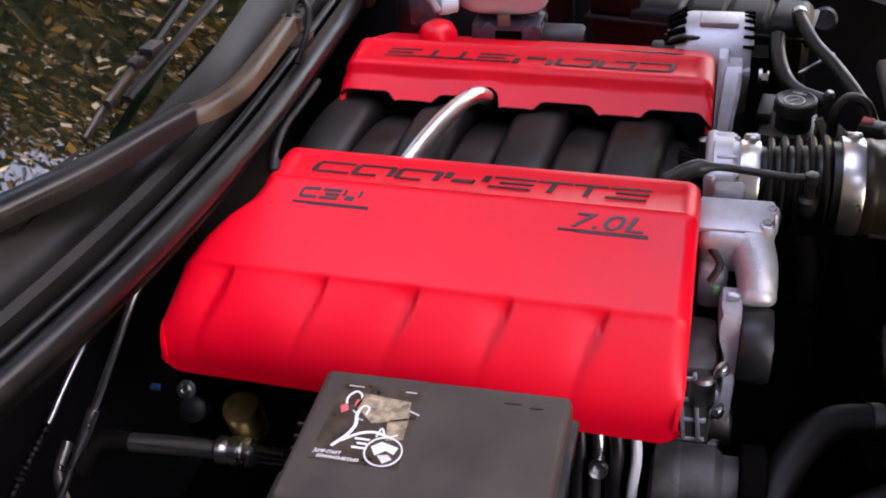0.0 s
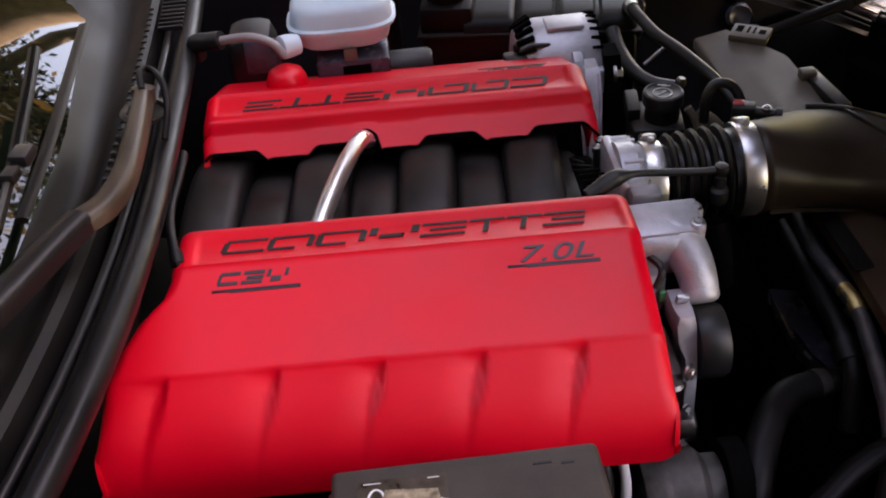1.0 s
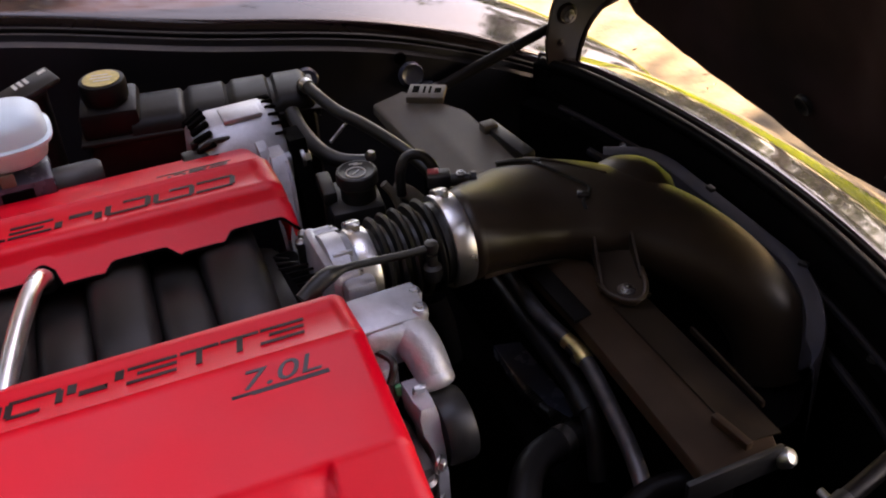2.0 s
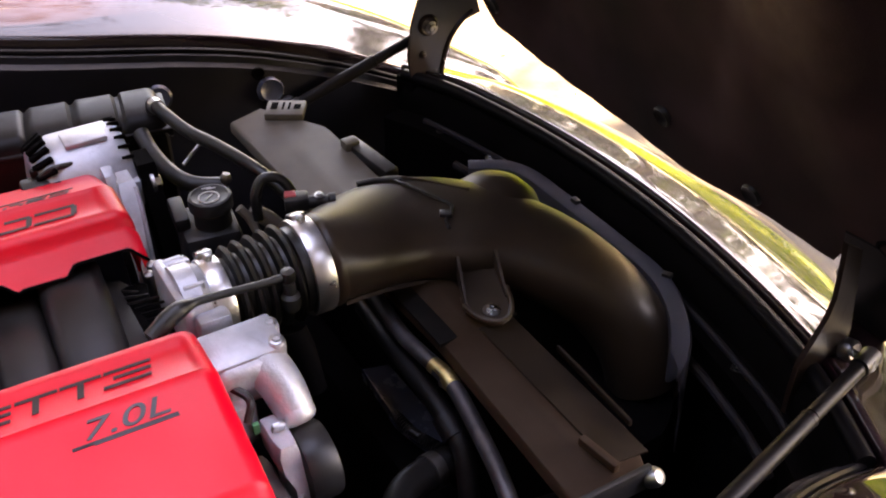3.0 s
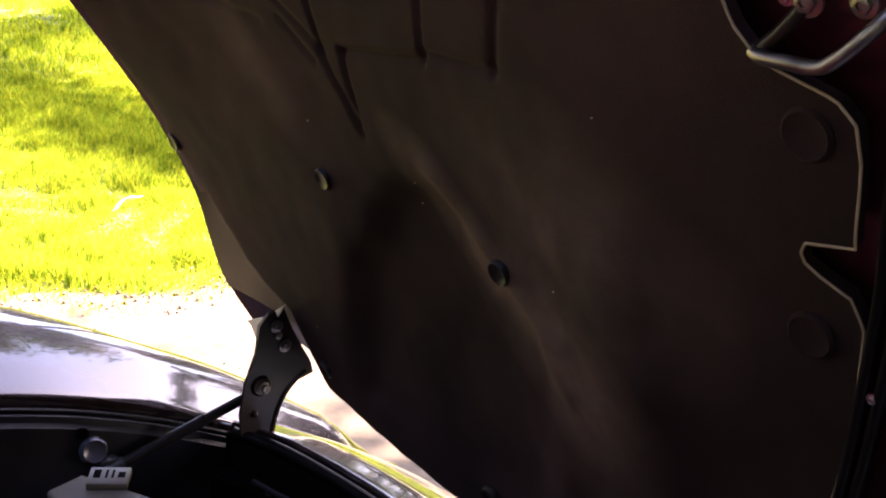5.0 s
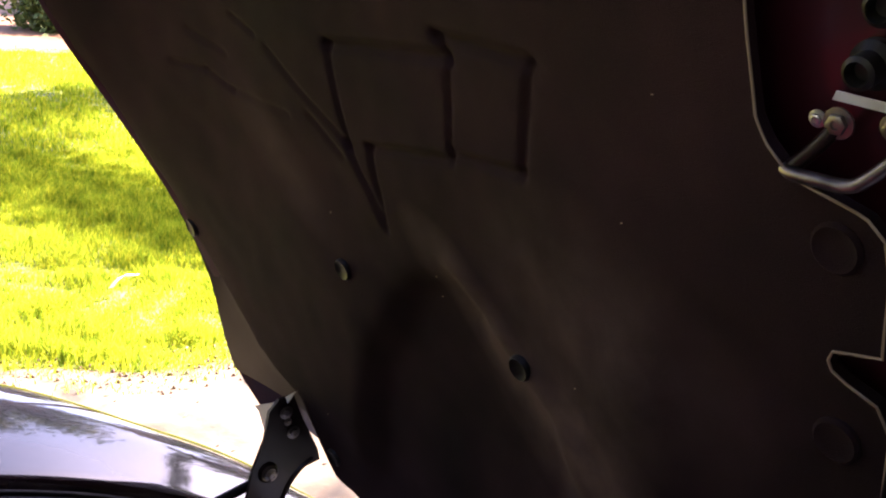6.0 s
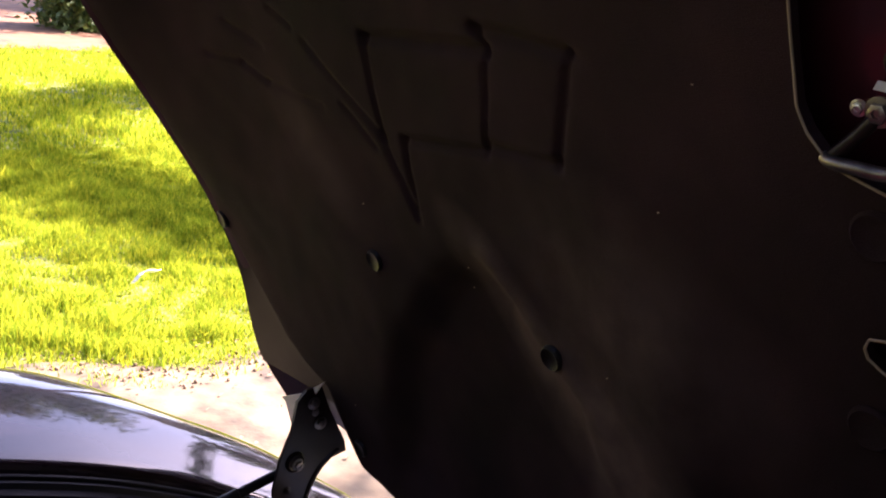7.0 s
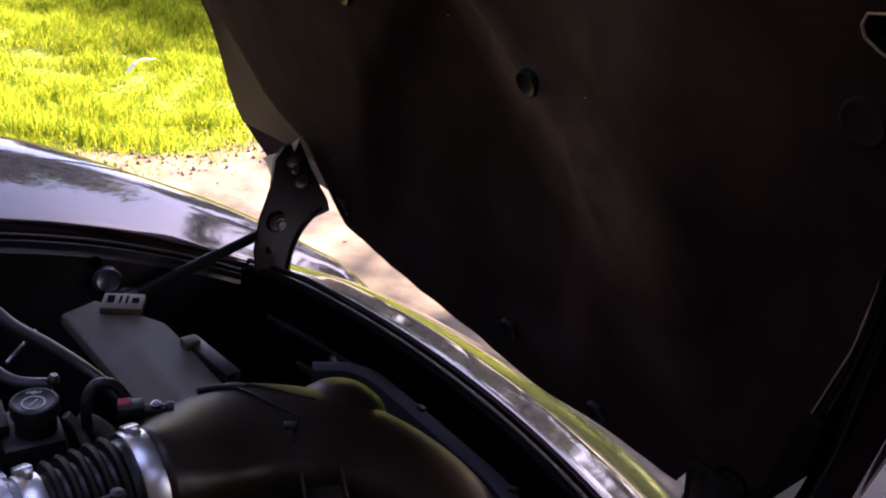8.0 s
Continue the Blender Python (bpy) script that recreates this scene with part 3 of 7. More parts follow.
# finer columns where the emblem is
FELT_COLUMNS = sorted(set(np.round(list(np.linspace(0, 1, 70)) + list(np.linspace(0.22, 0.93, 230)), 4)))
rows, edge = [], []
VS = sorted(set(list(np.linspace(0.0, 1.08, 82)) + list(np.linspace(0.455, 0.735, 94)) + [0.510, 0.514, 0.518, 0.521, 0.524, 0.5275, 0.531, 0.535, 0.539, 0.544, 0.549, 0.5515, 0.5545, 0.558, 0.65, 0.656, 0.662, 0.669, 0.674, 0.678, 0.69, 0.70, 0.714]))
for v in VS:
    a, b = liner_near(v), liner_far(v)
    row = []
    for f in FELT_COLUMNS:
        y = a + (b - a) * f
        vv = v + (hood_bottom(y) + 0.004) * (1 - sstep(0.0, 0.12, v))
        row.append(hood_at(y, vv, felt_relief(y, vv) + 0.006 * sstep(0.02, 0.0, abs(y - b))))
    rows.append(row)
    edge.append(row[0])
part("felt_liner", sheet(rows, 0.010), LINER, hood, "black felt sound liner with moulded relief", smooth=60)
part("liner_edge", tube([p + Vector((0, -0.001, 0)) - HN * 0.001 for p in edge[6:]], 0.0011, 6, 1), EDGE, hood, "pale raw edge of the felt liner")


def clip(y, v, r=0.0145):
    at = hood_at(y, v, felt_relief(y, v) - 0.0005)
    return part("liner_clip", lathe([(r, 0.003), (r, -0.001), (r * 0.86, -0.0035), (r * 0.7, -0.002), (r * 0.3, -0.001), (0.0001, -0.001)], at, HN, 20),
                DARK_RUBBER if y > -0.4 else LINER, hood, "round black push clip")


for y, v in ((0.250, 0.388), (-0.062, 0.379), (0.028, 0.012), (0.645, 0.337), (-0.411, 0.630), (-0.409, 0.468), (0.385, 0.03), (-0.12, -0.02)):
    clip(y, v, 0.0145 if y > -0.4 else 0.019)


# latch on the maroon inner skin
LB = lambda y, v, h=0.0: hood_at(y, v, 0.030 + h)
part("latch_bar", tube([LB(-0.372, 0.677, -0.028), LB(-0.380, 0.676, -0.031), LB(-0.399, 0.677, -0.033), LB(-0.420, 0.678, -0.033), LB(-0.433, 0.686, -0.031), LB(-0.450, 0.704, -0.024), LB(-0.458, 0.716, -0.008)], 0.0048, 10, 6),
     DULL, hood, "bent steel latch striker bar")
part("latch_bar", tube([LB(-0.376, 0.678, -0.026), LB(-0.388, 0.690, -0.022), LB(-0.404, 0.710, -0.016)], 0.0052, 10, 4), BROWN, hood)
part("latch_bolt", bolt(LB(-0.404, 0.711, -0.018), -HN, 0.007, 0.006), DULL, hood)
part("latch_bolt", bolt(LB(-0.440, 0.715, -0.018), -HN, 0.006, 0.006), DULL, hood)
part("latch_bolt", bolt(LB(-0.389, 0.711, -0.018), -HN, 0.004, 0.004), STEEL, hood)
part("rubber_stop", lathe([(0.016, 0), (0.016, 0.006), (0.011, 0.010), (0.011, 0.022), (0.008, 0.024), (0.006, 0.016)], LB(-0.416, 0.745, 0.002), -HN), RUBBER, hood, "round rubber hood stop")
part("rubber_stop", lathe([(0.016, 0), (0.016, 0.006), (0.011, 0.010), (0.011, 0.022), (0.008, 0.024), (0.006, 0.016)], LB(-0.428, 0.785, 0.002), -HN), RUBBER, hood, "round rubber hood stop")
part("paper_label", slab([(-0.391, 0.724), (-0.445, 0.721), (-0.445, 0.7145), (-0.388, 0.7175)], 0.0008, lambda a, b, h: LB(a, b, -0.001 - h)), PAPER, hood, "narrow white paper label")

# rail along the hood's edge beside the camera
for ys_, lab in (((-0.338, -0.347, -0.361, -0.390, -0.414, -0.431, -0.444, -0.460, -0.468), "black rubber seal lip along the hood edge"),
                 ((-0.372, -0.380, -0.394, -0.414, -0.428, -0.442, -0.456, -0.474, -0.482), "folded metal lip along the hood edge")):
    part("hood_rail", tube([hood_at(lerp(v, (0.0, 0.03, 0.075, 0.154, 0.23, 0.30, 0.38, 0.52, 0.70), ys_), v, 0.008) for v in np.linspace(0.0, 0.70, 22)], 0.0045, 10, 3), SEAL, hood, lab)
part("rail_screw", bolt(hood_at(-0.460, 0.44, 0.006), -HN, 0.0032, 0.003), STEEL, hood)
# boxed corner of the hood frame
part("hood_corner", slab([(-0.258, 0.022), (-0.300, 0.026), (-0.328, 0.010), (-0.352, 0.060), (-0.385, 0.175), (-0.405, 0.175), (-0.372, 0.02), (-0.330, -0.090), (-0.290, -0.132), (-0.240, -0.140)], 0.030,
                         lambda a, b, h: hood_at(a, b, -0.004 + h), bevel=0.004), TOPS, hood, "black boxed corner of the hood frame")
part("hood_corner_strip", slab([(-0.327, -0.077), (-0.362, -0.011), (-0.398, 0.113), (-0.361, 0.047)], 0.002,
                               lambda a, b, h: hood_at(a, b, -0.006 - h)), LABEL, hood, "pale strip at the hood corner")
part("hood_edge_return", slab([(-0.356, -0.036), (-0.407, -0.010), (-0.446, 0.155), (-0.482, 0.303), (-0.496, 0.40), (-0.486, 0.42), (-0.462, 0.30), (-0.405, 0.10)], 0.026,
                              lambda a, b, h: hood_at(a, b, 0.006 + h), bevel=0.004), PAINT, hood, "dark painted edge of the hood")
part("hood_corner_hole", lathe([(0.019, 0), (0.019, 0.002), (0.015, 0.003), (0.014, 0.001), (0.0001, 0.0005)], hood_at(-0.313, 0.026, 0.000), -HN), BELT_SHADE, hood, "black oval hole")
part("hood_flange", slab([(0.590, 0.034), (0.510, 0.078), (0.425, 0.138), (0.500, 0.060), (0.556, 0.022)], 0.003, lambda a, b, h: hood_at(a, b, -0.014 - h)), LABEL, hood, "pale metal flange at the hood corner")
part("hood_flange", slab([(0.590, 0.030), (0.566, 0.020), (0.575, -0.030), (0.590, -0.040)], 0.003, lambda a, b, h: hood_at(a, b, -0.010 - h)), CAST, hood, "pale grey tab at the hood corner")
random.seed(11)
for k in range(7):
    y, v = random.uniform(-0.30, 0.55), random.uniform(0.05, 0.72)
    part("lint_speck", box(hood_at(y, v, felt_relief(y, v) - 0.001), (0.0010, 0.0012, 0.002), 0.0003, rotx(random.uniform(0, 90))), EDGE, hood)


def hinge(side):
    y0 = 0.462 if side > 0 else -0.300
    out = [(0.757, 0.855), (0.772, 0.872), (0.797, 0.875), (0.815, 0.835), (0.848, 0.776), (0.853, 0.757), (0.826, 0.750), (0.800, 0.727),
           (0.786, 0.690), (0.780, 0.640), (0.735, 0.645), (0.728, 0.715), (0.736, 0.765), (0.752, 0.81)]
    if side < 0:
        out = [(0.764, 0.832), (0.788, 0.816), (0.797, 0.755), (0.804, 0.713), (0.800, 0.680), (0.786, 0.640), (0.770, 0.57), (0.735, 0.57), (0.734, 0.650), (0.737, 0.693), (0.751, 0.717), (0.764, 0.742), (0.769, 0.765), (0.767, 0.800)]
    arm = part("hinge_arm", slab(out, 0.006 * side, lambda a, b, h: Vector((a, y0 + h, b)), bevel=0.0), BROWN, hood, "glossy black stamped hinge arm")
    e = -0.001 * side
    # rolled flange along the arm's front edge
    if side > 0:
        part("flange", tube([(0.839, y0, 0.762), (0.821, y0, 0.752), (0.800, y0, 0.728), (0.786, y0, 0.69), (0.781, y0, 0.64)], 0.0040, 8, 5), BROWN, arm)
    else:
        part("flange", tube([(0.781, y0 - 0.002, 0.815), (0.787, y0 - 0.003, 0.760), (0.782, y0 - 0.003, 0.722), (0.770, y0 - 0.002, 0.690)], 0.0030, 8, 5), BROWN, arm)
        part("collar", lathe([(0.012, 0), (0.012, 0.010), (0.009, 0.014), (0.006, 0.012)], (0.800, y0 - 0.008, 0.690), (0, -1, 0.3)), DULL, arm, "bright ring at the pivot")
    for x, z, r in ((0.785, 0.85, 0.007), (0.800, 0.815, 0.007), (0.789, 0.834, 0.004)) if side > 0 else ((0.776, 0.79, 0.004), (0.780, 0.75, 0.004)):
        part("bolt", bolt((x, y0 + e, z), (0, -1, 0) if side > 0 else (0, 1, 0), r, 0.005), DULL, arm)
    px = 0.762 if side > 0 else 0.790
    part("pivot", lathe([(0.0165, 0), (0.0165, 0.002), (0.013, 0.004), (0.010, 0.002), (0.0001, 0.002)], (px, y0, 0.757), (0, -side, 0)), BROWN, arm)
    part("bolt", bolt((px + 0.005, y0 + e, 0.752), (0, -side, 0), 0.0070, 0.006), DULL, arm)
    part("bolt", bolt((px - 0.010, y0 + e, 0.712), (0, -side, 0), 0.004, 0.004), BROWN, arm)
    part("hinge_base", box((px - 0.005, y0 + 0.02 * side, 0.60), (0.06, 0.05, 0.14), 0.006), BELT_SHADE, car, "black hinge bracket")
    return arm


hinge(1), hinge(-1)


def gas_strut(a, b):
    a, b = Vector(a), Vector(b)
    s = thing("gas_strut", a, "black gas strut holding the hood open", "gas strut", "hood struts")
    d = b - a
    part("cylinder", tube([a + d * 0.05, a + d * 0.60], 0.0088, 16, 1), TOPS, s)
    part("collar", tube([a + d * 0.60, a + d * 0.62], 0.0092, 16, 1), TOPS, s)
    part("rod", tube([a + d * 0.63, a + d * 0.95], 0.0078, 14, 1), TOPS, s)
    for q in (a, b):
        part("end_socket", tube([q - d.normalized() * 0.013, q + d.normalized() * 0.013], 0.0105, 14, 1), BLACK, s)
        part("ball_stud", lathe([(0.004, -0.02), (0.004, 0.0), (0.007, 0.004), (0.006, 0.01), (0.0001, 0.012)], q, (0, 1 if q.y > 0 else -1, 0), 14), STEEL, s)
    return s


gas_strut((0.552, 0.500, 0.664), (0.767, 0.487, 0.733))
gas_strut((0.520, -0.408, 0.700), (0.787, -0.342, 0.704))

# ---------- headlights ----------


def headlight(side):
    c = Vector((0.856, -0.478, 0.616)) if side < 0 else Vector((0.900, 0.660, 0.500))
    h = thing("headlight", c, "clear round-edged headlight unit set in the fender", "headlight", "headlights")
    tilt = Vector((0.45, 0.30 * side, 0.85)).normalized()
    part("bezel", lathe([(0.062, -0.03), (0.066, 0.0), (0.064, 0.004), (0.060, 0.001), (0.058, -0.02)], c, tilt, 44), BELT_SHADE, h, "black bezel ring")
    part("reflector", lathe([(0.058, -0.015), (0.046, -0.035), (0.02, -0.05), (0.0001, -0.052)], c, tilt, 32, cap=False), CHROME, h, "bright reflector")
    part("projector", lathe([(0.028, -0.045), (0.03, -0.012), (0.024, -0.002), (0.012, 0.004), (0.0001, 0.006)], c, tilt, 28), LENS, h, "round projector lens")
    part("lens", lathe([(0.060, 0.001), (0.058, 0.005), (0.045, 0.011), (0.025, 0.015), (0.0001, 0.016)], c, tilt, 40), LENS, h, "clear lens cover")
    return h


headlight(1), headlight(-1)

# ---------- engine ----------
engine = thing("engine_block", (0, 0, 0.19), "dark engine block under the red covers", "engine")
# block and valve covers take the near-black that stands for shade
part("block", box((-0.005, 0.02, 0.42), (0.42, 0.36, 0.46), 0.03), BELT_SHADE, engine, "engine block, near-black for the bay's deep shade")
part("valve_cover", box((-0.01, -0.17, 0.64), (0.40, 0.14, 0.10), 0.02, rotx(38)), BELT_SHADE, engine)
part("valve_cover", box((-0.01, 0.20, 0.66), (0.40, 0.14, 0.10), 0.02, rotx(-38)), BELT_SHADE, engine)

RIBS = (-0.218, -0.121, -0.031, 0.057, 0.143)
PV = (0.000, 0.002, 0.006, 0.012, 0.030, 0.058, 0.061, 0.0625, 0.068, 0.086, 0.115, 0.140, 0.156, 0.1592, 0.1605, 0.1635, 0.170, 0.182, 0.194, 0.202, 0.209, 0.215, 0.219, 0.222, 0.2235, 0.2245, 0.2250)
PZ = (-0.012, -0.005, -0.001, 0.000, 0.000, 0.000, 0.000, -0.0022, -0.0046, -0.0120, -0.0240, -0.0345, -0.0415, -0.0428, -0.0435, -0.0455, -0.0500, -0.0590, -0.0685, -0.0755, -0.0830, -0.0910, -0.0985, -0.1065, -0.1140, -0.1225, -0.1310)


def cover_left(v):
    return lerp(v, (0.0, 0.066, 0.085, 0.105, 0.130, 0.160, 0.205, 0.230), (-0.215, -0.218, -0.226, -0.246, -0.262, -0.274, -0.283, -0.282))


def cover_top(u, v):
    """Height of the cover's skin without its ends."""
    z = lerp(v, PV, PZ)
    if v > 0.159:
        for r in RIBS:
            d = u - r + 0.026 * (v - 0.159) / 0.0645
            if -0.034 < d < 0.003:
                z -= 0.0062 * min(1, (v - 0.159) / 0.004) * (1 - 0.7 * sstep(0.17, 0.222, v)) * ((d + 0.034) / 0.031) ** 1.6 * min(1, (0.003 - d) / 0.0035)
        z -= 0.0016 * min(1, (v - 0.159) / 0.002) * (1 - sstep(0.165, 0.2, v))
    band = sstep(0.016, 0.020, v) * sstep(0.060, 0.056, v) * sstep(-0.198, -0.190, u) * sstep(0.204, 0.196, u)
    return z - 0.0022 * band


def skirt_depth(u, arches, notch):
    z = base = 0.049 if arches else 0.076
    for a in arches:
        d = abs(u - a)
        z = min(z, base - 0.0165 * sstep(0.040, 0.024, d))
        d = abs(u - a - 0.0585)
        z = min(z, base - 0.0035 * sstep(0.026, 0.016, d))
    if notch is not None:
        d = abs(u - notch)
        if d < 0.0135:
            z = min(z, 0.040 - 0.024 * math.sqrt(1 - (d / 0.0135) ** 2) ** 0.7)
    return z


def cover_mesh(arches=(), notch=None, rear_flare=True):
    cols = list(np.linspace(0, 1, 210)) + list(np.linspace(0, 0.045, 8)) + list(np.linspace(0.955, 1, 8))
    cols = sorted(set(np.round(cols, 4)))
    wide = [-0.27 + 0.485 * c for c in cols]
    R = 0.016
    rows = []
    inner = []
    for k in range(5):          # inner skirt, from its scalloped edge up
        row = []
        for s in cols:
            u = -0.215 + 0.430 * s
            e = min(u + 0.215, 0.215 - u)
            drop = R - math.sqrt(max(0, R * R - max(0, R - e) ** 2)) if e < R else 0
            dep = skirt_depth(u, arches, notch)
            if arches:
                f = dep / 0.049 * (1 - k / 5)
                row.append((u, -0.033 * f, -0.012 - 0.020 * f - drop * 0.3))
            else:
                row.append((u, -0.012 * (1 - k / 5), -0.012 - (dep - 0.012) * (1 - k / 5) - drop * 0.3))
        inner.append(row)
    rows += inner
    vs = sorted(set(list(PV) + list(np.linspace(0.07, 0.155, 8)) + [0.016, 0.02, 0.056]))
    for v in vs:
        lo = cover_left(v) if rear_flare else -0.215
        round_in = 0.004 * sstep(0.200, 0.226, v) ** 2
        row = []
        for s in cols:
            u = max(lo, -0.27 + 0.485 * s) if v > 0.150 else lo + (0.215 - lo) * s
            u = lo + (u + 0.27) * (-0.225 - lo) / 0.045 if v > 0.150 and u < -0.225 else u
            e = min(u - lo, 0.215 - u)
            drop = R - math.sqrt(max(0, R * R - max(0, R - e) ** 2)) if e < R else 0
            u += round_in * (sstep(0.08, 0.0, s) - sstep(0.92, 1.0, s))
            c = max(0, 1 - e / 0.018)
            low = -0.131 + 0.018 * (1 - math.sqrt(max(0, 1 - c * c)))
            row.append((u, v, max(cover_top(u, v) - drop * (1 - sstep(0.190, 0.224, v)), low)))
        rows.append(row)
    # hanging ends
    full = []
    for row in rows:
        a, b = row[0], row[-1]
        low = 0.008 if a[1] < 0 else 0.0006 + min(0.045, max(0.0, min(a[2], b[2]) + 0.112)) * sstep(0.200, 0.165, a[1])
        full.append([(a[0] + 0.004, a[1], a[2] - low), (a[0], a[1], a[2] - low * 0.5)] + row + [(b[0], b[1], b[2] - low * 0.5), (b[0] - 0.004, b[1], b[2] - low)])
    return sheet(full, -0.003), [Vector(p) for p in inner[0]]


def glyph_bars(top, u0, v0, w, h, kind, t=0.0034, slant=0.006):
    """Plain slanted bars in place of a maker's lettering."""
    bm = bmesh.new()

    def bar(a0, b0, a1, b1):
        pts = [(a0, b0), (a1, b0), (a1, b1), (a0, b1)]
        world_pts = []
        for a, b in pts:
            u = u0 + a * w + slant * (0.5 - b)
            v = v0 + b * h
            world_pts.append((u, v))
        slab(world_pts, 0.0006, lambda p, q, hh: Vector((p, q, top(p, q) + 0.0002 + hh)), bm)
    q = t / h
    if kind == 0:
        bar(0.06, 0, 1, q), bar(0, 0.16, 0.14, 0.84), bar(0.06, 1 - q, 1, 1)
    elif kind == 1:
        bar(0.05, 0, 0.95, q), bar(0, 0.14, 0.13, 0.86), bar(0.87, 0.14, 1, 0.86), bar(0.05, 1 - q, 0.62, 1)
    elif kind == 2:
        bar(0, 0, 0.16, 0.55), bar(0.22, 0.55, 0.72, 0.55 + 1.6 * q), bar(0.84, 0, 1, 0.55)
    elif kind == 4:
        bar(0, 0, 1, q), bar(0.2, 0.40, 1, 0.40 + q), bar(0, 1 - q, 1, 1)
    else:
        bar(0, 0, 1, q), bar(0.42, 0.16, 0.58, 1)
    return bm


def engine_cover(name_pose, label, arches, notch, flare, side):
    c = thing("engine_cover", (0, 0, 0), label, "engine cover", "engine covers")
    shell, hem = cover_mesh(arches, notch, flare)
    part("shell", shell, RED, c, smooth=50)
    if arches:
        part("edge_trim", tube(hem[::2], 0.0017, 6, 1), BELT_SHADE, c, "black trim along the scalloped edge")
    kinds, u = (0, 1, 1, 2, 4, 5, 5, 4), -0.170
    ws = (0.044, 0.046, 0.050, 0.050, 0.045, 0.036, 0.036, 0.042)
    v0, h = (0.026, 0.020) if side < 0 else (0.024, 0.019)
    for k, w in zip(kinds, ws):
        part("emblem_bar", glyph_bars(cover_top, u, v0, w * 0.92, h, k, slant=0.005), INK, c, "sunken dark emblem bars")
        u += w - 0.0012
    for a, k in ((-0.172, 0), (-0.150, 4), (-0.128, 2)):
        part("emblem_bar", glyph_bars(cover_top, a, 0.070, 0.019, 0.012, k, 0.003, 0.004), INK, c)
    part("underline", glyph_bars(cover_top, -0.178, 0.086, 0.080, 0.0022, 4, 0.0022, 0.0), INK, c)
    if side < 0:
        part("underline", glyph_bars(cover_top, 0.088, 0.087, 0.083, 0.0022, 4, 0.0022, 0.0), INK, c)
        tilt = Matrix.Translation((0.131, 0.0848, cover_top(0.13, 0.0765) - 0.0030)) @ Matrix.Rotation(radians(-23.5), 4, "X") @ Matrix.Diagonal((1.75, -1, 1, 1))
        lettering("7.0L", 0.0235, tilt, INK, c, "displacement_lettering", 0.0006, 0.28)
    # into place: local v runs away from the engine's middle
    for ob in c.children:
        ob.data.transform(name_pose)
        if name_pose.determinant() < 0:
            ob.data.flip_normals()
    return c


SKEW = Matrix(((1, 0, 0, 0), (-0.036, 1, 0, 0), (0, 0, 1, 0), (0, 0, 0, 1)))
near = Matrix.Translation((-0.001, -0.074, 0.821)) @ SKEW @ Matrix.Diagonal((1, -1, 1, 1))
engine_cover(near, "glossy red plastic engine cover beside the fuse box", (), None, True, -1)
far = Matrix.Translation((0.004, 0.105, 0.829)) @ SKEW @ rotz(180) @ Matrix.Diagonal((1, -1, 1, 1)) @ rotx(2.5)
c2 = engine_cover(far, "glossy red plastic engine cover with scalloped edge by the intake runners",
                  (-0.174, -0.055, 0.064, 0.182), 0.0365, False, 1)
part("filler_boss", lathe([(0.027, -0.03), (0.024, 0.0), (0.020, 0.009), (0.012, 0.014), (0.0001, 0.016)], (-0.120, 0.215, 0.822), (0, 0, 1)), RED, c2, "domed red boss on the cover")

# intake manifold: arched runners side by side
man = thing("intake_manifold", (0, 0, 0.64), "black plastic intake manifold with arched runners", "intake manifold")
part("plenum", box((-0.01, 0.015, 0.70), (0.43, 0.20, 0.13), 0.03), RUNNER, man)
for k in range(7):
    x = -0.198 + 0.0565 * k
    lift = 0.023 if k % 2 == 0 else 0.0
    pts = [(x + 0.010, 0.155, 0.700), (x + 0.007, 0.118, 0.738 + lift), (x + 0.003, 0.080, 0.754 + lift * 0.90), (x, 0.035, 0.764 + lift * 0.55), (x - 0.004, -0.02, 0.764 + lift * 0.2), (x - 0.010, -0.085, 0.738), (x - 0.014, -0.135, 0.69)]
    loops = []
    path = smooth_path(pts, 6)
    for i, q in enumerate(path):
        d = path[min(i + 1, len(path) - 1)] - path[max(i - 1, 0)]
        s, u = frame_at(d)
        s = -s if s.x < 0 else s
        u = u if u.z > 0 else -u
        w = 0.0315 if k % 2 == 0 else 0.0275
        loops.append([q + s * w * math.copysign(abs(math.cos(a)) ** 0.5, math.cos(a)) + u * 0.026 * math.copysign(abs(math.sin(a)) ** 0.62, math.sin(a)) - u * 0.008
                      for a in (2 * math.pi * j / 20 for j in range(20))])
    part("runner", rings(loops), RUNNER, man)
# open web of thin ribs at the front of the manifold
part("front_web", box((0.196, 0.01, 0.71), (0.04, 0.15, 0.10), 0.01), BELT_SHADE, man)
for k in range(6):
    a = radians(-50 + 26 * k)
    part("rib", tube([(0.186, 0.062 - 0.006 * k, 0.768 - 0.004 * k), (0.222, 0.020 + 0.050 * math.cos(a + 1.2), 0.765 + 0.024 * math.sin(a))], 0.0016, 6, 1), DARK_RUBBER, man)
for y in (0.046, 0.060):
    part("bolt_sleeve", lathe([(0.004, -0.028), (0.004, 0.0), (0.0055, 0.002), (0.0055, 0.008), (0.003, 0.010)], (0.212 + (y - 0.046) * 0.5, y, 0.782), (0, 0, 1), 12), DULL, man, "upright steel stud")

# bright crossover tube
xt = thing("crossover_tube", (-0.06, 0, 0.80), "bright polished steel tube across the intake", "tube")
part("pipe", tube([(-0.0320, 0.104, 0.788), (-0.0325, 0.084, 0.806), (-0.037, 0.058, 0.8225), (-0.049, 0.018, 0.829), (-0.066, -0.030, 0.824), (-0.085, -0.085, 0.808), (-0.092, -0.12, 0.78)], 0.0092, 16, 8), CHROME, xt)

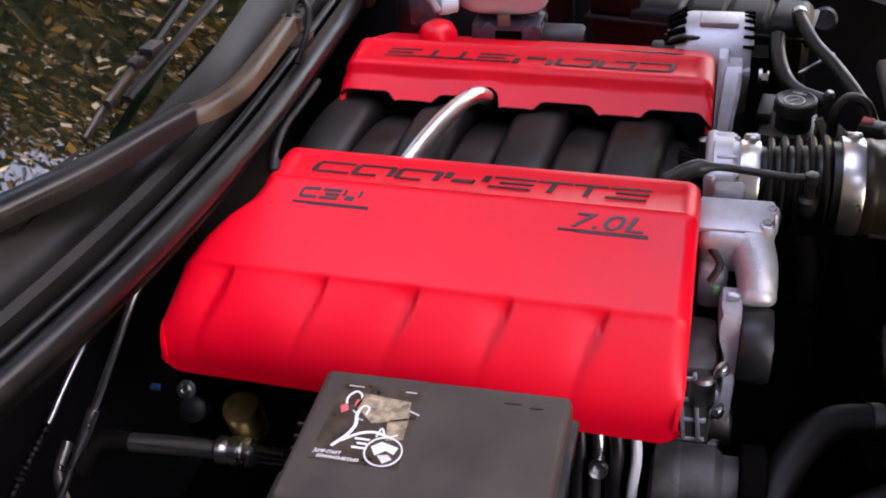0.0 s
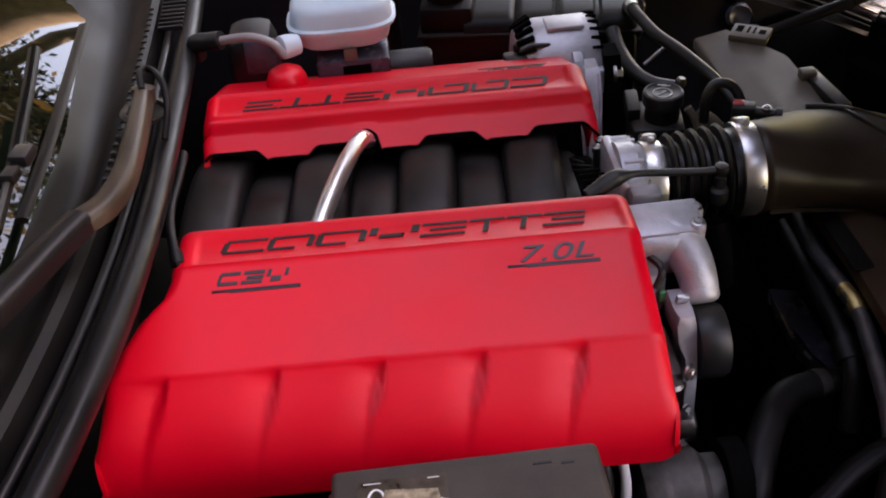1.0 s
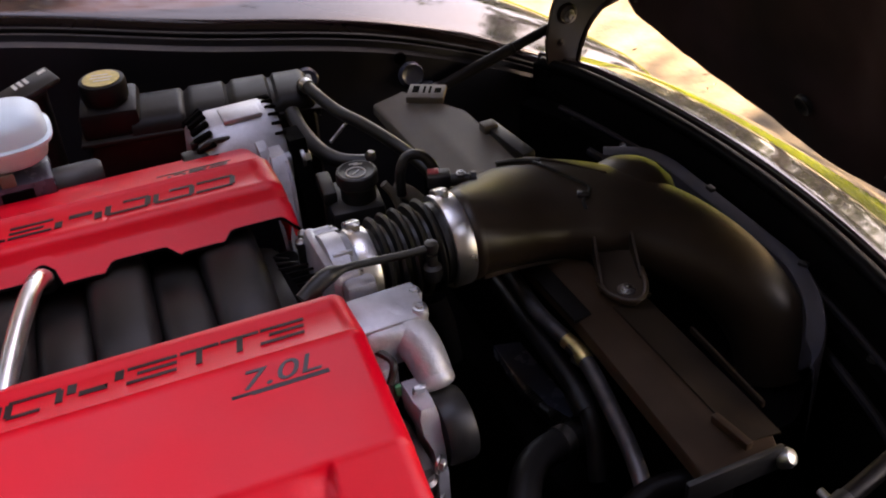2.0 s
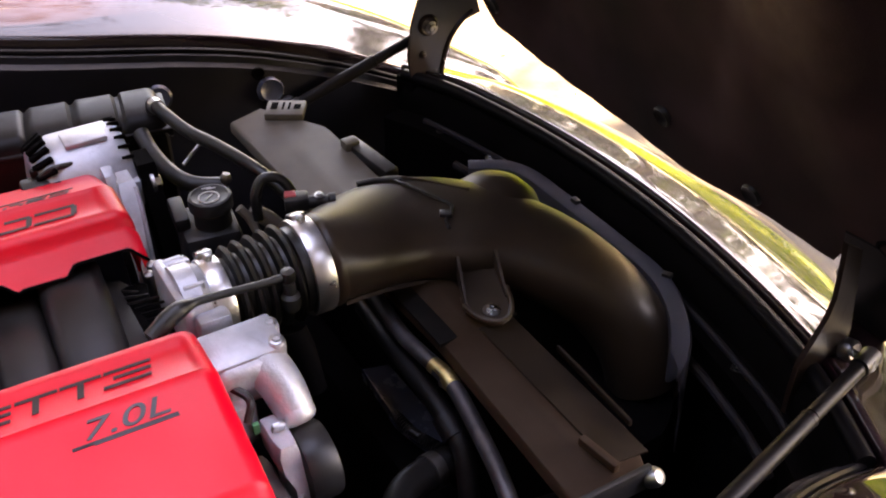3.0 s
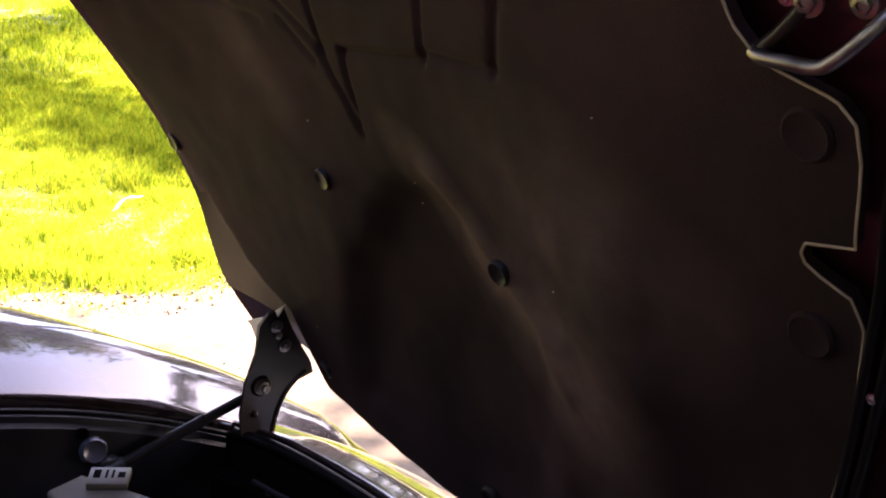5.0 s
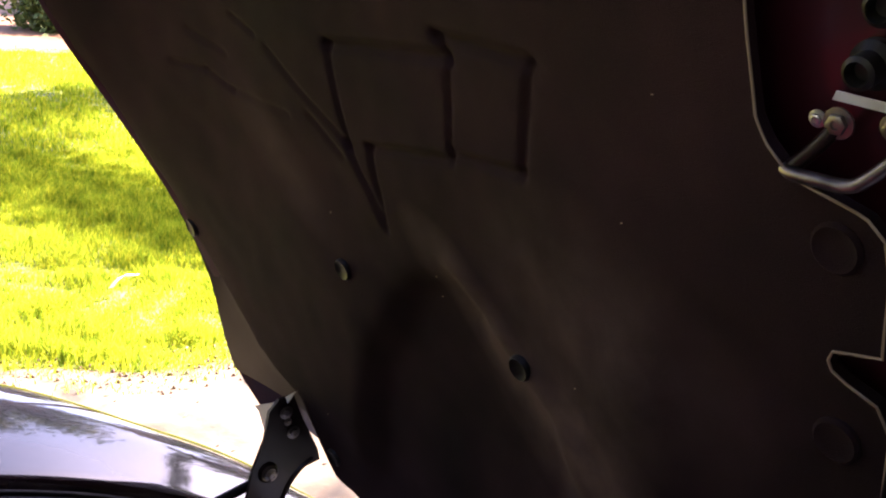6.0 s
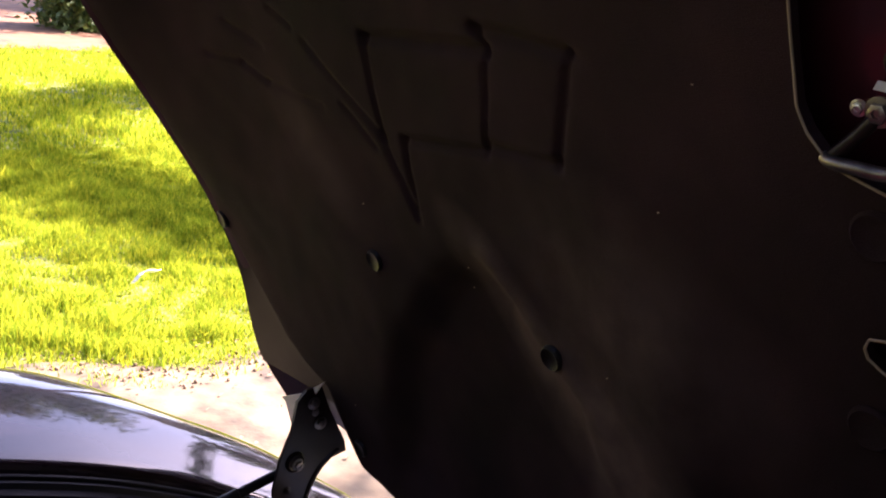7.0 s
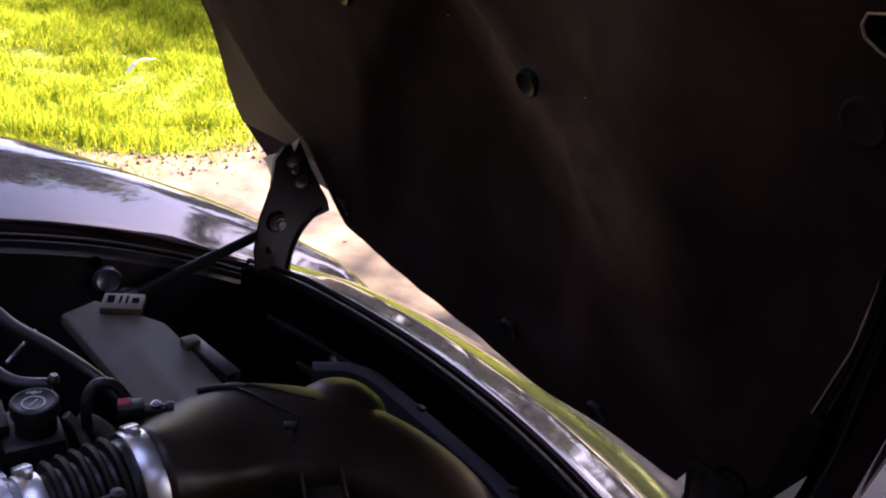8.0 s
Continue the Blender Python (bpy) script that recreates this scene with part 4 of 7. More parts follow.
part("grommet", lathe([(0.0135, -0.006), (0.0150, 0.0), (0.0145, 0.006), (0.0105, 0.009), (0.0095, 0.002)], (-0.0322, 0.094, 0.797), (-0.03, -0.72, 0.66), 22), BELT_SHADE, xt, "black rubber grommet")

# ---------- throttle body, bellows and clamps ----------
AX = Vector((1, 0, 0))
tb = thing("throttle_body", (0.235, 0, 0.73), "cast aluminium throttle body with bolts and wiring", "throttle body")
part("flange", box((0.222, 0.0, 0.764), (0.014, 0.096, 0.080), 0.006), CAST, tb)
part("bore", lathe([(0.042, -0.012), (0.042, 0.006), (0.038, 0.010), (0.036, 0.020)], (0.235, 0, 0.773), AX), CAST, tb)
for y, z in ((-0.038, 0.797), (0.038, 0.795), (-0.042, 0.732), (0.042, 0.732)):
    part("bolt_boss", lathe([(0.009, -0.008), (0.009, 0.014), (0.007, 0.016)], (0.228, y, z), AX, 16), CAST, tb)
    part("bolt", bolt((0.244, y, z), AX, 0.005, 0.005), STEEL, tb)
for k in range(3):
    part("web", box((0.236, -0.02 + 0.02 * k, 0.806), (0.020, 0.004, 0.010), 0.001), CAST, tb)
part("motor_housing", box((0.240, -0.052, 0.768), (0.032, 0.020, 0.060), 0.006), CAST, tb)

bel = thing("intake_bellows", (0.30, 0, 0.72), "black ribbed rubber intake hose with steel clamps", "hose")
prof = [(0.0355, 0.245), (0.0365, 0.268)]
for k in range(5):
    x0 = 0.272 + 0.0132 * k
    r = 0.0405 + 0.0012 * k
    prof += [(r - 0.006, x0), (r - 0.006, x0 + 0.0025), (r + 0.003, x0 + 0.0038), (r + 0.0054, x0 + 0.0066), (r + 0.003, x0 + 0.0094), (r - 0.006, x0 + 0.0108)]
prof += [(0.044, 0.338), (0.044, 0.368)]
part("bellows", lathe([(r, x) for r, x in prof], (0, 0, 0.7725), AX, 48), RUBBER, bel)
for x, r, w in ((0.2590, 0.0400, 0.0095), (0.3560, 0.0492, 0.0105)):
    cl = part("clamp", lathe([(r - 0.002, -w), (r, -w), (r + 0.0008, -w * 0.8), (r + 0.0008, w * 0.8), (r, w), (r - 0.002, w)], (x, 0, 0.7725), AX, 48), CHROME, bel, "bright steel band clamp")
    part("screw_housing", box((x + 0.001, 0.022, 0.7725 + r * 0.90), (0.016, 0.020, 0.010), 0.003, rotx(-28)), STEEL, cl)
    part("screw", lathe([(0.0042, -0.002), (0.0042, 0.007), (0.003, 0.008)], (x + 0.001, 0.010, 0.7725 + r * 1.02), (0, -0.9, 0.4), 6), STEEL, cl)

# breather hose that ends in a plug over the bellows
br = thing("breather_hose", (0.25, -0.05, 0.81), "thin black breather hose lying over the bellows", "hose")
part("hose", tube([(0.180, -0.068, 0.806), (0.203, -0.060, 0.817), (0.225, -0.056, 0.819), (0.252, -0.054, 0.816), (0.290, -0.054, 0.812), (0.312, -0.053, 0.811)], lambda s: 0.0088 - 0.0049 * sstep(0.25, 0.42, s), 12, 8), RUBBER, br)
part("plug", lathe([(0.0065, -0.006), (0.0075, 0.0), (0.0065, 0.004), (0.0001, 0.005)], (0.315, -0.053, 0.812), (0, 0, 1), 14), RUBBER, br)
part("valve", lathe([(0.008, -0.030), (0.0095, -0.026), (0.0095, -0.015), (0.0055, -0.012), (0.0055, 0.0)], (0.315, -0.054, 0.803), (0, 0, 1), 14), BLACK, br)

# ---------- air duct ----------
duct = thing("air_duct", (0.5, 0, 0.68), "large smooth black plastic air intake duct", "air duct")
DS = (((0.358, 0.000, 0.7725), (1, 0.0, 0), 0.0455, 0.0455, 2.0), ((0.375, 0.002, 0.7725), (1, 0.06, 0), 0.0475, 0.0460, 2.0),
      ((0.405, 0.018, 0.763), (1, 0.25, -0.1), 0.060, 0.043, 2.1), ((0.450, 0.038, 0.750), (1, 0.12, -0.15), 0.072, 0.040, 2.3),
      ((0.500, 0.044, 0.740), (1, -0.12, -0.15), 0.080, 0.038, 2.5), ((0.548, 0.026, 0.730), (1, -0.42, -0.18), 0.078, 0.038, 2.5),
      ((0.593, 0.001, 0.716), (1, -0.75, -0.3), 0.070, 0.038, 2.4), ((0.636, -0.040, 0.694), (0.85, -1, -0.5), 0.060, 0.040, 2.3),
      ((0.670, -0.080, 0.662), (0.6, -1, -0.8), 0.052, 0.042, 2.2), ((0.690, -0.112, 0.622), (0.4, -0.8, -1.1), 0.048, 0.044, 2.1),
      ((0.698, -0.132, 0.575), (0.2, -0.4, -1.2), 0.046, 0.044, 2.0), ((0.700, -0.138, 0.52), (0, -0.1, -1.0), 0.046, 0.044, 2.0))
loops = []
dense = []
for a, b in zip(DS, DS[1:]):
    for k in range(4):
        dense.append((a, b, k / 4))
dense.append((DS[-2], DS[-1], 1.0))
cs = smooth_path([d[0] for d in DS], 4)
for q, (a, b, k) in zip(cs, dense):
    d = Vector(a[1]).normalized().lerp(Vector(b[1]).normalized(), k).normalized()
    w, h, e = (a[i] + (b[i] - a[i]) * k for i in (2, 3, 4))
    s, u = frame_at(d)
    loops.append([q + s * w * math.copysign(abs(math.cos(t)) ** (2 / e), math.cos(t)) + u * h * math.copysign(abs(math.sin(t)) ** (2 / e), math.sin(t))
                  for t in (2 * math.pi * j / 48 for j in range(48))])
part("duct_body", rings(loops), DUCT, duct, smooth=60)
part("duct_lip", lathe([(0.0475, -0.003), (0.049, 0.0), (0.049, 0.004), (0.0475, 0.008)], (0.371, 0, 0.7725), AX, 40), DUCT, duct)
part("dome", lathe([(0.064, -0.05), (0.060, -0.012), (0.050, 0.010), (0.034, 0.024), (0.016, 0.031), (0.0001, 0.033)], (0.612, 0.055, 0.728), (0.10, 0.05, 1), 32), DUCT, duct, "rounded dome on the duct")
seam = [(0.381, -0.030, 0.738), (0.405, -0.022, 0.731), (0.435, -0.014, 0.722), (0.466, -0.014, 0.718), (0.490, -0.020, 0.714), (0.515, -0.028, 0.710), (0.530, -0.045, 0.708)]
path = smooth_path(seam, 5)
part("seam_flange", rings([[q + Vector((0, 0.012, 0.002)), q + Vector((-0.002, -0.006, 0.003)), q + Vector((-0.003, -0.009, 0.0005)), q + Vector((-0.002, -0.006, -0.002)), q + Vector((0, 0.012, -0.003))] for q in path]), DUCT, duct, "moulded seam flange along the duct")
# mounting ear with a rolled rim, bolted to the radiator cover
ear = [(0.512, -0.040), (0.490, -0.072), (0.482, -0.092), (0.484, -0.110), (0.493, -0.126), (0.503, -0.131), (0.514, -0.127), (0.525, -0.113), (0.536, -0.088), (0.548, -0.056)]
part("mounting_ear", slab(ear, 0.003, lambda a, b, h: Vector((a, b, 0.7235 + h + 0.10 * max(0, b + 0.075)))), DUCT, duct, "triangular mounting ear")
part("ear_rim", tube([(a, b, 0.730) for a, b in ear[2:9]], 0.0030, 8, 5), DUCT, duct, "rolled rim of the ear")
for p, q in (((0.483, -0.100), (0.508, -0.040)), ((0.530, -0.100), (0.548, -0.050))):
    part("ear_gusset", sheet([[(p[0] + (q[0] - p[0]) * k, p[1] + (q[1] - p[1]) * k, 0.724), (p[0] + (q[0] - p[0]) * k, p[1] + (q[1] - p[1]) * k, 0.730 + 0.020 * k)] for k in (0, 0.33, 0.66, 1)], 0.003), DUCT, duct, "triangular stiffening web")
part("bolt", bolt((0.504, -0.109, 0.727), (0, 0, 1), 0.0062, 0.005), STEEL, duct)
# raised rib, strap and clip on top
part("edge_clip", tube([(0.462, 0.101, 0.7775), (0.484, 0.096, 0.7775), (0.509, 0.084, 0.7775)], 0.0034, 8, 4), BLACK, duct, "black clip along the top edge")
part("top_rib", tube([(0.470, 0.118, 0.758), (0.500, 0.100, 0.774), (0.530, 0.078, 0.772), (0.556, 0.055, 0.767), (0.572, 0.042, 0.765)], 0.0020, 6, 5), DUCT, duct)
part("strap", tube([(0.497, 0.095, 0.7760), (0.505, 0.074, 0.7785), (0.515, 0.050, 0.7785), (0.523, 0.034, 0.7770), (0.532, 0.017, 0.7745), (0.527, 0.006, 0.7735), (0.515, -0.003, 0.7720), (0.512, -0.014, 0.7680)], 0.0022, 6, 5), BLACK, duct, "thin black strap on the duct")
part("clip", box((0.519, 0.004, 0.7740), (0.014, 0.010, 0.005), 0.0015, rotz(-35)), BLACK, duct)
part("rear_rim", tube([(0.455, 0.112, 0.752), (0.480, 0.122, 0.758), (0.51, 0.120, 0.755)], 0.004, 8, 4), DUCT, duct)

# airbox tray under the duct with a grey rim
tray = thing("airbox", (0.68, -0.05, 0.5), "black airbox with a smooth dark curved rim", "airbox")
arc = smooth_path([(0.700, 0.250, 0.655), (0.744, 0.222, 0.655), (0.762, 0.181, 0.655), (0.765, 0.117, 0.655), (0.766, 0.05, 0.655), (0.766, -0.013, 0.655), (0.764, -0.077, 0.655), (0.748, -0.128, 0.654), (0.722, -0.172, 0.650), (0.695, -0.200, 0.643), (0.670, -0.215, 0.638)], 6)
rows = []
for i, q in enumerate(arc):
    d = arc[min(i + 1, len(arc) - 1)] - arc[max(i - 1, 0)]
    s = Vector((d.y, -d.x, 0)).normalized()
    s = -s if s.dot(Vector((0.62, 0, 0)) - Vector((q.x, q.y, 0))) < 0 else s
    w = sstep(1.0, 0.86, i / (len(arc) - 1)) * 0.9 + 0.1
    rows.append([q + s * 0.020 * w + Vector((0, 0, -0.05 * w)), q + s * 0.0195 * w + Vector((0, 0, -0.002)), q + s * 0.017 * w, q, q - s * 0.003 + Vector((0, 0, -0.004)), q - s * 0.004 + Vector((0, 0, -0.16 * w))])
part("rim", sheet(rows, 0.002), RIM, tray, "smooth dark curved rim")
part("box", slab([(p.x - 0.01, p.y) for p in arc[::4]] + [(0.60, -0.22), (0.59, 0.2)], 0.14, lambda a, b, h: Vector((a, b, 0.42 + h))), BELT_SHADE, tray)
part("clip", box((0.760, -0.09, 0.656), (0.012, 0.008, 0.006), 0.001, rotz(-60)), BLACK, tray)
part("clip", box((0.762, 0.09, 0.657), (0.008, 0.012, 0.006), 0.001), BLACK, tray)

# ---------- radiator cover ----------
rad = thing("radiator_cover", (0.48, 0.04, 0.55), "dusty grey plastic radiator cover plate with a raised badge", "radiator cover")


def rad_z(x, y):
    return 0.7185 - 0.010 * sstep(0.478, 0.472, x) * (0.478 - x) / 0.05 - 0.16 * max(0, x - 0.478) * sstep(0.35, 0.1, y)


rows = []
for y in sorted(list(np.linspace(0.424, -0.342, 60)) + [0.061, 0.059])[::-1]:
    a = lerp(-y, (-0.424, -0.1, 0.10, 0.342), (0.431, 0.438, 0.444, 0.436))
    b = lerp(-y, (-0.424, -0.362, -0.33, -0.17, 0.10, 0.30, 0.342), (0.478, 0.514, 0.532, 0.538, 0.530, 0.530, 0.512))
    row = [(a, y, rad_z(a, y) - 0.014), (a, y, rad_z(a, y) - 0.003), (a + 0.002, y, rad_z(a, y))]
    row += [(a + (b - a) * k, y, rad_z(a + (b - a) * k, y)) for k in np.linspace(0.08, 0.92, 14)]
    row += [(b - 0.002, y, rad_z(b, y)), (b, y, rad_z(b, y) - 0.003), (b, y, rad_z(b, y) - 0.02)]
    rows.append(row)
# one plate in two tones: sky light in the far half, shade nearer
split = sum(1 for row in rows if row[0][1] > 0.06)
part("plate", sheet(rows[:split], 0.003), GREY, rad, "dusty grey upper plate, toned lighter as sky-lit")
part("plate", sheet(rows[split:], 0.003), PLATE, rad, "brown lower plate, toned darker as in shade")
rows = []
for y in np.linspace(-0.118, -0.328, 20):
    a, b = 0.483, 0.5265
    rows.append([(a, y, rad_z(a, y) + 0.0005)] + [(x, y, rad_z(x, y) + 0.0022) for x in np.linspace(a + 0.001, b - 0.001, 7)] + [(b, y, rad_z(b, y) + 0.0005)])
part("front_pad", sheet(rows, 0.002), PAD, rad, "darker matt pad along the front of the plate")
part("badge", box((0.500, 0.392, 0.7235), (0.052, 0.040, 0.010), 0.002, rotz(-32)), GREY, rad, "raised rectangular badge")
for k, (a, b, w, h) in enumerate(((-0.015, 0.003, 0.009, 0.018), (-0.003, 0.003, 0.003, 0.018), (0.005, 0.003, 0.003, 0.018), (0.016, 0.001, 0.009, 0.012))):
    m = Matrix.Translation((0.500, 0.392, 0.7287)) @ rotz(-32)
    part("badge_mark", box(m @ Vector((a, b, 0)), (w, h, 0.0012), 0.0, rotz(-32)), BELT_SHADE, rad)
part("raised_rib", box((0.478, -0.318, 0.7265), (0.008, 0.044, 0.010), 0.002, rotz(8)), PLATE, rad)
part("end_bracket", box((0.464, -0.345, 0.705), (0.100, 0.006, 0.028), 0.002), BLACK, rad)
part("end_knob", lathe([(0.009, 0), (0.0095, 0.008), (0.007, 0.013), (0.0001, 0.015)], (0.512, -0.346, 0.702), (0.4, -0.6, 0.6), 18), STEEL, rad, "round metal fastener")
part("front_lip", box((0.536, -0.235, 0.712), (0.004, 0.118, 0.008), 0.0015, rotz(-2)), PAD, rad, "thin raised lip")
# dark sheet laid on the plate to paint the shade below the duct
part("upper_panel", slab([(0.440, -0.115), (0.534, -0.112), (0.536, 0.06), (0.438, 0.06)], 0.004, lambda a, b, h: Vector((a, b, rad_z(a, b) + 0.0006 + h)), bevel=0.001), COWL, rad, "dark matt panel standing in for shade under the duct")
part("core", box((0.50, 0.04, 0.48), (0.05, 0.66, 0.44), 0.01), BELT_SHADE, rad, "dark radiator core")
part("latch", box((0.545, 0.235, 0.715), (0.020, 0.10, 0.016), 0.003, rotz(6)), BLACK, rad)
part("latch_tab", box((0.535, 0.27, 0.722), (0.02, 0.018, 0.012), 0.002), GREY, rad)

# ---------- alternator ----------
alt = thing("alternator", (0.21, 0.29, 0.72), "silver cast alternator with black cooling slots", "alternator")
part("housing", lathe([(0.030, -0.062), (0.050, -0.058), (0.060, -0.044), (0.063, -0.030), (0.063, 0.034), (0.060, 0.042), (0.030, 0.046)], (0.205, 0.298, 0.802), AX, 48), CAST, alt)
part("top_pad", box((0.207, 0.290, 0.864), (0.046, 0.034, 0.006), 0.002), CAST, alt)
for k in range(9):
    a = radians(40 + 13 * k)
    part("slot", box((0.157, 0.298 + 0.0600 * math.cos(a), 0.802 + 0.0600 * math.sin(a)), (0.024, 0.0060, 0.006), 0.001, rotx(math.degrees(a) - 90) @ roty(-30)), BELT_SHADE, alt)
for k in range(9):
    a = radians(40 + 12 * k)
    part("slot", box((0.243, 0.298 + 0.0622 * math.cos(a), 0.802 + 0.0622 * math.sin(a)), (0.013, 0.0035, 0.005), 0.0005, rotx(math.degrees(a) - 90)), BELT_SHADE, alt)
part("plug", box((0.143, 0.262, 0.830), (0.030, 0.026, 0.024), 0.004), BLACK, alt, "black wiring plug")
part("plug_tip", box((0.146, 0.272, 0.846), (0.008, 0.008, 0.010), 0.002), TANK, alt, "small reddish connector")
part("wire", tube([(0.150, 0.262, 0.845), (0.165, 0.258, 0.853), (0.185, 0.262, 0.850)], 0.0035, 8, 5), RUBBER, alt)
part("mount", box((0.247, 0.262, 0.808), (0.020, 0.060, 0.034), 0.006), CAST, alt)
part("mount_bolt", bolt((0.257, 0.232, 0.818), AX, 0.008, 0.012), STEEL, alt)
for ob in alt.children:
    ob.data.transform(Matrix.Translation((0.012, -0.008, -0.041)))
brk = thing("accessory_bracket", (0.235, 0.18, 0.6), "silver cast accessory bracket beside the drive belt", "bracket")
part("plate", slab([(0.238, 0.805), (0.222, 0.800), (0.185, 0.74), (0.15, 0.68), (0.14, 0.60), (0.18, 0.58), (0.215, 0.66), (0.240, 0.74), (0.252, 0.79)], 0.012,
                   lambda a, b, h: Vector((0.222 + h, a, b)), bevel=0.003), CAST, brk)
part("casting", rings([[Vector((x0, y - 0.012, z)), Vector((x1, y - 0.010, z)), Vector((x1, y + 0.014, z)), Vector((x0, y + 0.014, z))]
                       for x0, x1, y, z in ((0.226, 0.238, 0.128, 0.62), (0.226, 0.240, 0.145, 0.68), (0.226, 0.243, 0.172, 0.735), (0.228, 0.248, 0.196, 0.770), (0.230, 0.250, 0.212, 0.788), (0.232, 0.249, 0.222, 0.795))]), CAST, brk, "tapered silver casting", smooth=30)
part("rib", tube([(0.248, 0.204, 0.790), (0.246, 0.184, 0.768), (0.241, 0.160, 0.735), (0.237, 0.133, 0.68)], 0.0025, 8, 3), CAST, brk)
belt = thing("drive_belt", (0.27, 0.14, 0.6), "black ribbed drive belt", "belt")
part("belt", slab([(0.262, 0.800), (0.228, 0.800), (0.160, 0.66), (0.12, 0.50), (0.16, 0.50), (0.20, 0.66)], 0.020, lambda a, b, h: Vector((0.259 + h, a, b))), BELT_SHADE, belt)

# ---------- power steering reservoir ----------
ps = thing("power_steering_reservoir", (0.31, 0.14, 0.66), "black power steering reservoir with a printed screw cap", "reservoir")
part("body", box((0.308, 0.148, 0.725), (0.062, 0.072, 0.090), 0.008, rotz(-8)), BLACK, ps)
part("rear_lug", box((0.283, 0.165, 0.775), (0.016, 0.050, 0.016), 0.003, rotz(-8)), BLACK, ps)
part("neck", lathe([(0.020, 0.0), (0.020, 0.016), (0.018, 0.018)], (0.312, 0.138, 0.770), (0, 0, 1), 24), BLACK, ps)
cap = part("cap", lathe([(0.0215, 0.004), (0.0235, 0.006), (0.0235, 0.016), (0.0225, 0.019), (0.020, 0.020), (0.019, 0.0192), (0.0001, 0.0192)], (0.312, 0.138, 0.785), (0, 0, 1), 32), BLACK, ps, "black screw cap")
part("cap_ring", lathe([(0.0115, 0.0), (0.0115, 0.0006), (0.0098, 0.0006), (0.0098, 0.0)], (0.310, 0.1345, 0.8043), (0, 0, 1), 28, cap=False), LABEL, cap, "printed ring")
part("cap_bar", box((0.310, 0.1345, 0.8046), (0.013, 0.0016, 0.0006), 0, rotz(35)), LABEL, cap)
part("cap_bar", box((0.318, 0.1495, 0.8046), (0.010, 0.0016, 0.0006), 0, rotz(-10)), LABEL, cap)
part("cap_bar", box((0.314, 0.1525, 0.8046), (0.010, 0.0014, 0.0006), 0, rotz(-10)), LABEL, cap)
part("strap", tube([(0.336, 0.120, 0.79), (0.345, 0.115, 0.775), (0.350, 0.105, 0.755)], 0.005, 8, 5), GREY, ps)
part("pump", lathe([(0.03, 0), (0.034, 0.01), (0.034, 0.05), (0.028, 0.055)], (0.25, 0.145, 0.69), AX, 24), BELT_SHADE, ps)

for ob in ps.children_recursive:
    ob.data.transform(Matrix.Translation((-0.004, 0.0, -0.009)))

# small hoses and plugs behind the intake clamp
def hose(name, pts, r, label, mat=None, n=7, seg=14):
    h = thing(name, pts[len(pts) // 2], label, "hose")
    part("tube", tube(pts, r, seg, n), mat or RUBBER, h)
    return h


hh = hose("coolant_hose", [(0.316, 0.352, 0.795), (0.314, 0.335, 0.813), (0.318, 0.305, 0.812), (0.332, 0.268, 0.802), (0.353, 0.222, 0.797), (0.374, 0.165, 0.790), (0.392, 0.125, 0.772), (0.398, 0.10, 0.745)], 0.0076, "black rubber coolant hose from the tank")
part("band", tube([(0.3142, 0.330, 0.8135), (0.3150, 0.320, 0.8138)], 0.0094, 14, 1), STEEL, hh)
hose("coolant_hose", [(0.292, 0.330, 0.782), (0.294, 0.300, 0.770), (0.302, 0.262, 0.760), (0.318, 0.232, 0.755), (0.350, 0.215, 0.752)], 0.0095, "thick black rubber hose beside the alternator")
part("fitting", lathe([(0.006, 0), (0.007, 0.003), (0.006, 0.007), (0.004, 0.010)], (0.350, 0.213, 0.758), (0.2, 0, 1), 16), DULL, hh)
hose("vent_hose", [(0.346, 0.102, 0.772), (0.347, 0.104, 0.800), (0.358, 0.108, 0.815), (0.375, 0.104, 0.812), (0.384, 0.094, 0.795), (0.385, 0.088, 0.770)], 0.0058, "thin looped ribbed vent hose", seg=10)
sen = thing("air_sensor", (0.395, 0.075, 0.765), "small black air sensor plug on the duct", "sensor")
part("plug", box((0.383, 0.082, 0.793), (0.026, 0.020, 0.016), 0.003, rotz(-20)), BLACK, sen)
part("seal", box((0.378, 0.086, 0.801), (0.012, 0.010, 0.004), 0.001, rotz(-20)), PINK, sen, "red locking tab")
part("body", lathe([(0.007, 0), (0.007, 0.022), (0.009, 0.024), (0.009, 0.030)], (0.392, 0.076, 0.792), (1, -0.4, -0.05), 14), BLACK, sen)
part("screw", bolt((0.404, 0.070, 0.800), (0, 0, 1), 0.0035, 0.003), STEEL, sen)
hose("metal_pipe", [(0.345, 0.125, 0.77), (0.362, 0.11, 0.76), (0.378, 0.10, 0.735)], 0.009, "grey metal pipe beside the reservoir", GREY)
hose("thin_rod", [(0.318, 0.262, 0.765), (0.358, 0.285, 0.782)], 0.0022, "thin bright steel rod", STEEL)

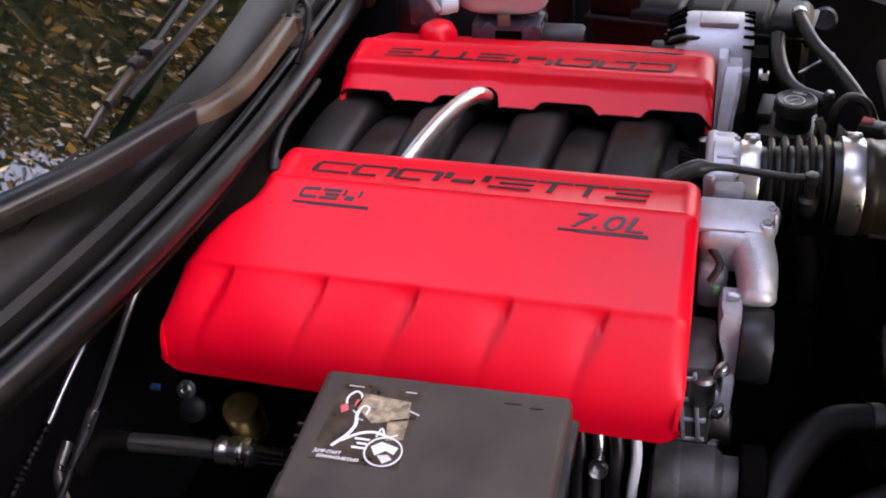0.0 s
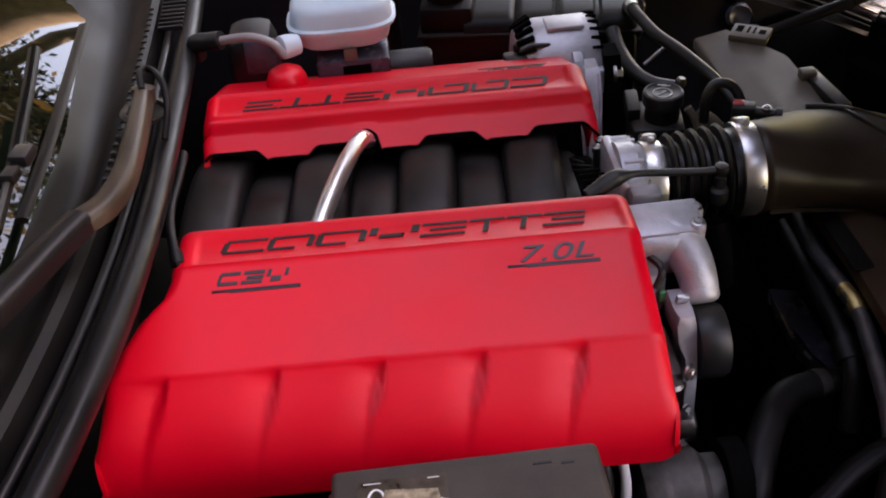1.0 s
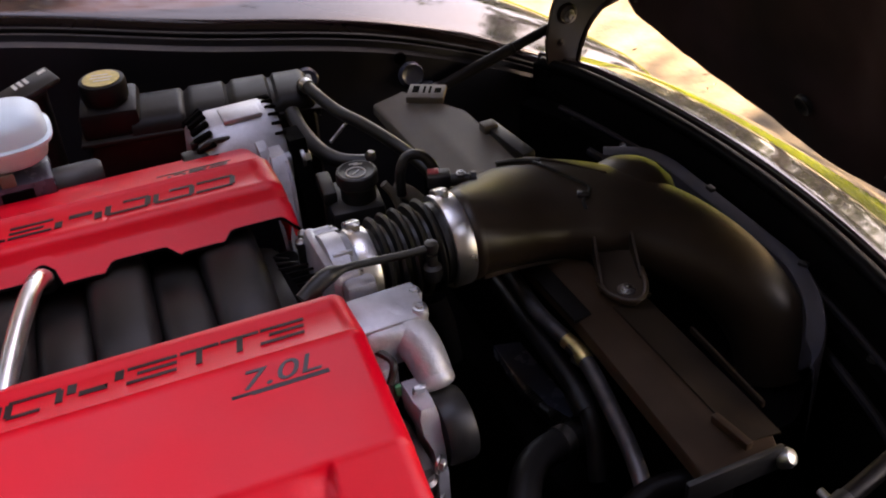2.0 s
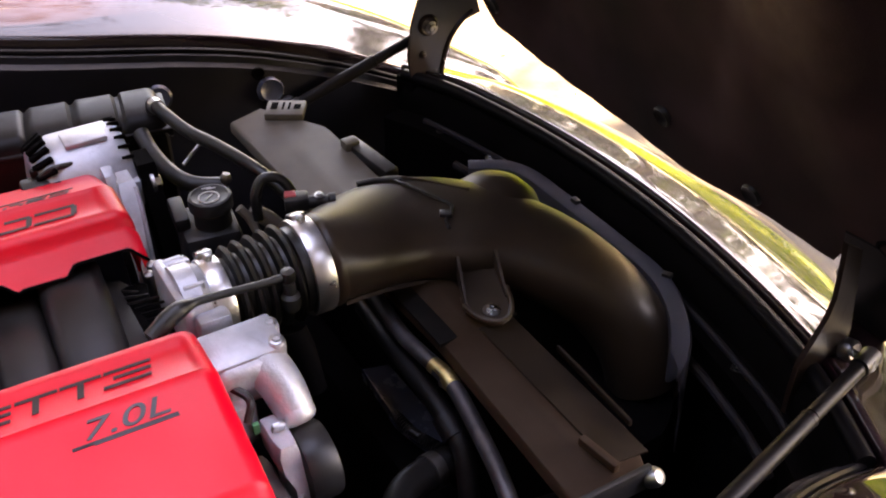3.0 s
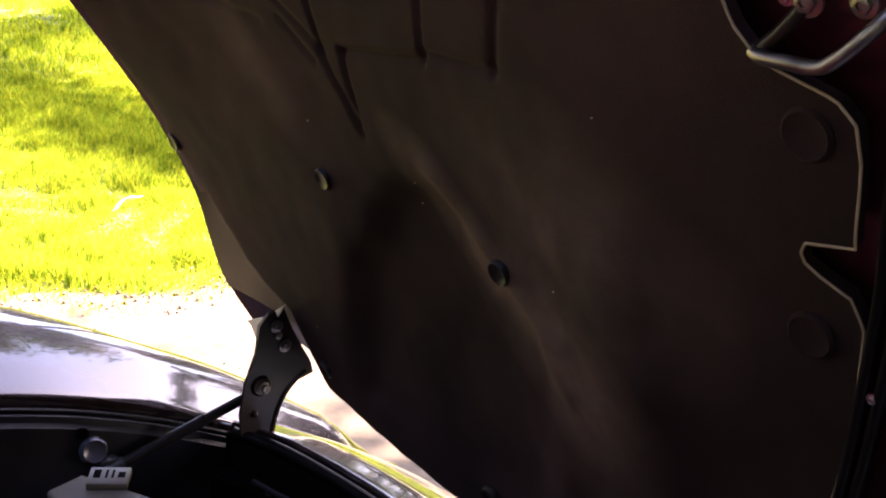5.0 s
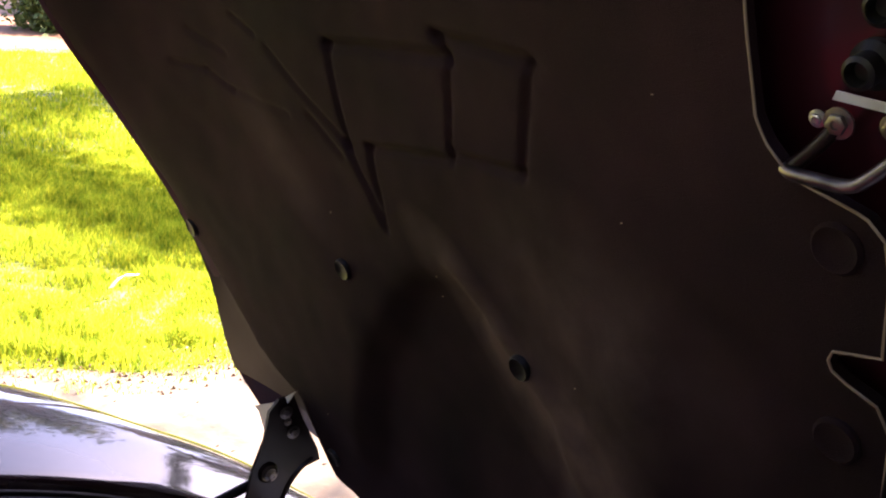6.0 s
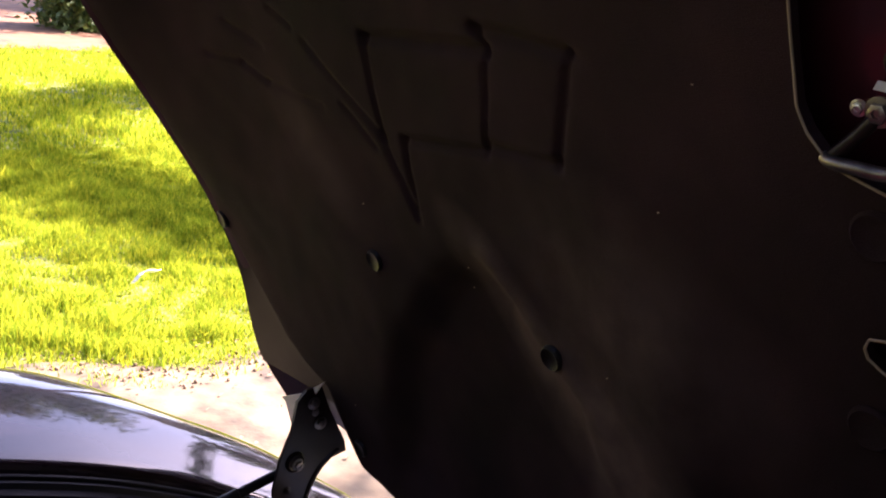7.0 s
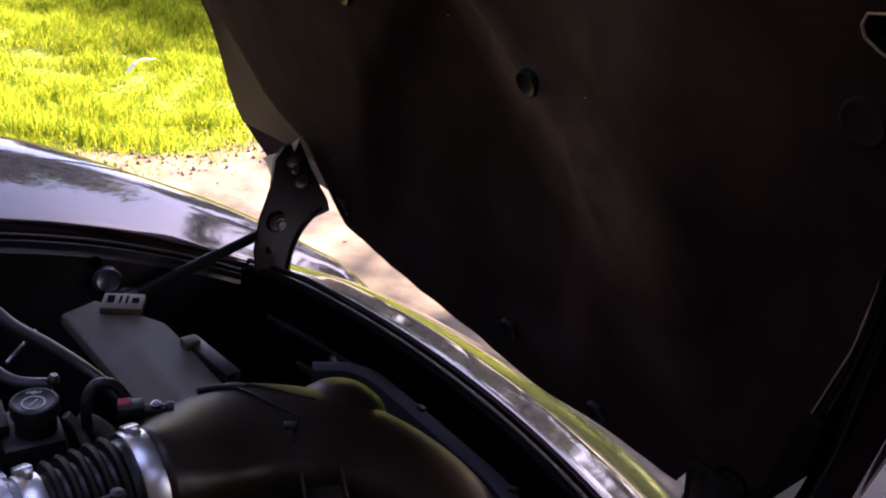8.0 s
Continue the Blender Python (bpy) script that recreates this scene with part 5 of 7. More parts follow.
# ---------- coolant tank ----------
tank = thing("coolant_tank", (0.19, 0.41, 0.62), "long ribbed black coolant tank with a screw cap", "coolant tank")
part("lower_shell", box((0.195, 0.405, 0.725), (0.285, 0.088, 0.115), 0.014, rotz(-10)), TANK, tank, "dark reddish lower shell")
part("seam", box((0.195, 0.405, 0.782), (0.296, 0.100, 0.007), 0.003, rotz(-10)), TANK, tank)
rows = []
for i in range(57):
    u = -0.085 + 0.232 * i / 56
    g = min(abs(u + 0.018 - 0.0545 * k) for k in range(4))
    groove = 0.006 * sstep(0.0055, 0.0015, g)
    end = 0.014 * sstep(0.130, 0.147, u)
    m = Matrix.Translation((0.195, 0.405, 0.782)) @ rotz(-10)
    rows.append([m @ Vector((u, y, z - (groove + end) * (1 if 0 < j < 10 else 0.3))) for j, (y, z) in
                 enumerate(((-0.047, 0.0), (-0.045, 0.010), (-0.040, 0.017), (-0.030, 0.0205), (-0.015, 0.0215), (0.0, 0.022), (0.015, 0.0215), (0.030, 0.0205), (0.040, 0.017), (0.045, 0.010), (0.047, 0.0)))])
part("ribbed_top", sheet(rows, 0.003), TOPS, tank, "dusty black ribbed top", smooth=50)
part("neck_block", box((0.088, 0.422, 0.800), (0.072, 0.078, 0.040), 0.008, rotz(-10)), TOPS, tank)
part("neck", lathe([(0.027, 0.0), (0.027, 0.02), (0.024, 0.024)], (0.086, 0.420, 0.812), (0, 0, 1), 28), TOPS, tank)
capc = part("cap", lathe([(0.027, 0.0), (0.0285, 0.003), (0.0285, 0.021), (0.027, 0.025), (0.022, 0.026), (0.0001, 0.026)], (0.086, 0.420, 0.822), (0, 0, 1), 36), TOPS, tank, "black screw cap")
part("cap_disc", lathe([(0.0225, 0.0), (0.0225, 0.0012), (0.0001, 0.0014)], (0.086, 0.420, 0.8475), (0, 0, 1), 32), GOLD, capc, "worn brassy warning disc")
for k in range(3):
    part("cap_bar", box((0.086, 0.428 - 0.008 * k, 0.8492), (0.026 - 0.006 * abs(k - 1), 0.0022, 0.0005), 0, rotz(-12)), LABEL, capc)
part("end_fitting", lathe([(0.010, 0), (0.010, 0.008), (0.007, 0.011)], (0.318, 0.355, 0.790), (0.5, -0.6, 0.5), 20), TOPS, tank)

for ob in [o for o in tank.children_recursive]:
    ob.data.transform(Matrix.Translation((0, 0, -0.008)))

# washer bottle cap
wash = thing("washer_bottle", (0.0, 0.43, 0.70), "black washer bottle with a printed flip cap", "washer bottle")
part("neck", lathe([(0.022, -0.14), (0.022, 0.0), (0.024, 0.004)], (0.0, 0.425, 0.848), (0, 0, 1), 24), BLACK, wash)
part("cap", box((0.004, 0.424, 0.858), (0.066, 0.044, 0.009), 0.004, rotz(16) @ roty(-12)), BLACK, wash, "black flip cap")
for k in range(3):
    part("cap_print", box((-0.012 + 0.007 * k, 0.419 + 0.002 * k, 0.8645 + 0.0015 * k), (0.004, 0.014, 0.0008), 0, rotz(16) @ roty(-12)), LABEL, wash)
part("cap_print", box((0.022, 0.431, 0.8715), (0.010, 0.006, 0.0008), 0, rotz(16) @ roty(-12)), LABEL, wash)

for ob in wash.children:
    ob.data.transform(Matrix.Translation((0, 0, -0.011)))

# ---------- brake fluid reservoir ----------
brake = thing("brake_fluid_reservoir", (-0.05, 0.30, 0.74), "translucent white brake fluid reservoir with a yellow-topped cap", "reservoir")


def oval(cx, cy, z, a, b, e=3.2, n=40):
    return [Vector((cx + a * math.copysign(abs(math.cos(t)) ** (2 / e), math.cos(t)), cy + b * math.copysign(abs(math.sin(t)) ** (2 / e), math.sin(t)), z))
            for t in (2 * math.pi * k / n for k in range(n))]


RX, RY = -0.051, 0.300
part("bottle", rings([oval(RX, RY, 0.818, 0.050, 0.034), oval(RX, RY, 0.824, 0.056, 0.040), oval(RX, RY, 0.846, 0.061, 0.044), oval(RX, RY, 0.848, 0.066, 0.049), oval(RX, RY, 0.853, 0.0665, 0.0495),
                      oval(RX, RY, 0.855, 0.062, 0.045), oval(RX, RY, 0.874, 0.060, 0.043), oval(RX, RY, 0.884, 0.052, 0.036), oval(RX, RY, 0.888, 0.036, 0.024)]), WHITE, brake, "translucent bluish white plastic bottle", smooth=50).data.transform(Matrix.Translation((0, 0, 0.886)) @ Matrix.Diagonal((1, 1, 0.84, 1)) @ Matrix.Translation((0, 0, -0.888)))
part("spout", lathe([(0.012, 0), (0.014, 0.012), (0.014, 0.022), (0.011, 0.024)], (-0.104, 0.254, 0.846), (-0.9, -0.5, 0.1), 20), WHITE, brake)
part("neck", lathe([(0.022, 0), (0.022, 0.016)], (-0.066, 0.318, 0.866), (0, 0, 1), 24), WHITE, brake)
def lobes(r, z, deep):
    return [Vector((-0.066 + (r + deep * math.cos(8 * a)) * math.cos(a), 0.318 + (r + deep * math.cos(8 * a)) * math.sin(a), z)) for a in (2 * math.pi * n / 64 for n in range(64))]


capb = part("cap", rings([lobes(0.022, 0.878, 0.0), lobes(0.0255, 0.880, 0.002), lobes(0.0255, 0.890, 0.002), lobes(0.021, 0.896, 0.0012), lobes(0.012, 0.8965, 0.0)]), CAPBROWN, brake, "brown lobed cap")
part("cap_disc", lathe([(0.015, 0), (0.014, 0.0015), (0.0001, 0.002)], (-0.066, 0.318, 0.8965), (0, 0, 1), 24), GOLD, capb, "yellow centre of the cap")
part("second_cap", lathe([(0.020, 0), (0.022, 0.004), (0.021, 0.014), (0.0001, 0.016)], (-0.062, 0.395, 0.856), (0.1, -0.1, 1), 20), BLACK, brake)
part("master_cylinder", box((-0.042, 0.285, 0.796), (0.090, 0.066, 0.044), 0.006), LAMPIN, brake, "bluish cast master cylinder")
part("cylinder_slot", box((-0.038, 0.2515, 0.802), (0.034, 0.004, 0.018), 0.001), BELT_SHADE, brake)
part("lock_tab", box((-0.044, 0.2555, 0.824), (0.016, 0.005, 0.016), 0.002), GREY, brake)
part("cylinder_end", lathe([(0.022, 0), (0.022, 0.05), (0.018, 0.055)], (0.0, 0.285, 0.785), AX, 24), BLACK, brake)
part("booster_wiring", box((-0.165, 0.31, 0.80), (0.060, 0.08, 0.10), 0.02), BLACK, brake, "black booster housing")
part("grey_panel", box((-0.150, 0.272, 0.825), (0.045, 0.006, 0.045), 0.004), LAMPIN, brake)
bh = hose("vent_hose", [(-0.205, 0.245, 0.862), (-0.185, 0.238, 0.868), (-0.155, 0.228, 0.873), (-0.130, 0.220, 0.866), (-0.118, 0.216, 0.850)], 0.0048, "clear greyish vent hose into the red cover", material("clear_hose", (0.26, 0.23, 0.23), 0.35, var=0.1))
part("elbow", tube([(-0.225, 0.262, 0.84), (-0.222, 0.252, 0.86), (-0.205, 0.246, 0.864), (-0.190, 0.240, 0.867)], 0.011, 14, 6), RUBBER, bh, "black rubber elbow")

# ---------- thermostat housing ----------
th = thing("thermostat_housing", (0.25, -0.12, 0.70), "cast aluminium thermostat housing with an elbow outlet", "thermostat housing")
part("body", box((0.248, -0.100, 0.778), (0.064, 0.050, 0.052), 0.012, rotx(12), seg=3), CAST, th)
part("top_flange", box((0.250, -0.098, 0.803), (0.070, 0.044, 0.008), 0.003, rotx(10)), CAST, th)
part("elbow", tube([(0.250, -0.088, 0.785), (0.262, -0.106, 0.784), (0.270, -0.124, 0.773), (0.2735, -0.140, 0.759), (0.2745, -0.150, 0.748)], lambda s: 0.0235 - 0.0065 * s, 22, 6), CAST, th)
part("outlet_rim", lathe([(0.0165, -0.008), (0.0178, -0.002), (0.0174, 0.003), (0.0150, 0.0065), (0.0105, 0.0085), (0.0070, 0.0088), (0.0045, 0.0076), (0.0001, 0.0074)], (0.2745, -0.150, 0.749), (0.06, -0.65, -0.76), 26), CAST, th)
for x, y in ((0.282, -0.088), (0.278, -0.112)):
    part("bolt_lug", lathe([(0.008, -0.02), (0.008, 0.004), (0.0065, 0.006)], (x, y, 0.800), (0, -0.15, 1), 14), CAST, th)
    part("bolt", bolt((x, y, 0.806), (0, -0.15, 1), 0.0045, 0.005), STEEL, th)
part("lower_web", box((0.232, -0.115, 0.740), (0.030, 0.040, 0.05), 0.010), CAST, th)
part("bellows_guard", tube([(0.318, -0.05, 0.755), (0.322, -0.062, 0.73), (0.325, -0.07, 0.69)], 0.012, 12, 4), BELT_SHADE, th)

for ob in th.children:
    ob.data.transform(Matrix.Translation((-0.002, 0.0, -0.012)))

# ---------- belt tensioner, pulley and pump on the engine's front ----------
ten = thing("belt_tensioner", (0.25, -0.18, 0.6), "silver belt tensioner with a black pulley", "tensioner")
part("arm", rings([[Vector((x0, y, z)), Vector((x0 + 0.002, y - 0.012, z)), Vector((x1 - 0.002, y - 0.012, z)), Vector((x1, y, z)), Vector((x1, y + 0.03, z)), Vector((x0, y + 0.03, z))]
                   for x0, x1, y, z in ((0.246, 0.254, -0.188, 0.600), (0.243, 0.257, -0.194, 0.612), (0.243, 0.258, -0.196, 0.640), (0.246, 0.259, -0.193, 0.672), (0.245, 0.260, -0.186, 0.700), (0.239, 0.260, -0.180, 0.716), (0.238, 0.260, -0.176, 0.732), (0.241, 0.258, -0.172, 0.740))]), CAST, ten, smooth=50)
part("arm_boss", lathe([(0.010, 0), (0.0105, 0.003), (0.0105, 0.010), (0.008, 0.012), (0.004, 0.0115), (0.0001, 0.0115)], (0.240, -0.192, 0.652), (-0.3, -0.9, 0.2), 20), CAST, ten)
part("spring_case", lathe([(0.016, -0.010), (0.019, -0.006), (0.019, 0.012), (0.016, 0.015), (0.0001, 0.016)], (0.246, -0.196, 0.612), AX, 28), DULL, ten, "round spring housing")
part("pulley", lathe([(0.012, -0.004), (0.034, -0.002), (0.036, 0.002), (0.036, 0.022), (0.034, 0.026), (0.030, 0.022), (0.012, 0.020), (0.0001, 0.020)], (0.262, -0.175, 0.700), AX, 36), BLACK, ten, "smooth black idler pulley")
part("pulley_bolt", bolt((0.283, -0.175, 0.700), AX, 0.007, 0.008), STEEL, ten)
part("bright_tab", box((0.250, -0.163, 0.745), (0.012, 0.006, 0.014), 0.002, rotx(25)), STEEL, ten)
pump = thing("water_pump", (0.23, -0.17, 0.55), "grey cast water pump with webs and bolts", "water pump")
part("body", box((0.222, -0.180, 0.650), (0.040, 0.080, 0.110), 0.012), CASE, pump)
for k in range(4):
    part("web", box((0.219, -0.218, 0.690 - 0.026 * k), (0.034, 0.008, 0.005), 0.002), CAST, pump)
for x in (0.212, 0.226):
    part("upright_web", box((x, -0.219, 0.655), (0.004, 0.010, 0.085), 0.0015, roty(-6)), CAST, pump)
part("vane_case", lathe([(0.010, 0), (0.013, 0.002), (0.013, 0.030), (0.010, 0.033)], (0.229, -0.215, 0.66), (0, 0, 1), 18), DULL, pump)
for z in (0.70, 0.648, 0.60):
    part("bolt", bolt((0.244, -0.214, z), (0.7, -0.7, 0), 0.006, 0.007), STEEL, pump)
part("sensor", box((0.234, -0.152, 0.742), (0.006, 0.005, 0.012), 0.001), GREEN, pump, "small green connector")
part("sensor_cable", tube([(0.228, -0.150, 0.75), (0.236, -0.14, 0.765), (0.225, -0.12, 0.77)], 0.004, 8, 4), RUBBER, pump)
ac = thing("air_conditioning_compressor", (0.23, -0.26, 0.5), "dull grey air conditioning compressor", "compressor")
part("body", lathe([(0.020, 0), (0.040, 0.004), (0.042, 0.012), (0.042, 0.058), (0.038, 0.062), (0.034, 0.066), (0.034, 0.090), (0.026, 0.094)], (0.188, -0.262, 0.590), AX, 32), CASE, ac)
part("clutch", lathe([(0.036, 0), (0.040, 0.002), (0.040, 0.022), (0.030, 0.026), (0.0001, 0.026)], (0.268, -0.262, 0.600), AX, 32), BELT_SHADE, ac)
part("band", lathe([(0.0425, 0), (0.0428, 0.002), (0.0428, 0.006), (0.0425, 0.008)], (0.208, -0.262, 0.590), AX, 32), CASE, ac)
part("bolt", bolt((0.287, -0.285, 0.616), AX, 0.006, 0.006), STEEL, ac)
fix = thing("wiring_bundle", (0.15, -0.26, 0.55), "bundle of wiring and brackets below the red cover", "wiring")
for k, (x, r, mat) in enumerate(((0.118, 0.006, RUBBER), (0.135, 0.006, STEEL), (0.152, 0.007, RUBBER), (0.170, 0.005, PAPER), (0.105, 0.008, BLACK))):
    part("cable", tube([(x, -0.245, 0.66), (x + 0.006, -0.268, 0.63), (x + 0.004, -0.285, 0.59), (x + 0.01, -0.29, 0.52)], r, 10, 5), mat, fix)
part("clamp", lathe([(0.008, -0.003), (0.0095, 0), (0.0095, 0.004), (0.008, 0.006), (0.006, 0.005), (0.006, -0.002)], (0.142, -0.282, 0.622), (0, -1, 0.4), 20), STEEL, fix)
part("corrugated_tube", tube([(0.13, -0.30, 0.58), (0.17, -0.31, 0.585), (0.22, -0.315, 0.57), (0.26, -0.32, 0.55)], lambda s: 0.0085 + 0.0012 * math.sin(s * 140), 12, 24), RUBBER, fix)

# hoses between engine and radiator
lower = hose("radiator_hose", [(0.285, -0.315, 0.56), (0.295, -0.285, 0.60), (0.318, -0.235, 0.622), (0.350, -0.195, 0.628), (0.392, -0.178, 0.622), (0.425, -0.175, 0.618), (0.45, -0.17, 0.60)], 0.0165, "thick black radiator hose", DARK_RUBBER, seg=20)
part("clamp", tube([(0.386, -0.180, 0.6232), (0.398, -0.1775, 0.6213)], 0.0185, 18, 1), DULL, lower, "steel hose clamp")
rh = hose("radiator_hose", [(0.434, 0.045, 0.655), (0.424, -0.03, 0.668), (0.422, -0.09, 0.668), (0.421, -0.15, 0.662), (0.420, -0.19, 0.645), (0.41, -0.22, 0.60)], 0.0105, "black hose beside the radiator cover", DARK_RUBBER)
part("collar", tube([(0.4205, -0.155, 0.661), (0.4203, -0.178, 0.652)], 0.0135, 14, 1), DARK_RUBBER, rh)
cp = hose("coolant_pipe", [(0.434, 0.015, 0.690), (0.428, -0.06, 0.692), (0.434, -0.118, 0.690), (0.436, -0.15, 0.686), (0.429, -0.20, 0.680), (0.418, -0.26, 0.672), (0.408, -0.30, 0.655), (0.40, -0.32, 0.60)], 0.0085, "bent metal coolant pipe with worn paint", PIPE, seg=16)
part("worn_spot", tube([(0.433, -0.112, 0.6903), (0.436, -0.13, 0.6895), (0.436, -0.146, 0.6870)], 0.0088, 14, 3), BRASS, cp, "bare brassy stretch of pipe")
hose("coolant_pipe", [(0.33, -0.335, 0.64), (0.37, -0.312, 0.655), (0.41, -0.300, 0.665), (0.452, -0.310, 0.672)], 0.011, "black metal pipe under the radiator cover", SEAL)
part("bracket", box((0.447, -0.12, 0.66), (0.012, 0.03, 0.006), 0.002, rotx(-20)), STEEL, cp)
shroud = thing("fan_shroud", (0.44, -0.05, 0.5), "dark bluish fan shroud edge", "fan shroud")
part("panel", slab([(0.43, 0.055), (0.462, 0.045), (0.466, -0.09), (0.442, -0.10), (0.424, -0.04)], 0.02, lambda a, b, h: Vector((a, b, 0.535 + h)), bevel=0.003), LAMPIN, shroud)
part("corrugated_loom", tube([(0.425, -0.035, 0.56), (0.43, -0.07, 0.558), (0.445, -0.105, 0.555)], lambda s: 0.006 + 0.001 * math.sin(s * 120), 10, 20), RUBBER, shroud)
part("frame", box((0.42, 0.04, 0.42), (0.05, 0.55, 0.24), 0.02), BELT_SHADE, shroud)
bb = thing("chassis_bolt", (0.585, -0.40, 0.56), "flanged steel chassis bolt", "bolt")
part("head", bolt((0.585, -0.40, 0.600), (0, 0, 1), 0.010, 0.010), STEEL, bb)
part("sleeve", lathe([(0.014, 0), (0.014, 0.03), (0.016, 0.034)], (0.585, -0.40, 0.566), (0, 0, 1), 20), BLACK, bb)
rail = thing("chassis_rail", (0.57, -0.40, 0.40), "black chassis rail beside the radiator", "rail")
part("rail", box((0.60, -0.405, 0.50), (0.44, 0.07, 0.13), 0.01, roty(6)), BELT_SHADE, rail)
conn = thing("wiring_plug", (0.70, -0.29, 0.56), "cluster of small wiring plugs behind the headlight", "wiring")
part("plug", box((0.741, -0.297, 0.595), (0.010, 0.010, 0.010), 0.002, rotz(20)), PAPER, conn, "white plug")
part("plug", box((0.728, -0.335, 0.575), (0.018, 0.014, 0.010), 0.002, rotz(35)), material("lime_plug", (0.40, 0.50, 0.03), 0.5), conn, "lime green plug")
part("wire", tube([(0.735, -0.338, 0.575), (0.742, -0.35, 0.56), (0.735, -0.36, 0.54)], 0.004, 8, 4), material("orange_wire", (0.6, 0.15, 0.03), 0.5), conn, "orange wire")
part("carrier", box((0.725, -0.315, 0.560), (0.06, 0.08, 0.06), 0.006), BELT_SHADE, conn)
bush = thing("strut_mount", (0.54, 0.505, 0.66), "round grey strut mount on the inner wing", "mount")
part("disc", lathe([(0.020, 0), (0.020, 0.010), (0.016, 0.016), (0.010, 0.012), (0.0001, 0.012)], (0.527, 0.520, 0.690), (-0.1, -1, 0.4), 26), LAMPIN, bush)
part("pad", box((0.545, 0.512, 0.668), (0.03, 0.02, 0.02), 0.006), LAMPIN, bush)
bush2 = thing("strut_mount", (0.35, 0.52, 0.70), "round grey strut mount on the inner wing", "mount")
part("disc", lathe([(0.018, 0), (0.018, 0.008), (0.014, 0.012), (0.0001, 0.010)], (0.365, 0.515, 0.725), (-0.1, -1, 0.4), 24), LAMPIN, bush2)

# ---------- fuse box ----------
fb = thing("fuse_box", (0.025, -0.43, 0.58), "grey-black plastic fuse box with a jump-start sticker on the lid", "fuse box")
lid = part("lid", box((0.0255, -0.425, 0.770), (0.205, 0.140, 0.026), 0.006, seg=3), LID, fb, "smooth dark grey lid")
part("rim", box((0.0255, -0.430, 0.7535), (0.216, 0.150, 0.008), 0.003), BLACK, fb)
part("base", box((0.0255, -0.425, 0.66), (0.196, 0.130, 0.19), 0.010), BLACK, fb)
part("latch_tab", box((-0.055, -0.503, 0.752), (0.040, 0.014, 0.026), 0.004), LAMPIN, fb, "bluish grey latch tab")
part("side_latch", box((-0.085, -0.46, 0.745), (0.014, 0.03, 0.02), 0.004), BLACK, fb)
for k in range(3):
    part("side_fin", box((-0.088, -0.385 - 0.010 * k, 0.742 - 0.004 * k), (0.024, 0.003, 0.004), 0.001), BLACK, fb)
part("lid_mark", box((0.083, -0.372, 0.7832), (0.014, 0.002, 0.0006), 0), BLACK, fb)
part("lid_mark", box((0.102, -0.374, 0.7832), (0.010, 0.002, 0.0006), 0), BLACK, fb)
ZS = 0.7834
st = part("sticker", slab([(-0.0605, -0.4545), (0.0115, -0.4545), (0.0105, -0.3705), (-0.0560, -0.3705)], 0.0004, lambda a, b, h: Vector((a, b, ZS - 0.0003 + h))), STICK, fb, "dark jump-start instruction sticker")
ZT = ZS + 0.0004


def decal(name, outline, mat):
    return part(name, slab(outline, 0.0003, lambda a, b, h: Vector((a, b, ZT + h))), mat, st, smooth=0)


def line(pts, r, mat, name="drawn_line"):
    return part(name, tube([(a, b, ZT) for a, b in pts], r, 6, 6, squash=0.3), mat, st)


decal("drawn_battery", [(-0.036, -0.381), (0.003, -0.385), (0.006, -0.405), (-0.022, -0.412), (-0.040, -0.396)], STICKART)
decal("drawn_battery", [(-0.010, -0.408), (0.006, -0.402), (0.007, -0.425), (-0.006, -0.428)], STICKART)
random.seed(5)
for k in range(16):
    a, b = random.uniform(-0.035, 0.004), random.uniform(-0.412, -0.383)
    line([(a, b), (a + random.uniform(-0.014, 0.014), b + random.uniform(-0.006, 0.006))], 0.0005, PAPER if k % 3 else STICK)
line([(-0.046, -0.440), (-0.038, -0.428), (-0.034, -0.416), (-0.036, -0.404), (-0.033, -0.395), (-0.028, -0.397), (-0.029, -0.404)], 0.0014, PAPER)
line([(-0.040, -0.433), (-0.028, -0.424), (-0.016, -0.421), (-0.004, -0.424), (0.002, -0.421)], 0.0013, PAPER)
line([(-0.046, -0.400), (-0.049, -0.388), (-0.044, -0.380), (-0.038, -0.384), (-0.037, -0.396)], 0.0009, PAPER)
decal("red_clamp", [(-0.052, -0.398), (-0.047, -0.394), (-0.044, -0.401), (-0.049, -0.405)], PINK)
decal("red_clamp", [(-0.041, -0.389), (-0.036, -0.388), (-0.037, -0.398), (-0.041, -0.397)], PINK)
part("drawn_ring", lathe([(0.0150, 0), (0.0150, 0.0004), (0.0138, 0.0004), (0.0138, 0)], (-0.0045, -0.4395, ZT), (0, 0, 1), 36, cap=False), PAPER, st)
line([(-0.014, -0.4255), (-0.012, -0.416), (-0.007, -0.4255)], 0.0008, PAPER)
decal("drawn_terminal", [(-0.015, -0.436), (-0.008, -0.430), (0.006, -0.434), (0.004, -0.441), (-0.003, -0.438), (-0.010, -0.444)], PAPER)
decal("drawn_terminal", [(-0.008, -0.444), (0.0, -0.442), (0.004, -0.446), (-0.002, -0.451)], LABEL)
for a, b, w in ((-0.030, -0.4305, 0.012), (-0.027, -0.4350, 0.008), (-0.030, -0.4395, 0.012)):
    decal("print_bar", [(a, b), (a + w, b), (a + w, b + 0.0018), (a, b + 0.0018)], PAPER)
for a, w in ((-0.052, 0.013), (-0.004, 0.009)):
    decal("print_bar", [(a, -0.3745), (a + w, -0.3745), (a + w, -0.3738), (a, -0.3738)], PAPER)
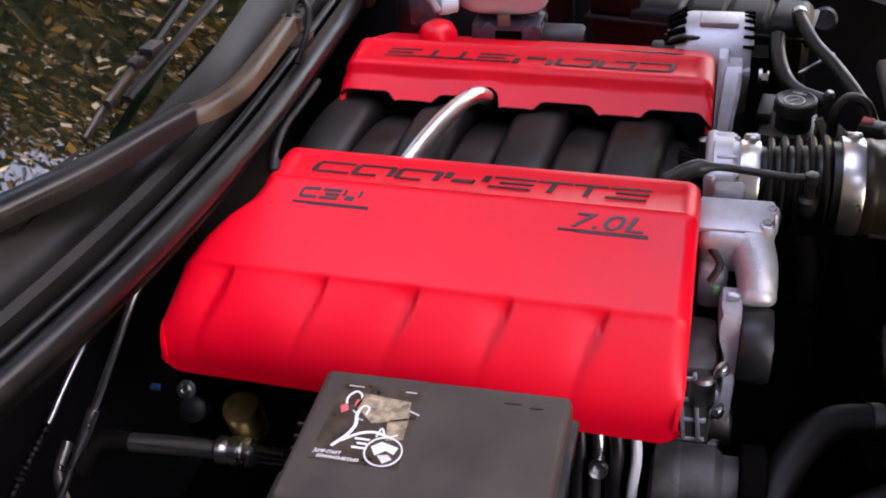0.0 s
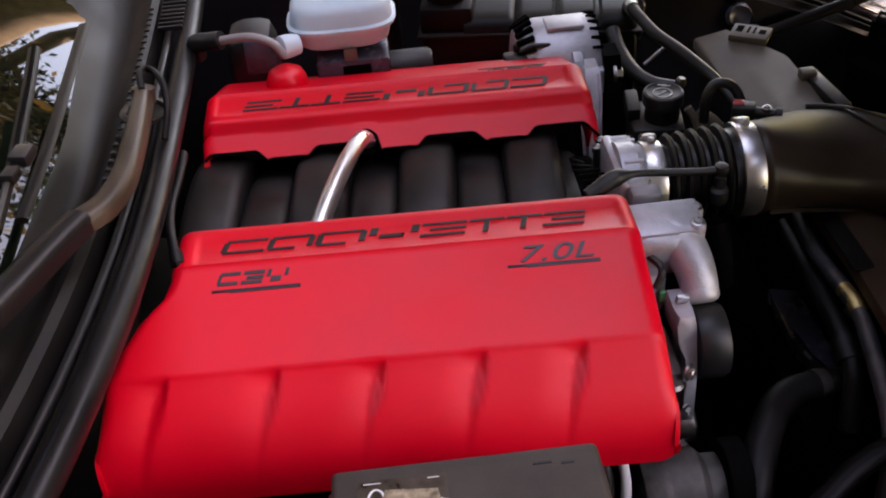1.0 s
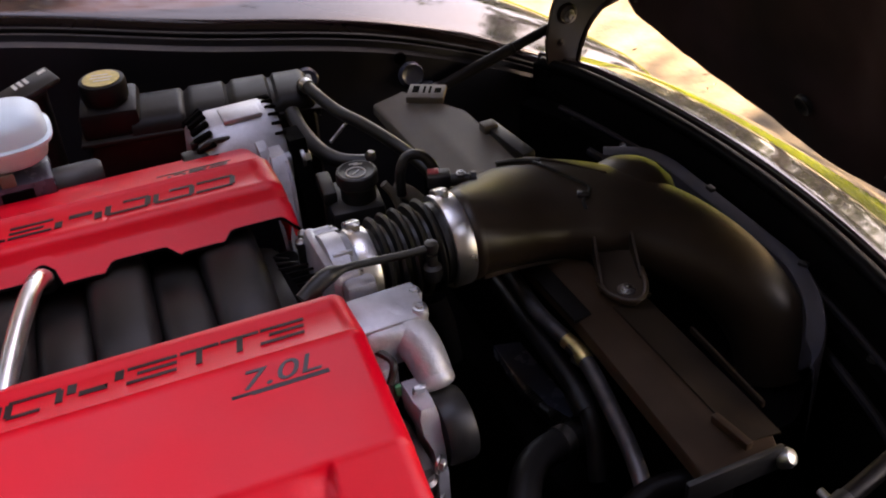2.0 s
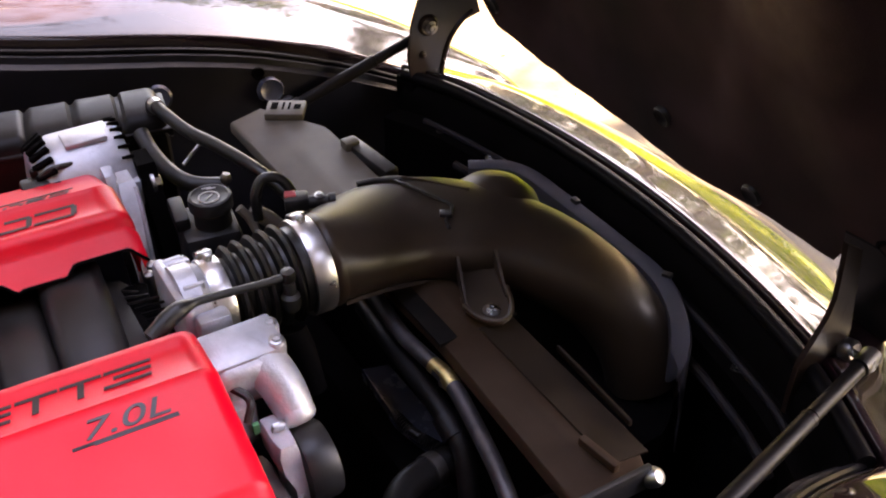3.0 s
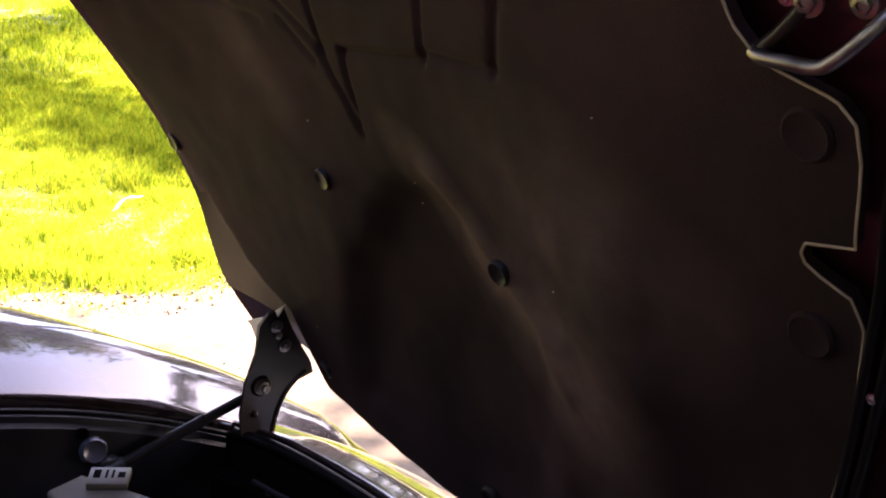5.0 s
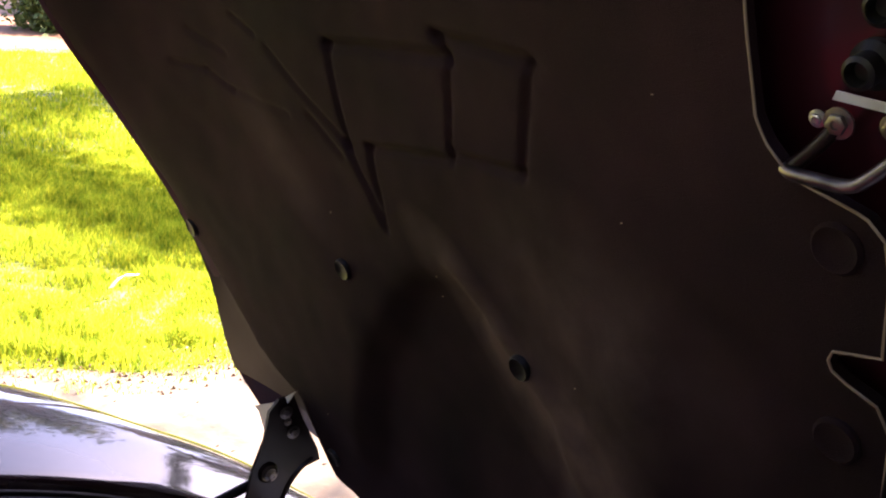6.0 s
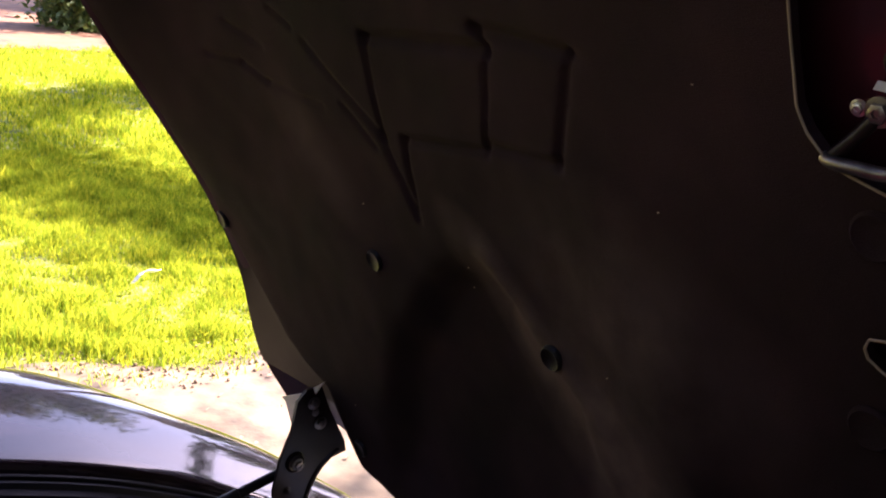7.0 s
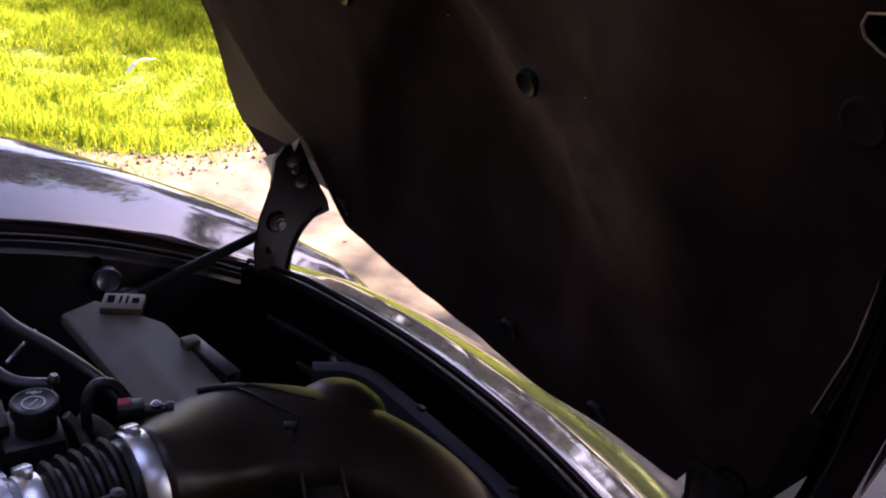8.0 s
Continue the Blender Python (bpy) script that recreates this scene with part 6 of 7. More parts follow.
lettering("JUMP-START", 0.0047, Matrix.Translation((-0.0470, -0.4480, ZT + 0.0002)) @ Matrix.Diagonal((0.82, 1, 1, 1)), PAPER, st, "printed_words", 0.0002, 0.2)
lettering("DEMARRAGE-SECOURS", 0.0040, Matrix.Translation((-0.0375, -0.4527, ZT + 0.0002)) @ Matrix.Diagonal((0.80, 1, 1, 1)), PAPER, st, "printed_words", 0.0002, 0.2)

# ---------- low clutter behind the fuse box ----------
acl = thing("air_conditioning_line", (-0.28, -0.265, 0.55), "silver crimped air conditioning hose fitting", "hose fitting")
part("pipe", tube([(-0.365, -0.270, 0.552), (-0.33, -0.268, 0.553), (-0.268, -0.264, 0.553)], 0.0105, 16, 3), CHROME, acl)
part("crimp", lathe([(0.011, 0), (0.015, 0.002), (0.015, 0.010), (0.0125, 0.013), (0.0155, 0.016), (0.0155, 0.026), (0.0125, 0.029), (0.0155, 0.032), (0.0155, 0.040), (0.012, 0.044)], (-0.266, -0.264, 0.553), (1, 0.05, 0), 24), CHROME, acl)
for k in range(3):
    part("fin", box((-0.205, -0.262 - 0.0, 0.560 - 0.008 * k), (0.034, 0.010, 0.003), 0.001), BLACK, acl)
part("black_hose", tube([(-0.365, -0.270, 0.552), (-0.40, -0.272, 0.548), (-0.425, -0.29, 0.52)], 0.0115, 14, 5), RUBBER, acl)
for pts, r in ((((-0.325, -0.215, 0.750), (-0.336, -0.240, 0.723), (-0.353, -0.270, 0.678), (-0.372, -0.300, 0.630), (-0.385, -0.330, 0.594), (-0.397, -0.360, 0.560), (-0.41, -0.40, 0.51)), 0.0042),
               (((-0.376, -0.245, 0.705), (-0.389, -0.270, 0.680), (-0.398, -0.300, 0.657), (-0.405, -0.330, 0.635), (-0.416, -0.360, 0.612), (-0.426, -0.390, 0.588), (-0.44, -0.43, 0.55)), 0.0032)):
    cb = hose("control_cable", list(pts), r, "thin steel control cable under the cowl", STEEL, seg=10)
    part("ferrule", tube([Vector(pts[3]), Vector(pts[4])], r * 1.5, 10, 1), STEEL if r > 0.0035 else DARK_RUBBER, cb)
    if r < 0.0035:
        part("corrugated_sleeve", tube([Vector(q) for q in pts[3:]], lambda u: r * 1.7 + 0.0007 * math.sin(u * 110), 10, 24), DARK_RUBBER, cb)
hose("bright_tube", [(-0.43, -0.29, 0.56), (-0.425, -0.325, 0.545), (-0.395, -0.36, 0.53), (-0.37, -0.39, 0.50)], 0.006, "curved bright fuel tube", STEEL)
gc = thing("ignition_coil", (-0.25, -0.21, 0.5), "brassy round plug in the dark engine side", "ignition coil")
part("can", lathe([(0.019, -0.032), (0.0205, -0.028), (0.0205, 0.016), (0.019, 0.020), (0.012, 0.021), (0.0001, 0.021)], (-0.243, -0.232, 0.575), (0.0, -0.25, 1.0), 28), BRASS, gc, "brassy round can")
part("body", box((-0.27, -0.19, 0.56), (0.12, 0.06, 0.10), 0.012), BELT_SHADE, gc)
part("plug", lathe([(0.014, -0.01), (0.015, 0.012), (0.010, 0.016)], (-0.302, -0.228, 0.575), (0.1, -0.8, 0.5), 18), BLACK, gc)
part("bolt", bolt((-0.305, -0.232, 0.605), (0.1, -0.8, 0.5), 0.007, 0.008), STEEL, gc)
part("blue_tab", box((-0.355, -0.215, 0.585), (0.012, 0.006, 0.006), 0.001), material("blue_plug", (0.03, 0.12, 0.35), 0.5), gc, "small blue clip")

# ---------- wipers ----------
w1 = thing("wiper_arm", (-0.275, 0.09, 0.87), "black wiper arm with a brownish worn pivot end", "wiper arm", "wipers")


def bar(pts, w, h, n=6):
    """A flat bar with chamfered edges along a path."""
    path = smooth_path(pts, n)
    loops = []
    for k, q in enumerate(path):
        d = path[min(k + 1, len(path) - 1)] - path[max(k - 1, 0)]
        sd, up = frame_at(d)
        t = k / (len(path) - 1)
        a, b = (w(t), h(t)) if callable(w) else (w, h)
        loops.append([q + sd * p * a + up * r * b for p, r in ((-1, -1), (-1, 0.1), (-0.93, 0.5), (-0.72, 0.82), (-0.38, 0.97), (0, 1), (0.38, 0.97), (0.72, 0.82), (0.93, 0.5), (1, 0.1), (1, -1))])
    return rings(loops)


part("pivot_end", bar([(-0.250, 0.070, 0.895), (-0.247, 0.015, 0.897), (-0.245, -0.040, 0.898), (-0.246, -0.090, 0.898), (-0.256, -0.130, 0.898), (-0.277, -0.156, 0.898)], lambda t: 0.0085 + 0.004 * t, lambda t: 0.011 - 0.003 * t, 8), WORN, w1, "tapered dusty channel of the arm")
part("arm", bar([(-0.272, -0.150, 0.899), (-0.293, -0.199, 0.900), (-0.318, -0.258, 0.900), (-0.352, -0.326, 0.903), (-0.41, -0.45, 0.912)], lambda t: 0.0125 + 0.004 * t, lambda t: 0.010), STRIP, w1, "broad black arm")
part("pivot_nut", lathe([(0.012, -0.012), (0.012, 0.004), (0.008, 0.006), (0.0001, 0.006)], (-0.250, 0.074, 0.897), (0.1, 0.2, 0.95), 16), WORN, w1)
part("grommet", lathe([(0.020, -0.004), (0.026, 0.0), (0.026, 0.003), (0.020, 0.004), (0.018, 0.0)], (-0.252, 0.068, 0.876), (0, 0, 1), 26), RUBBER, w1)
part("washer_hose", tube([(-0.248, 0.062, 0.905), (-0.254, 0.092, 0.908), (-0.250, 0.106, 0.906), (-0.240, 0.098, 0.905), (-0.229, 0.074, 0.903), (-0.224, 0.045, 0.890), (-0.228, 0.02, 0.870)], 0.0036, 8, 7), SEAL, w1, "thin looped washer hose")
vac = hose("vacuum_line", [(-0.235, 0.075, 0.815), (-0.221, 0.050, 0.832), (-0.221, 0.003, 0.832), (-0.223, -0.045, 0.831), (-0.220, -0.079, 0.829), (-0.212, -0.115, 0.822), (-0.205, -0.13, 0.79)], 0.0045, "thin black vacuum line along the weather strip", DARK_RUBBER)
part("end_clip", tube([(-0.2135, -0.108, 0.824), (-0.2105, -0.120, 0.818)], 0.0065, 10, 1), DARK_RUBBER, vac)
w2 = thing("wiper_arm", (-0.33, 0.12, 0.95), "black wiper arm and blade resting on the windscreen", "wiper arm", "wipers")
part("blade_tip", tube([(-0.314, -0.26, 0.93), (-0.316, -0.229, 0.935), (-0.316, -0.2, 0.94)], lambda t: 0.0022 + 0.002 * t, 8, 4, squash=1.4), RUBBER, w2, "black rubber blade")
part("blade", tube([(-0.311, -0.219, 0.942), (-0.315, -0.147, 0.948)], 0.0042, 8, 4, squash=1.3), RUBBER, w2)
part("frame", tube([(-0.312, -0.158, 0.95), (-0.32, -0.093, 0.952), (-0.329, -0.014, 0.955), (-0.342, 0.072, 0.955)], 0.0062, 10, 4, squash=0.8), COWL, w2, "grooved black blade carrier")
part("frame_slot", tube([Vector(q) + Vector((0.001, 0, 0.0045)) for q in [(-0.312, -0.158, 0.95), (-0.32, -0.093, 0.952), (-0.329, -0.014, 0.955), (-0.342, 0.072, 0.955)]], 0.0022, 6, 4), BELT_SHADE, w2)
part("arm", tube([(-0.289, -0.22, 0.95), (-0.287, -0.174, 0.955), (-0.288, -0.094, 0.958), (-0.293, -0.007, 0.958), (-0.302, 0.117, 0.955)], 0.0058, 10, 5, squash=0.6), COWL, w2, "thin black wiper arm")
part("clip", box((-0.308, -0.129, 0.954), (0.017, 0.022, 0.012), 0.003, rotz(-10)), BLACK, w2)
part("clip", box((-0.312, -0.155, 0.952), (0.012, 0.016, 0.010), 0.002, rotz(-10)), BLACK, w2)

# row of small fasteners along the cowl lip
for k in range(26):
    y = -0.04 + 0.0155 * k
    part("lip_clip", box((cowl_edge(y) - 0.055, y, 0.8685), (0.006, 0.0045, 0.003), 0.001), BLACK, car)
for k in range(9):
    y = 0.30 + 0.012 * k
    part("cowl_grille_bar", box((cowl_edge(y) - 0.030, y, 0.862), (0.030, 0.004, 0.006), 0.001), BLACK, car)
# bolts and clips along the front ledge
for y in np.linspace(-0.33, 0.38, 8):
    x, z = nose_lip(y)
    part("ledge_bolt", bolt((x - 0.048, y, z - 0.064), (0, 0, 1), 0.005, 0.005), STEEL if int(y * 100) % 2 else BLACK, car)
for x in (0.761, 0.781):
    part("ledge_rod", tube([(x, 0.080, 0.600), (x + 0.003, 0.012, 0.602), (x, -0.055, 0.600)], 0.0035, 8, 4), DARK_RUBBER, car)

# ---------- lawn ----------
def blades(name, count, region, height, width, seed, mat, label):
    rng = np.random.default_rng(seed)
    x = rng.uniform(region[0], region[1], count)
    y = rng.uniform(0, 1, count) ** 1.25 * (region[3] - region[2]) + region[2]
    edge = np.where(x < 2.3, 2.55 + 0.10 * np.sin(x * 2.3) + 0.06 * np.sin(x * 7.1), np.where(x < 4.4, 0.80 + 0.05 * np.sin(x * 9.0), -9.0))
    thin = np.clip((y - edge + 0.08) / 0.25, 0, 1)
    keep = rng.uniform(0, 1, count) < 0.08 + 0.92 * thin
    keep &= (y > edge - 0.25)
    x, y, thin = x[keep], y[keep], thin[keep]
    n = len(x)
    clump = 0.40 + 1.0 * (0.5 + 0.5 * np.sin(x * 13 + 2 * np.sin(y * 7.1)) * np.sin(y * 11 + 1.7 * np.sin(x * 5.2))) ** 1.6 + 0.25 * np.sin(x * 3.1 + y * 1.7)
    h = height * clump * rng.uniform(0.6, 1.25, n) * (0.45 + 0.55 * thin)
    a = rng.uniform(0, 2 * np.pi, n)
    lean = rng.uniform(0.1, 0.9, n) * h
    la = rng.uniform(0, 2 * np.pi, n)
    w = width * rng.uniform(0.7, 1.3, n)
    wx, wy = np.cos(a) * w / 2, np.sin(a) * w / 2
    lx, ly = np.cos(la) * lean, np.sin(la) * lean
    V = np.zeros((n, 5, 3))
    V[:, 0] = np.stack([x - wx, y - wy, 0 * x], 1)
    V[:, 1] = np.stack([x + wx, y + wy, 0 * x], 1)
    V[:, 2] = np.stack([x + wx * 0.8 + lx * 0.3, y + wy * 0.8 + ly * 0.3, h * 0.6], 1)
    V[:, 3] = np.stack([x - wx * 0.8 + lx * 0.3, y - wy * 0.8 + ly * 0.3, h * 0.6], 1)
    V[:, 4] = np.stack([x + lx, y + ly, h], 1)
    me = bpy.data.meshes.new(name)
    me.vertices.add(5 * n)
    me.vertices.foreach_set("co", V.ravel())
    base = np.arange(n)[:, None] * 5
    loops = np.concatenate([base + [0, 1, 2, 3], base + [3, 2, 4]], 1).ravel()
    me.loops.add(7 * n)
    me.loops.foreach_set("vertex_index", loops.astype(np.int32))
    me.polygons.add(2 * n)
    starts = (np.arange(n)[:, None] * 7 + [0, 4]).ravel()
    me.polygons.foreach_set("loop_start", starts.astype(np.int32))
    me.update(calc_edges=True)
    me.validate()
    ob = as_object(name, me, mat, None, "", 0)
    return tagged(ob, label, "grass", kind="stuff")


def grass_mat():
    m = bpy.data.materials.new("grass_blade")
    m.use_nodes = True
    nt = m.node_tree
    b = nt.nodes["Principled BSDF"]
    g = nt.nodes.new("ShaderNodeNewGeometry")
    r = nt.nodes.new("ShaderNodeValToRGB")
    r.color_ramp.elements[0].color = (0.10, 0.18, 0.011, 1)
    r.color_ramp.elements[1].color = (0.58, 0.56, 0.03, 1)
    e = r.color_ramp.elements.new(0.55)
    e.color = (0.28, 0.38, 0.018, 1)
    nt.links.new(g.outputs["Random Per Island"], r.inputs[0])
    nt.links.new(r.outputs[0], b.inputs["Base Color"])
    b.inputs["Roughness"].default_value = 0.6
    b.inputs["Specular IOR Level"].default_value = 0.0
    tr = nt.nodes.new("ShaderNodeBsdfTranslucent")
    nt.links.new(r.outputs[0], tr.inputs[0])
    mix = nt.nodes.new("ShaderNodeMixShader")
    mix.inputs[0].default_value = 0.45
    nt.links.new(b.outputs[0], mix.inputs[1])
    nt.links.new(tr.outputs[0], mix.inputs[2])
    nt.links.new(mix.outputs[0], nt.nodes["Material Output"].inputs["Surface"])
    return m


GM = grass_mat()
blades("grass_near", 150000, (0.2, 3.2, 2.3, 6.0), 0.064, 0.0042, 1, GM, "bright green lawn grass in dappled sun")
blades("grass_far", 110000, (0.6, 6.5, 5.0, 11.1), 0.065, 0.008, 2, GM, "bright green lawn grass further off")

blades("grass_front", 120000, (2.3, 9.0, -3.0, 5.0), 0.065, 0.009, 3, GM, "bright green lawn grass in front of the car")

# leaf litter and pebbles on the sandy verge
rng = np.random.default_rng(9)
lit = bmesh.new()
for k in range(170):
    x, y = rng.uniform(0.9, 2.6), rng.uniform(1.2, 2.75)
    s = rng.uniform(0.005, 0.015)
    a = rng.uniform(0, 6.28)
    c, d = math.cos(a) * s, math.sin(a) * s
    z = 0.012
    vs = [lit.verts.new(p) for p in ((x - c, y - d, z), (x + d * 0.5, y - c * 0.5, z + s * 0.5), (x + c, y + d, z + 0.002), (x - d * 0.5, y + c * 0.5, z + s * 0.3))]
    lit.faces.new(vs)
lit = part("leaf_litter", lit, material("dry_leaf", (0.30, 0.17, 0.09), 0.8, var=0.4, scale=3), smooth=0)
tagged(lit, "scattered dry brown leaves on the verge", "leaf litter", kind="stuff")

# crumbs of soil where the grass thins out
clods = bmesh.new()
for k in range(260):
    x = rng.uniform(0.7, 2.35)
    y = 2.55 + 0.10 * math.sin(x * 2.3) + 0.06 * math.sin(x * 7.1) + rng.normal(-0.02, 0.10)
    r = rng.uniform(0.003, 0.009)
    ring = bmesh.ops.create_icosphere(clods, subdivisions=1, radius=r)["verts"]
    for v in ring:
        v.co = Vector((x, y, 0.008 + r * 0.3)) + v.co * rng.uniform(0.65, 1.2)
clods = part("soil_crumbs", clods, material("soil_crumb", (0.17, 0.115, 0.07), 0.95, var=0.4, scale=40, bump=0.5), smooth=60)
tagged(clods, "crumbs of brown soil along the lawn's edge", "soil", kind="stuff")

scrap = part("paper_scrap", sheet([[(1.655 + 0.020 * i + 0.010 * j, 3.235 + 0.004 * i - 0.006 * j, 0.045 + 0.009 * i + 0.020 * math.sin(i * 0.75) + 0.006 * j) for j in range(3)] for i in range(7)], 0.002), PAPER)
tagged(scrap, "curled white scrap lying in the grass", "scrap")


# ---------- trees and shrubs ----------
def leaf_mat(name, a, b, most=None):
    m = bpy.data.materials.new(name)
    m.use_nodes = True
    nt = m.node_tree
    p = nt.nodes["Principled BSDF"]
    g = nt.nodes.new("ShaderNodeNewGeometry")
    r = nt.nodes.new("ShaderNodeValToRGB")
    r.color_ramp.elements[0].color = (*a, 1)
    r.color_ramp.elements[1].color = (*b, 1)
    if most:
        r.color_ramp.elements.new(0.72).color = (*most, 1)
    nt.links.new(g.outputs["Random Per Island"], r.inputs[0])
    nt.links.new(r.outputs[0], p.inputs["Base Color"])
    p.inputs["Roughness"].default_value = 0.6
    tr = nt.nodes.new("ShaderNodeBsdfTranslucent")
    nt.links.new(r.outputs[0], tr.inputs[0])
    mix = nt.nodes.new("ShaderNodeMixShader")
    mix.inputs[0].default_value = 0.35
    nt.links.new(p.outputs[0], mix.inputs[1])
    nt.links.new(tr.outputs[0], mix.inputs[2])
    nt.links.new(mix.outputs[0], nt.nodes["Material Output"].inputs["Surface"])
    return m


LEAF = leaf_mat("green_leaf", (0.03, 0.07, 0.015), (0.12, 0.17, 0.03))
# ramp paints mostly backlit dark leaves, with some sunlit gold ones
LEAF2 = leaf_mat("backlit_and_sunlit_leaf", (0.010, 0.011, 0.005), (0.24, 0.15, 0.045), (0.030, 0.024, 0.009))
BARK = material("bark", (0.12, 0.085, 0.06), 0.95, var=0.4, scale=6, bump=1.0, bscale=25)


def leaves(name, centres, per, spread, size, seed, mat, parent):
    rng = np.random.default_rng(seed)
    C = np.repeat(np.array(centres), per, axis=0)
    n = len(C)
    P = C + rng.normal(0, 1, (n, 3)) * spread * np.array([1, 1, 0.7])
    A = rng.normal(0, 1, (n, 3))
    A /= np.linalg.norm(A, axis=1, keepdims=True)
    B = np.cross(A, rng.normal(0, 1, (n, 3)))
    B /= np.linalg.norm(B, axis=1, keepdims=True)
    s = size * rng.uniform(0.6, 1.4, (n, 1))
    V = np.stack([P - A * s, P + B * s * 0.45, P + A * s, P - B * s * 0.45], 1)
    me = bpy.data.meshes.new(name)
    me.from_pydata(V.reshape(-1, 3).tolist(), [], (np.arange(n)[:, None] * 4 + [0, 1, 2, 3]).tolist())
    return as_object(name, me, mat, parent, "", 0)


def tree(x, y, height, seed, mat, label, low=0.30, per=150, leaf=0.16, full=1.0):
    rng = np.random.default_rng(seed)
    t = thing("tree", (x, y, 0), label, "tree", "trees")
    top = Vector((x + rng.uniform(-0.5, 0.5), y + rng.uniform(-0.5, 0.5), height * 0.9))
    mid = Vector((x + rng.uniform(-0.3, 0.3), y + rng.uniform(-0.3, 0.3), height * 0.45))
    bm = tube([(x, y, -0.1), mid, top], lambda s: 0.02 * height * (1.15 - s) + 0.02, 10, 6)
    cents = []
    for k in range(16):
        f = low + (0.92 - low) * k / 15
        base = Vector((x, y, 0)).lerp(mid, min(1, f / 0.45)) if f < 0.45 else mid.lerp(top, (f - 0.45) / 0.45)
        a = k * 2.4 + rng.uniform(-0.4, 0.4)
        ln = height * 0.34 * (1.1 - f) ** 0.6 * rng.uniform(0.7, 1.2)
        tip = base + Vector((math.cos(a) * ln, math.sin(a) * ln, ln * 0.35))
        tube([base, base.lerp(tip, 0.5) + Vector((0, 0, 0.1)), tip], lambda s: 0.006 * height * (1.1 - s), 6, 3, bm)
        for q in (0.45, 0.7, 0.9, 1.08):
            cents.append(tuple(base.lerp(tip, q) + Vector((rng.uniform(-0.4, 0.4), rng.uniform(-0.4, 0.4), rng.uniform(-0.2, 0.5)))))
    cents += [tuple(top + Vector((rng.uniform(-0.6, 0.6), rng.uniform(-0.6, 0.6), rng.uniform(-0.3, 0.5)))) for _ in range(5)]
    cents = [c for c in cents if rng.uniform() < full]
    part("trunk", bm, BARK, t, "grey-brown trunk and limbs")
    leaves("crown", cents, per, height * 0.055, leaf, seed + 50, mat, t)
    return t


# the tree at (9.5, -0.9) is unseen, added to shade the driveway
for x, y, h, mt, n, seed in ((-4.5, 13.6, 10, LEAF2, 150, 100), (-3.6, 7.4, 11, LEAF2, 150, 101), (9.5, -0.9, 10, LEAF, 260, 103),
                             (-8.0, 1.0, 9, LEAF2, 130, 104), (-5.0, -6.0, 11, LEAF, 150, 105)):
    tree(x, y, h, seed, mt, "tall leafy tree beyond the lawn" if y > 0 else "unseen tall leafy tree added to block light", per=n)


# unseen trees added to close the horizon and darken the paint's reflections
for k, (x, y, h, mt) in enumerate(((18.0, -3.0, 10, LEAF), (19.0, 2.2, 11, LEAF), (20.0, 7.0, 10, LEAF), (17.0, 17.5, 9, LEAF), (12.5, 26.0, 5, LEAF), (8.0, 27.5, 4, LEAF2), (3.5, 27.0, 4.5, LEAF), (-9.5, -3.0, 11, LEAF), (-9.0, 5.0, 11, LEAF), (-7.5, -8.0, 11, LEAF))):
    tree(x, y, h, 140 + k, mt, "unseen leafy tree added to close the horizon", low=0.06, per=190, leaf=0.2)
# sparse unseen tree, added to dim the sky mirrored in the nose
tree(18.5, 12.0, 9.0, 143, LEAF, "unseen thin tree added to dim the nose panel's reflection", low=0.06, per=190, leaf=0.2, full=0.5)
tree(8.2, 13.8, 11.5, 102, LEAF, "tall leafy tree with a high crown beyond the lawn", low=0.52, per=200, full=0.8)
# unseen leaning tree, its leafy limbs added to throw shade bands on the lawn
lean = thing("tree", (12.4, 9.75, 0), "unseen leaning tree added to shade bands of the lawn", "tree", "trees")
bm = tube([(12.4, 9.75, -0.1), (12.5, 9.5, 3.2), (12.35, 8.95, 6.6), (12.45, 8.7, 7.6)], lambda s: 0.17 * (1.1 - s) + 0.02, 10, 6)
limb = smooth_path([(12.31, 8.85, 7.0), (12.06, 7.95, 7.5), (11.79, 6.90, 7.5), (12.01, 6.05, 7.45), (12.11, 5.50, 7.4), (12.01, 4.95, 7.3)], 6)
limb2 = smooth_path([(12.40, 9.05, 6.6), (12.91, 9.15, 7.3), (13.51, 9.25, 7.6)], 6)
for way in (limb, limb2):
    tube(way, lambda s: 0.05 * (1.1 - s) + 0.008, 8, 1, bm)
part("trunk", bm, BARK, lean, "grey-brown trunk and limb")
rng = np.random.default_rng(77)
cents = [tuple(q + Vector((rng.normal(0, 0.16), rng.normal(0, 0.10), rng.normal(0.05, 0.10)))) for q in limb + limb2 for _ in range(2)]
leaves("crown", cents, 55, 0.20, 0.07, 78, LEAF, lean)
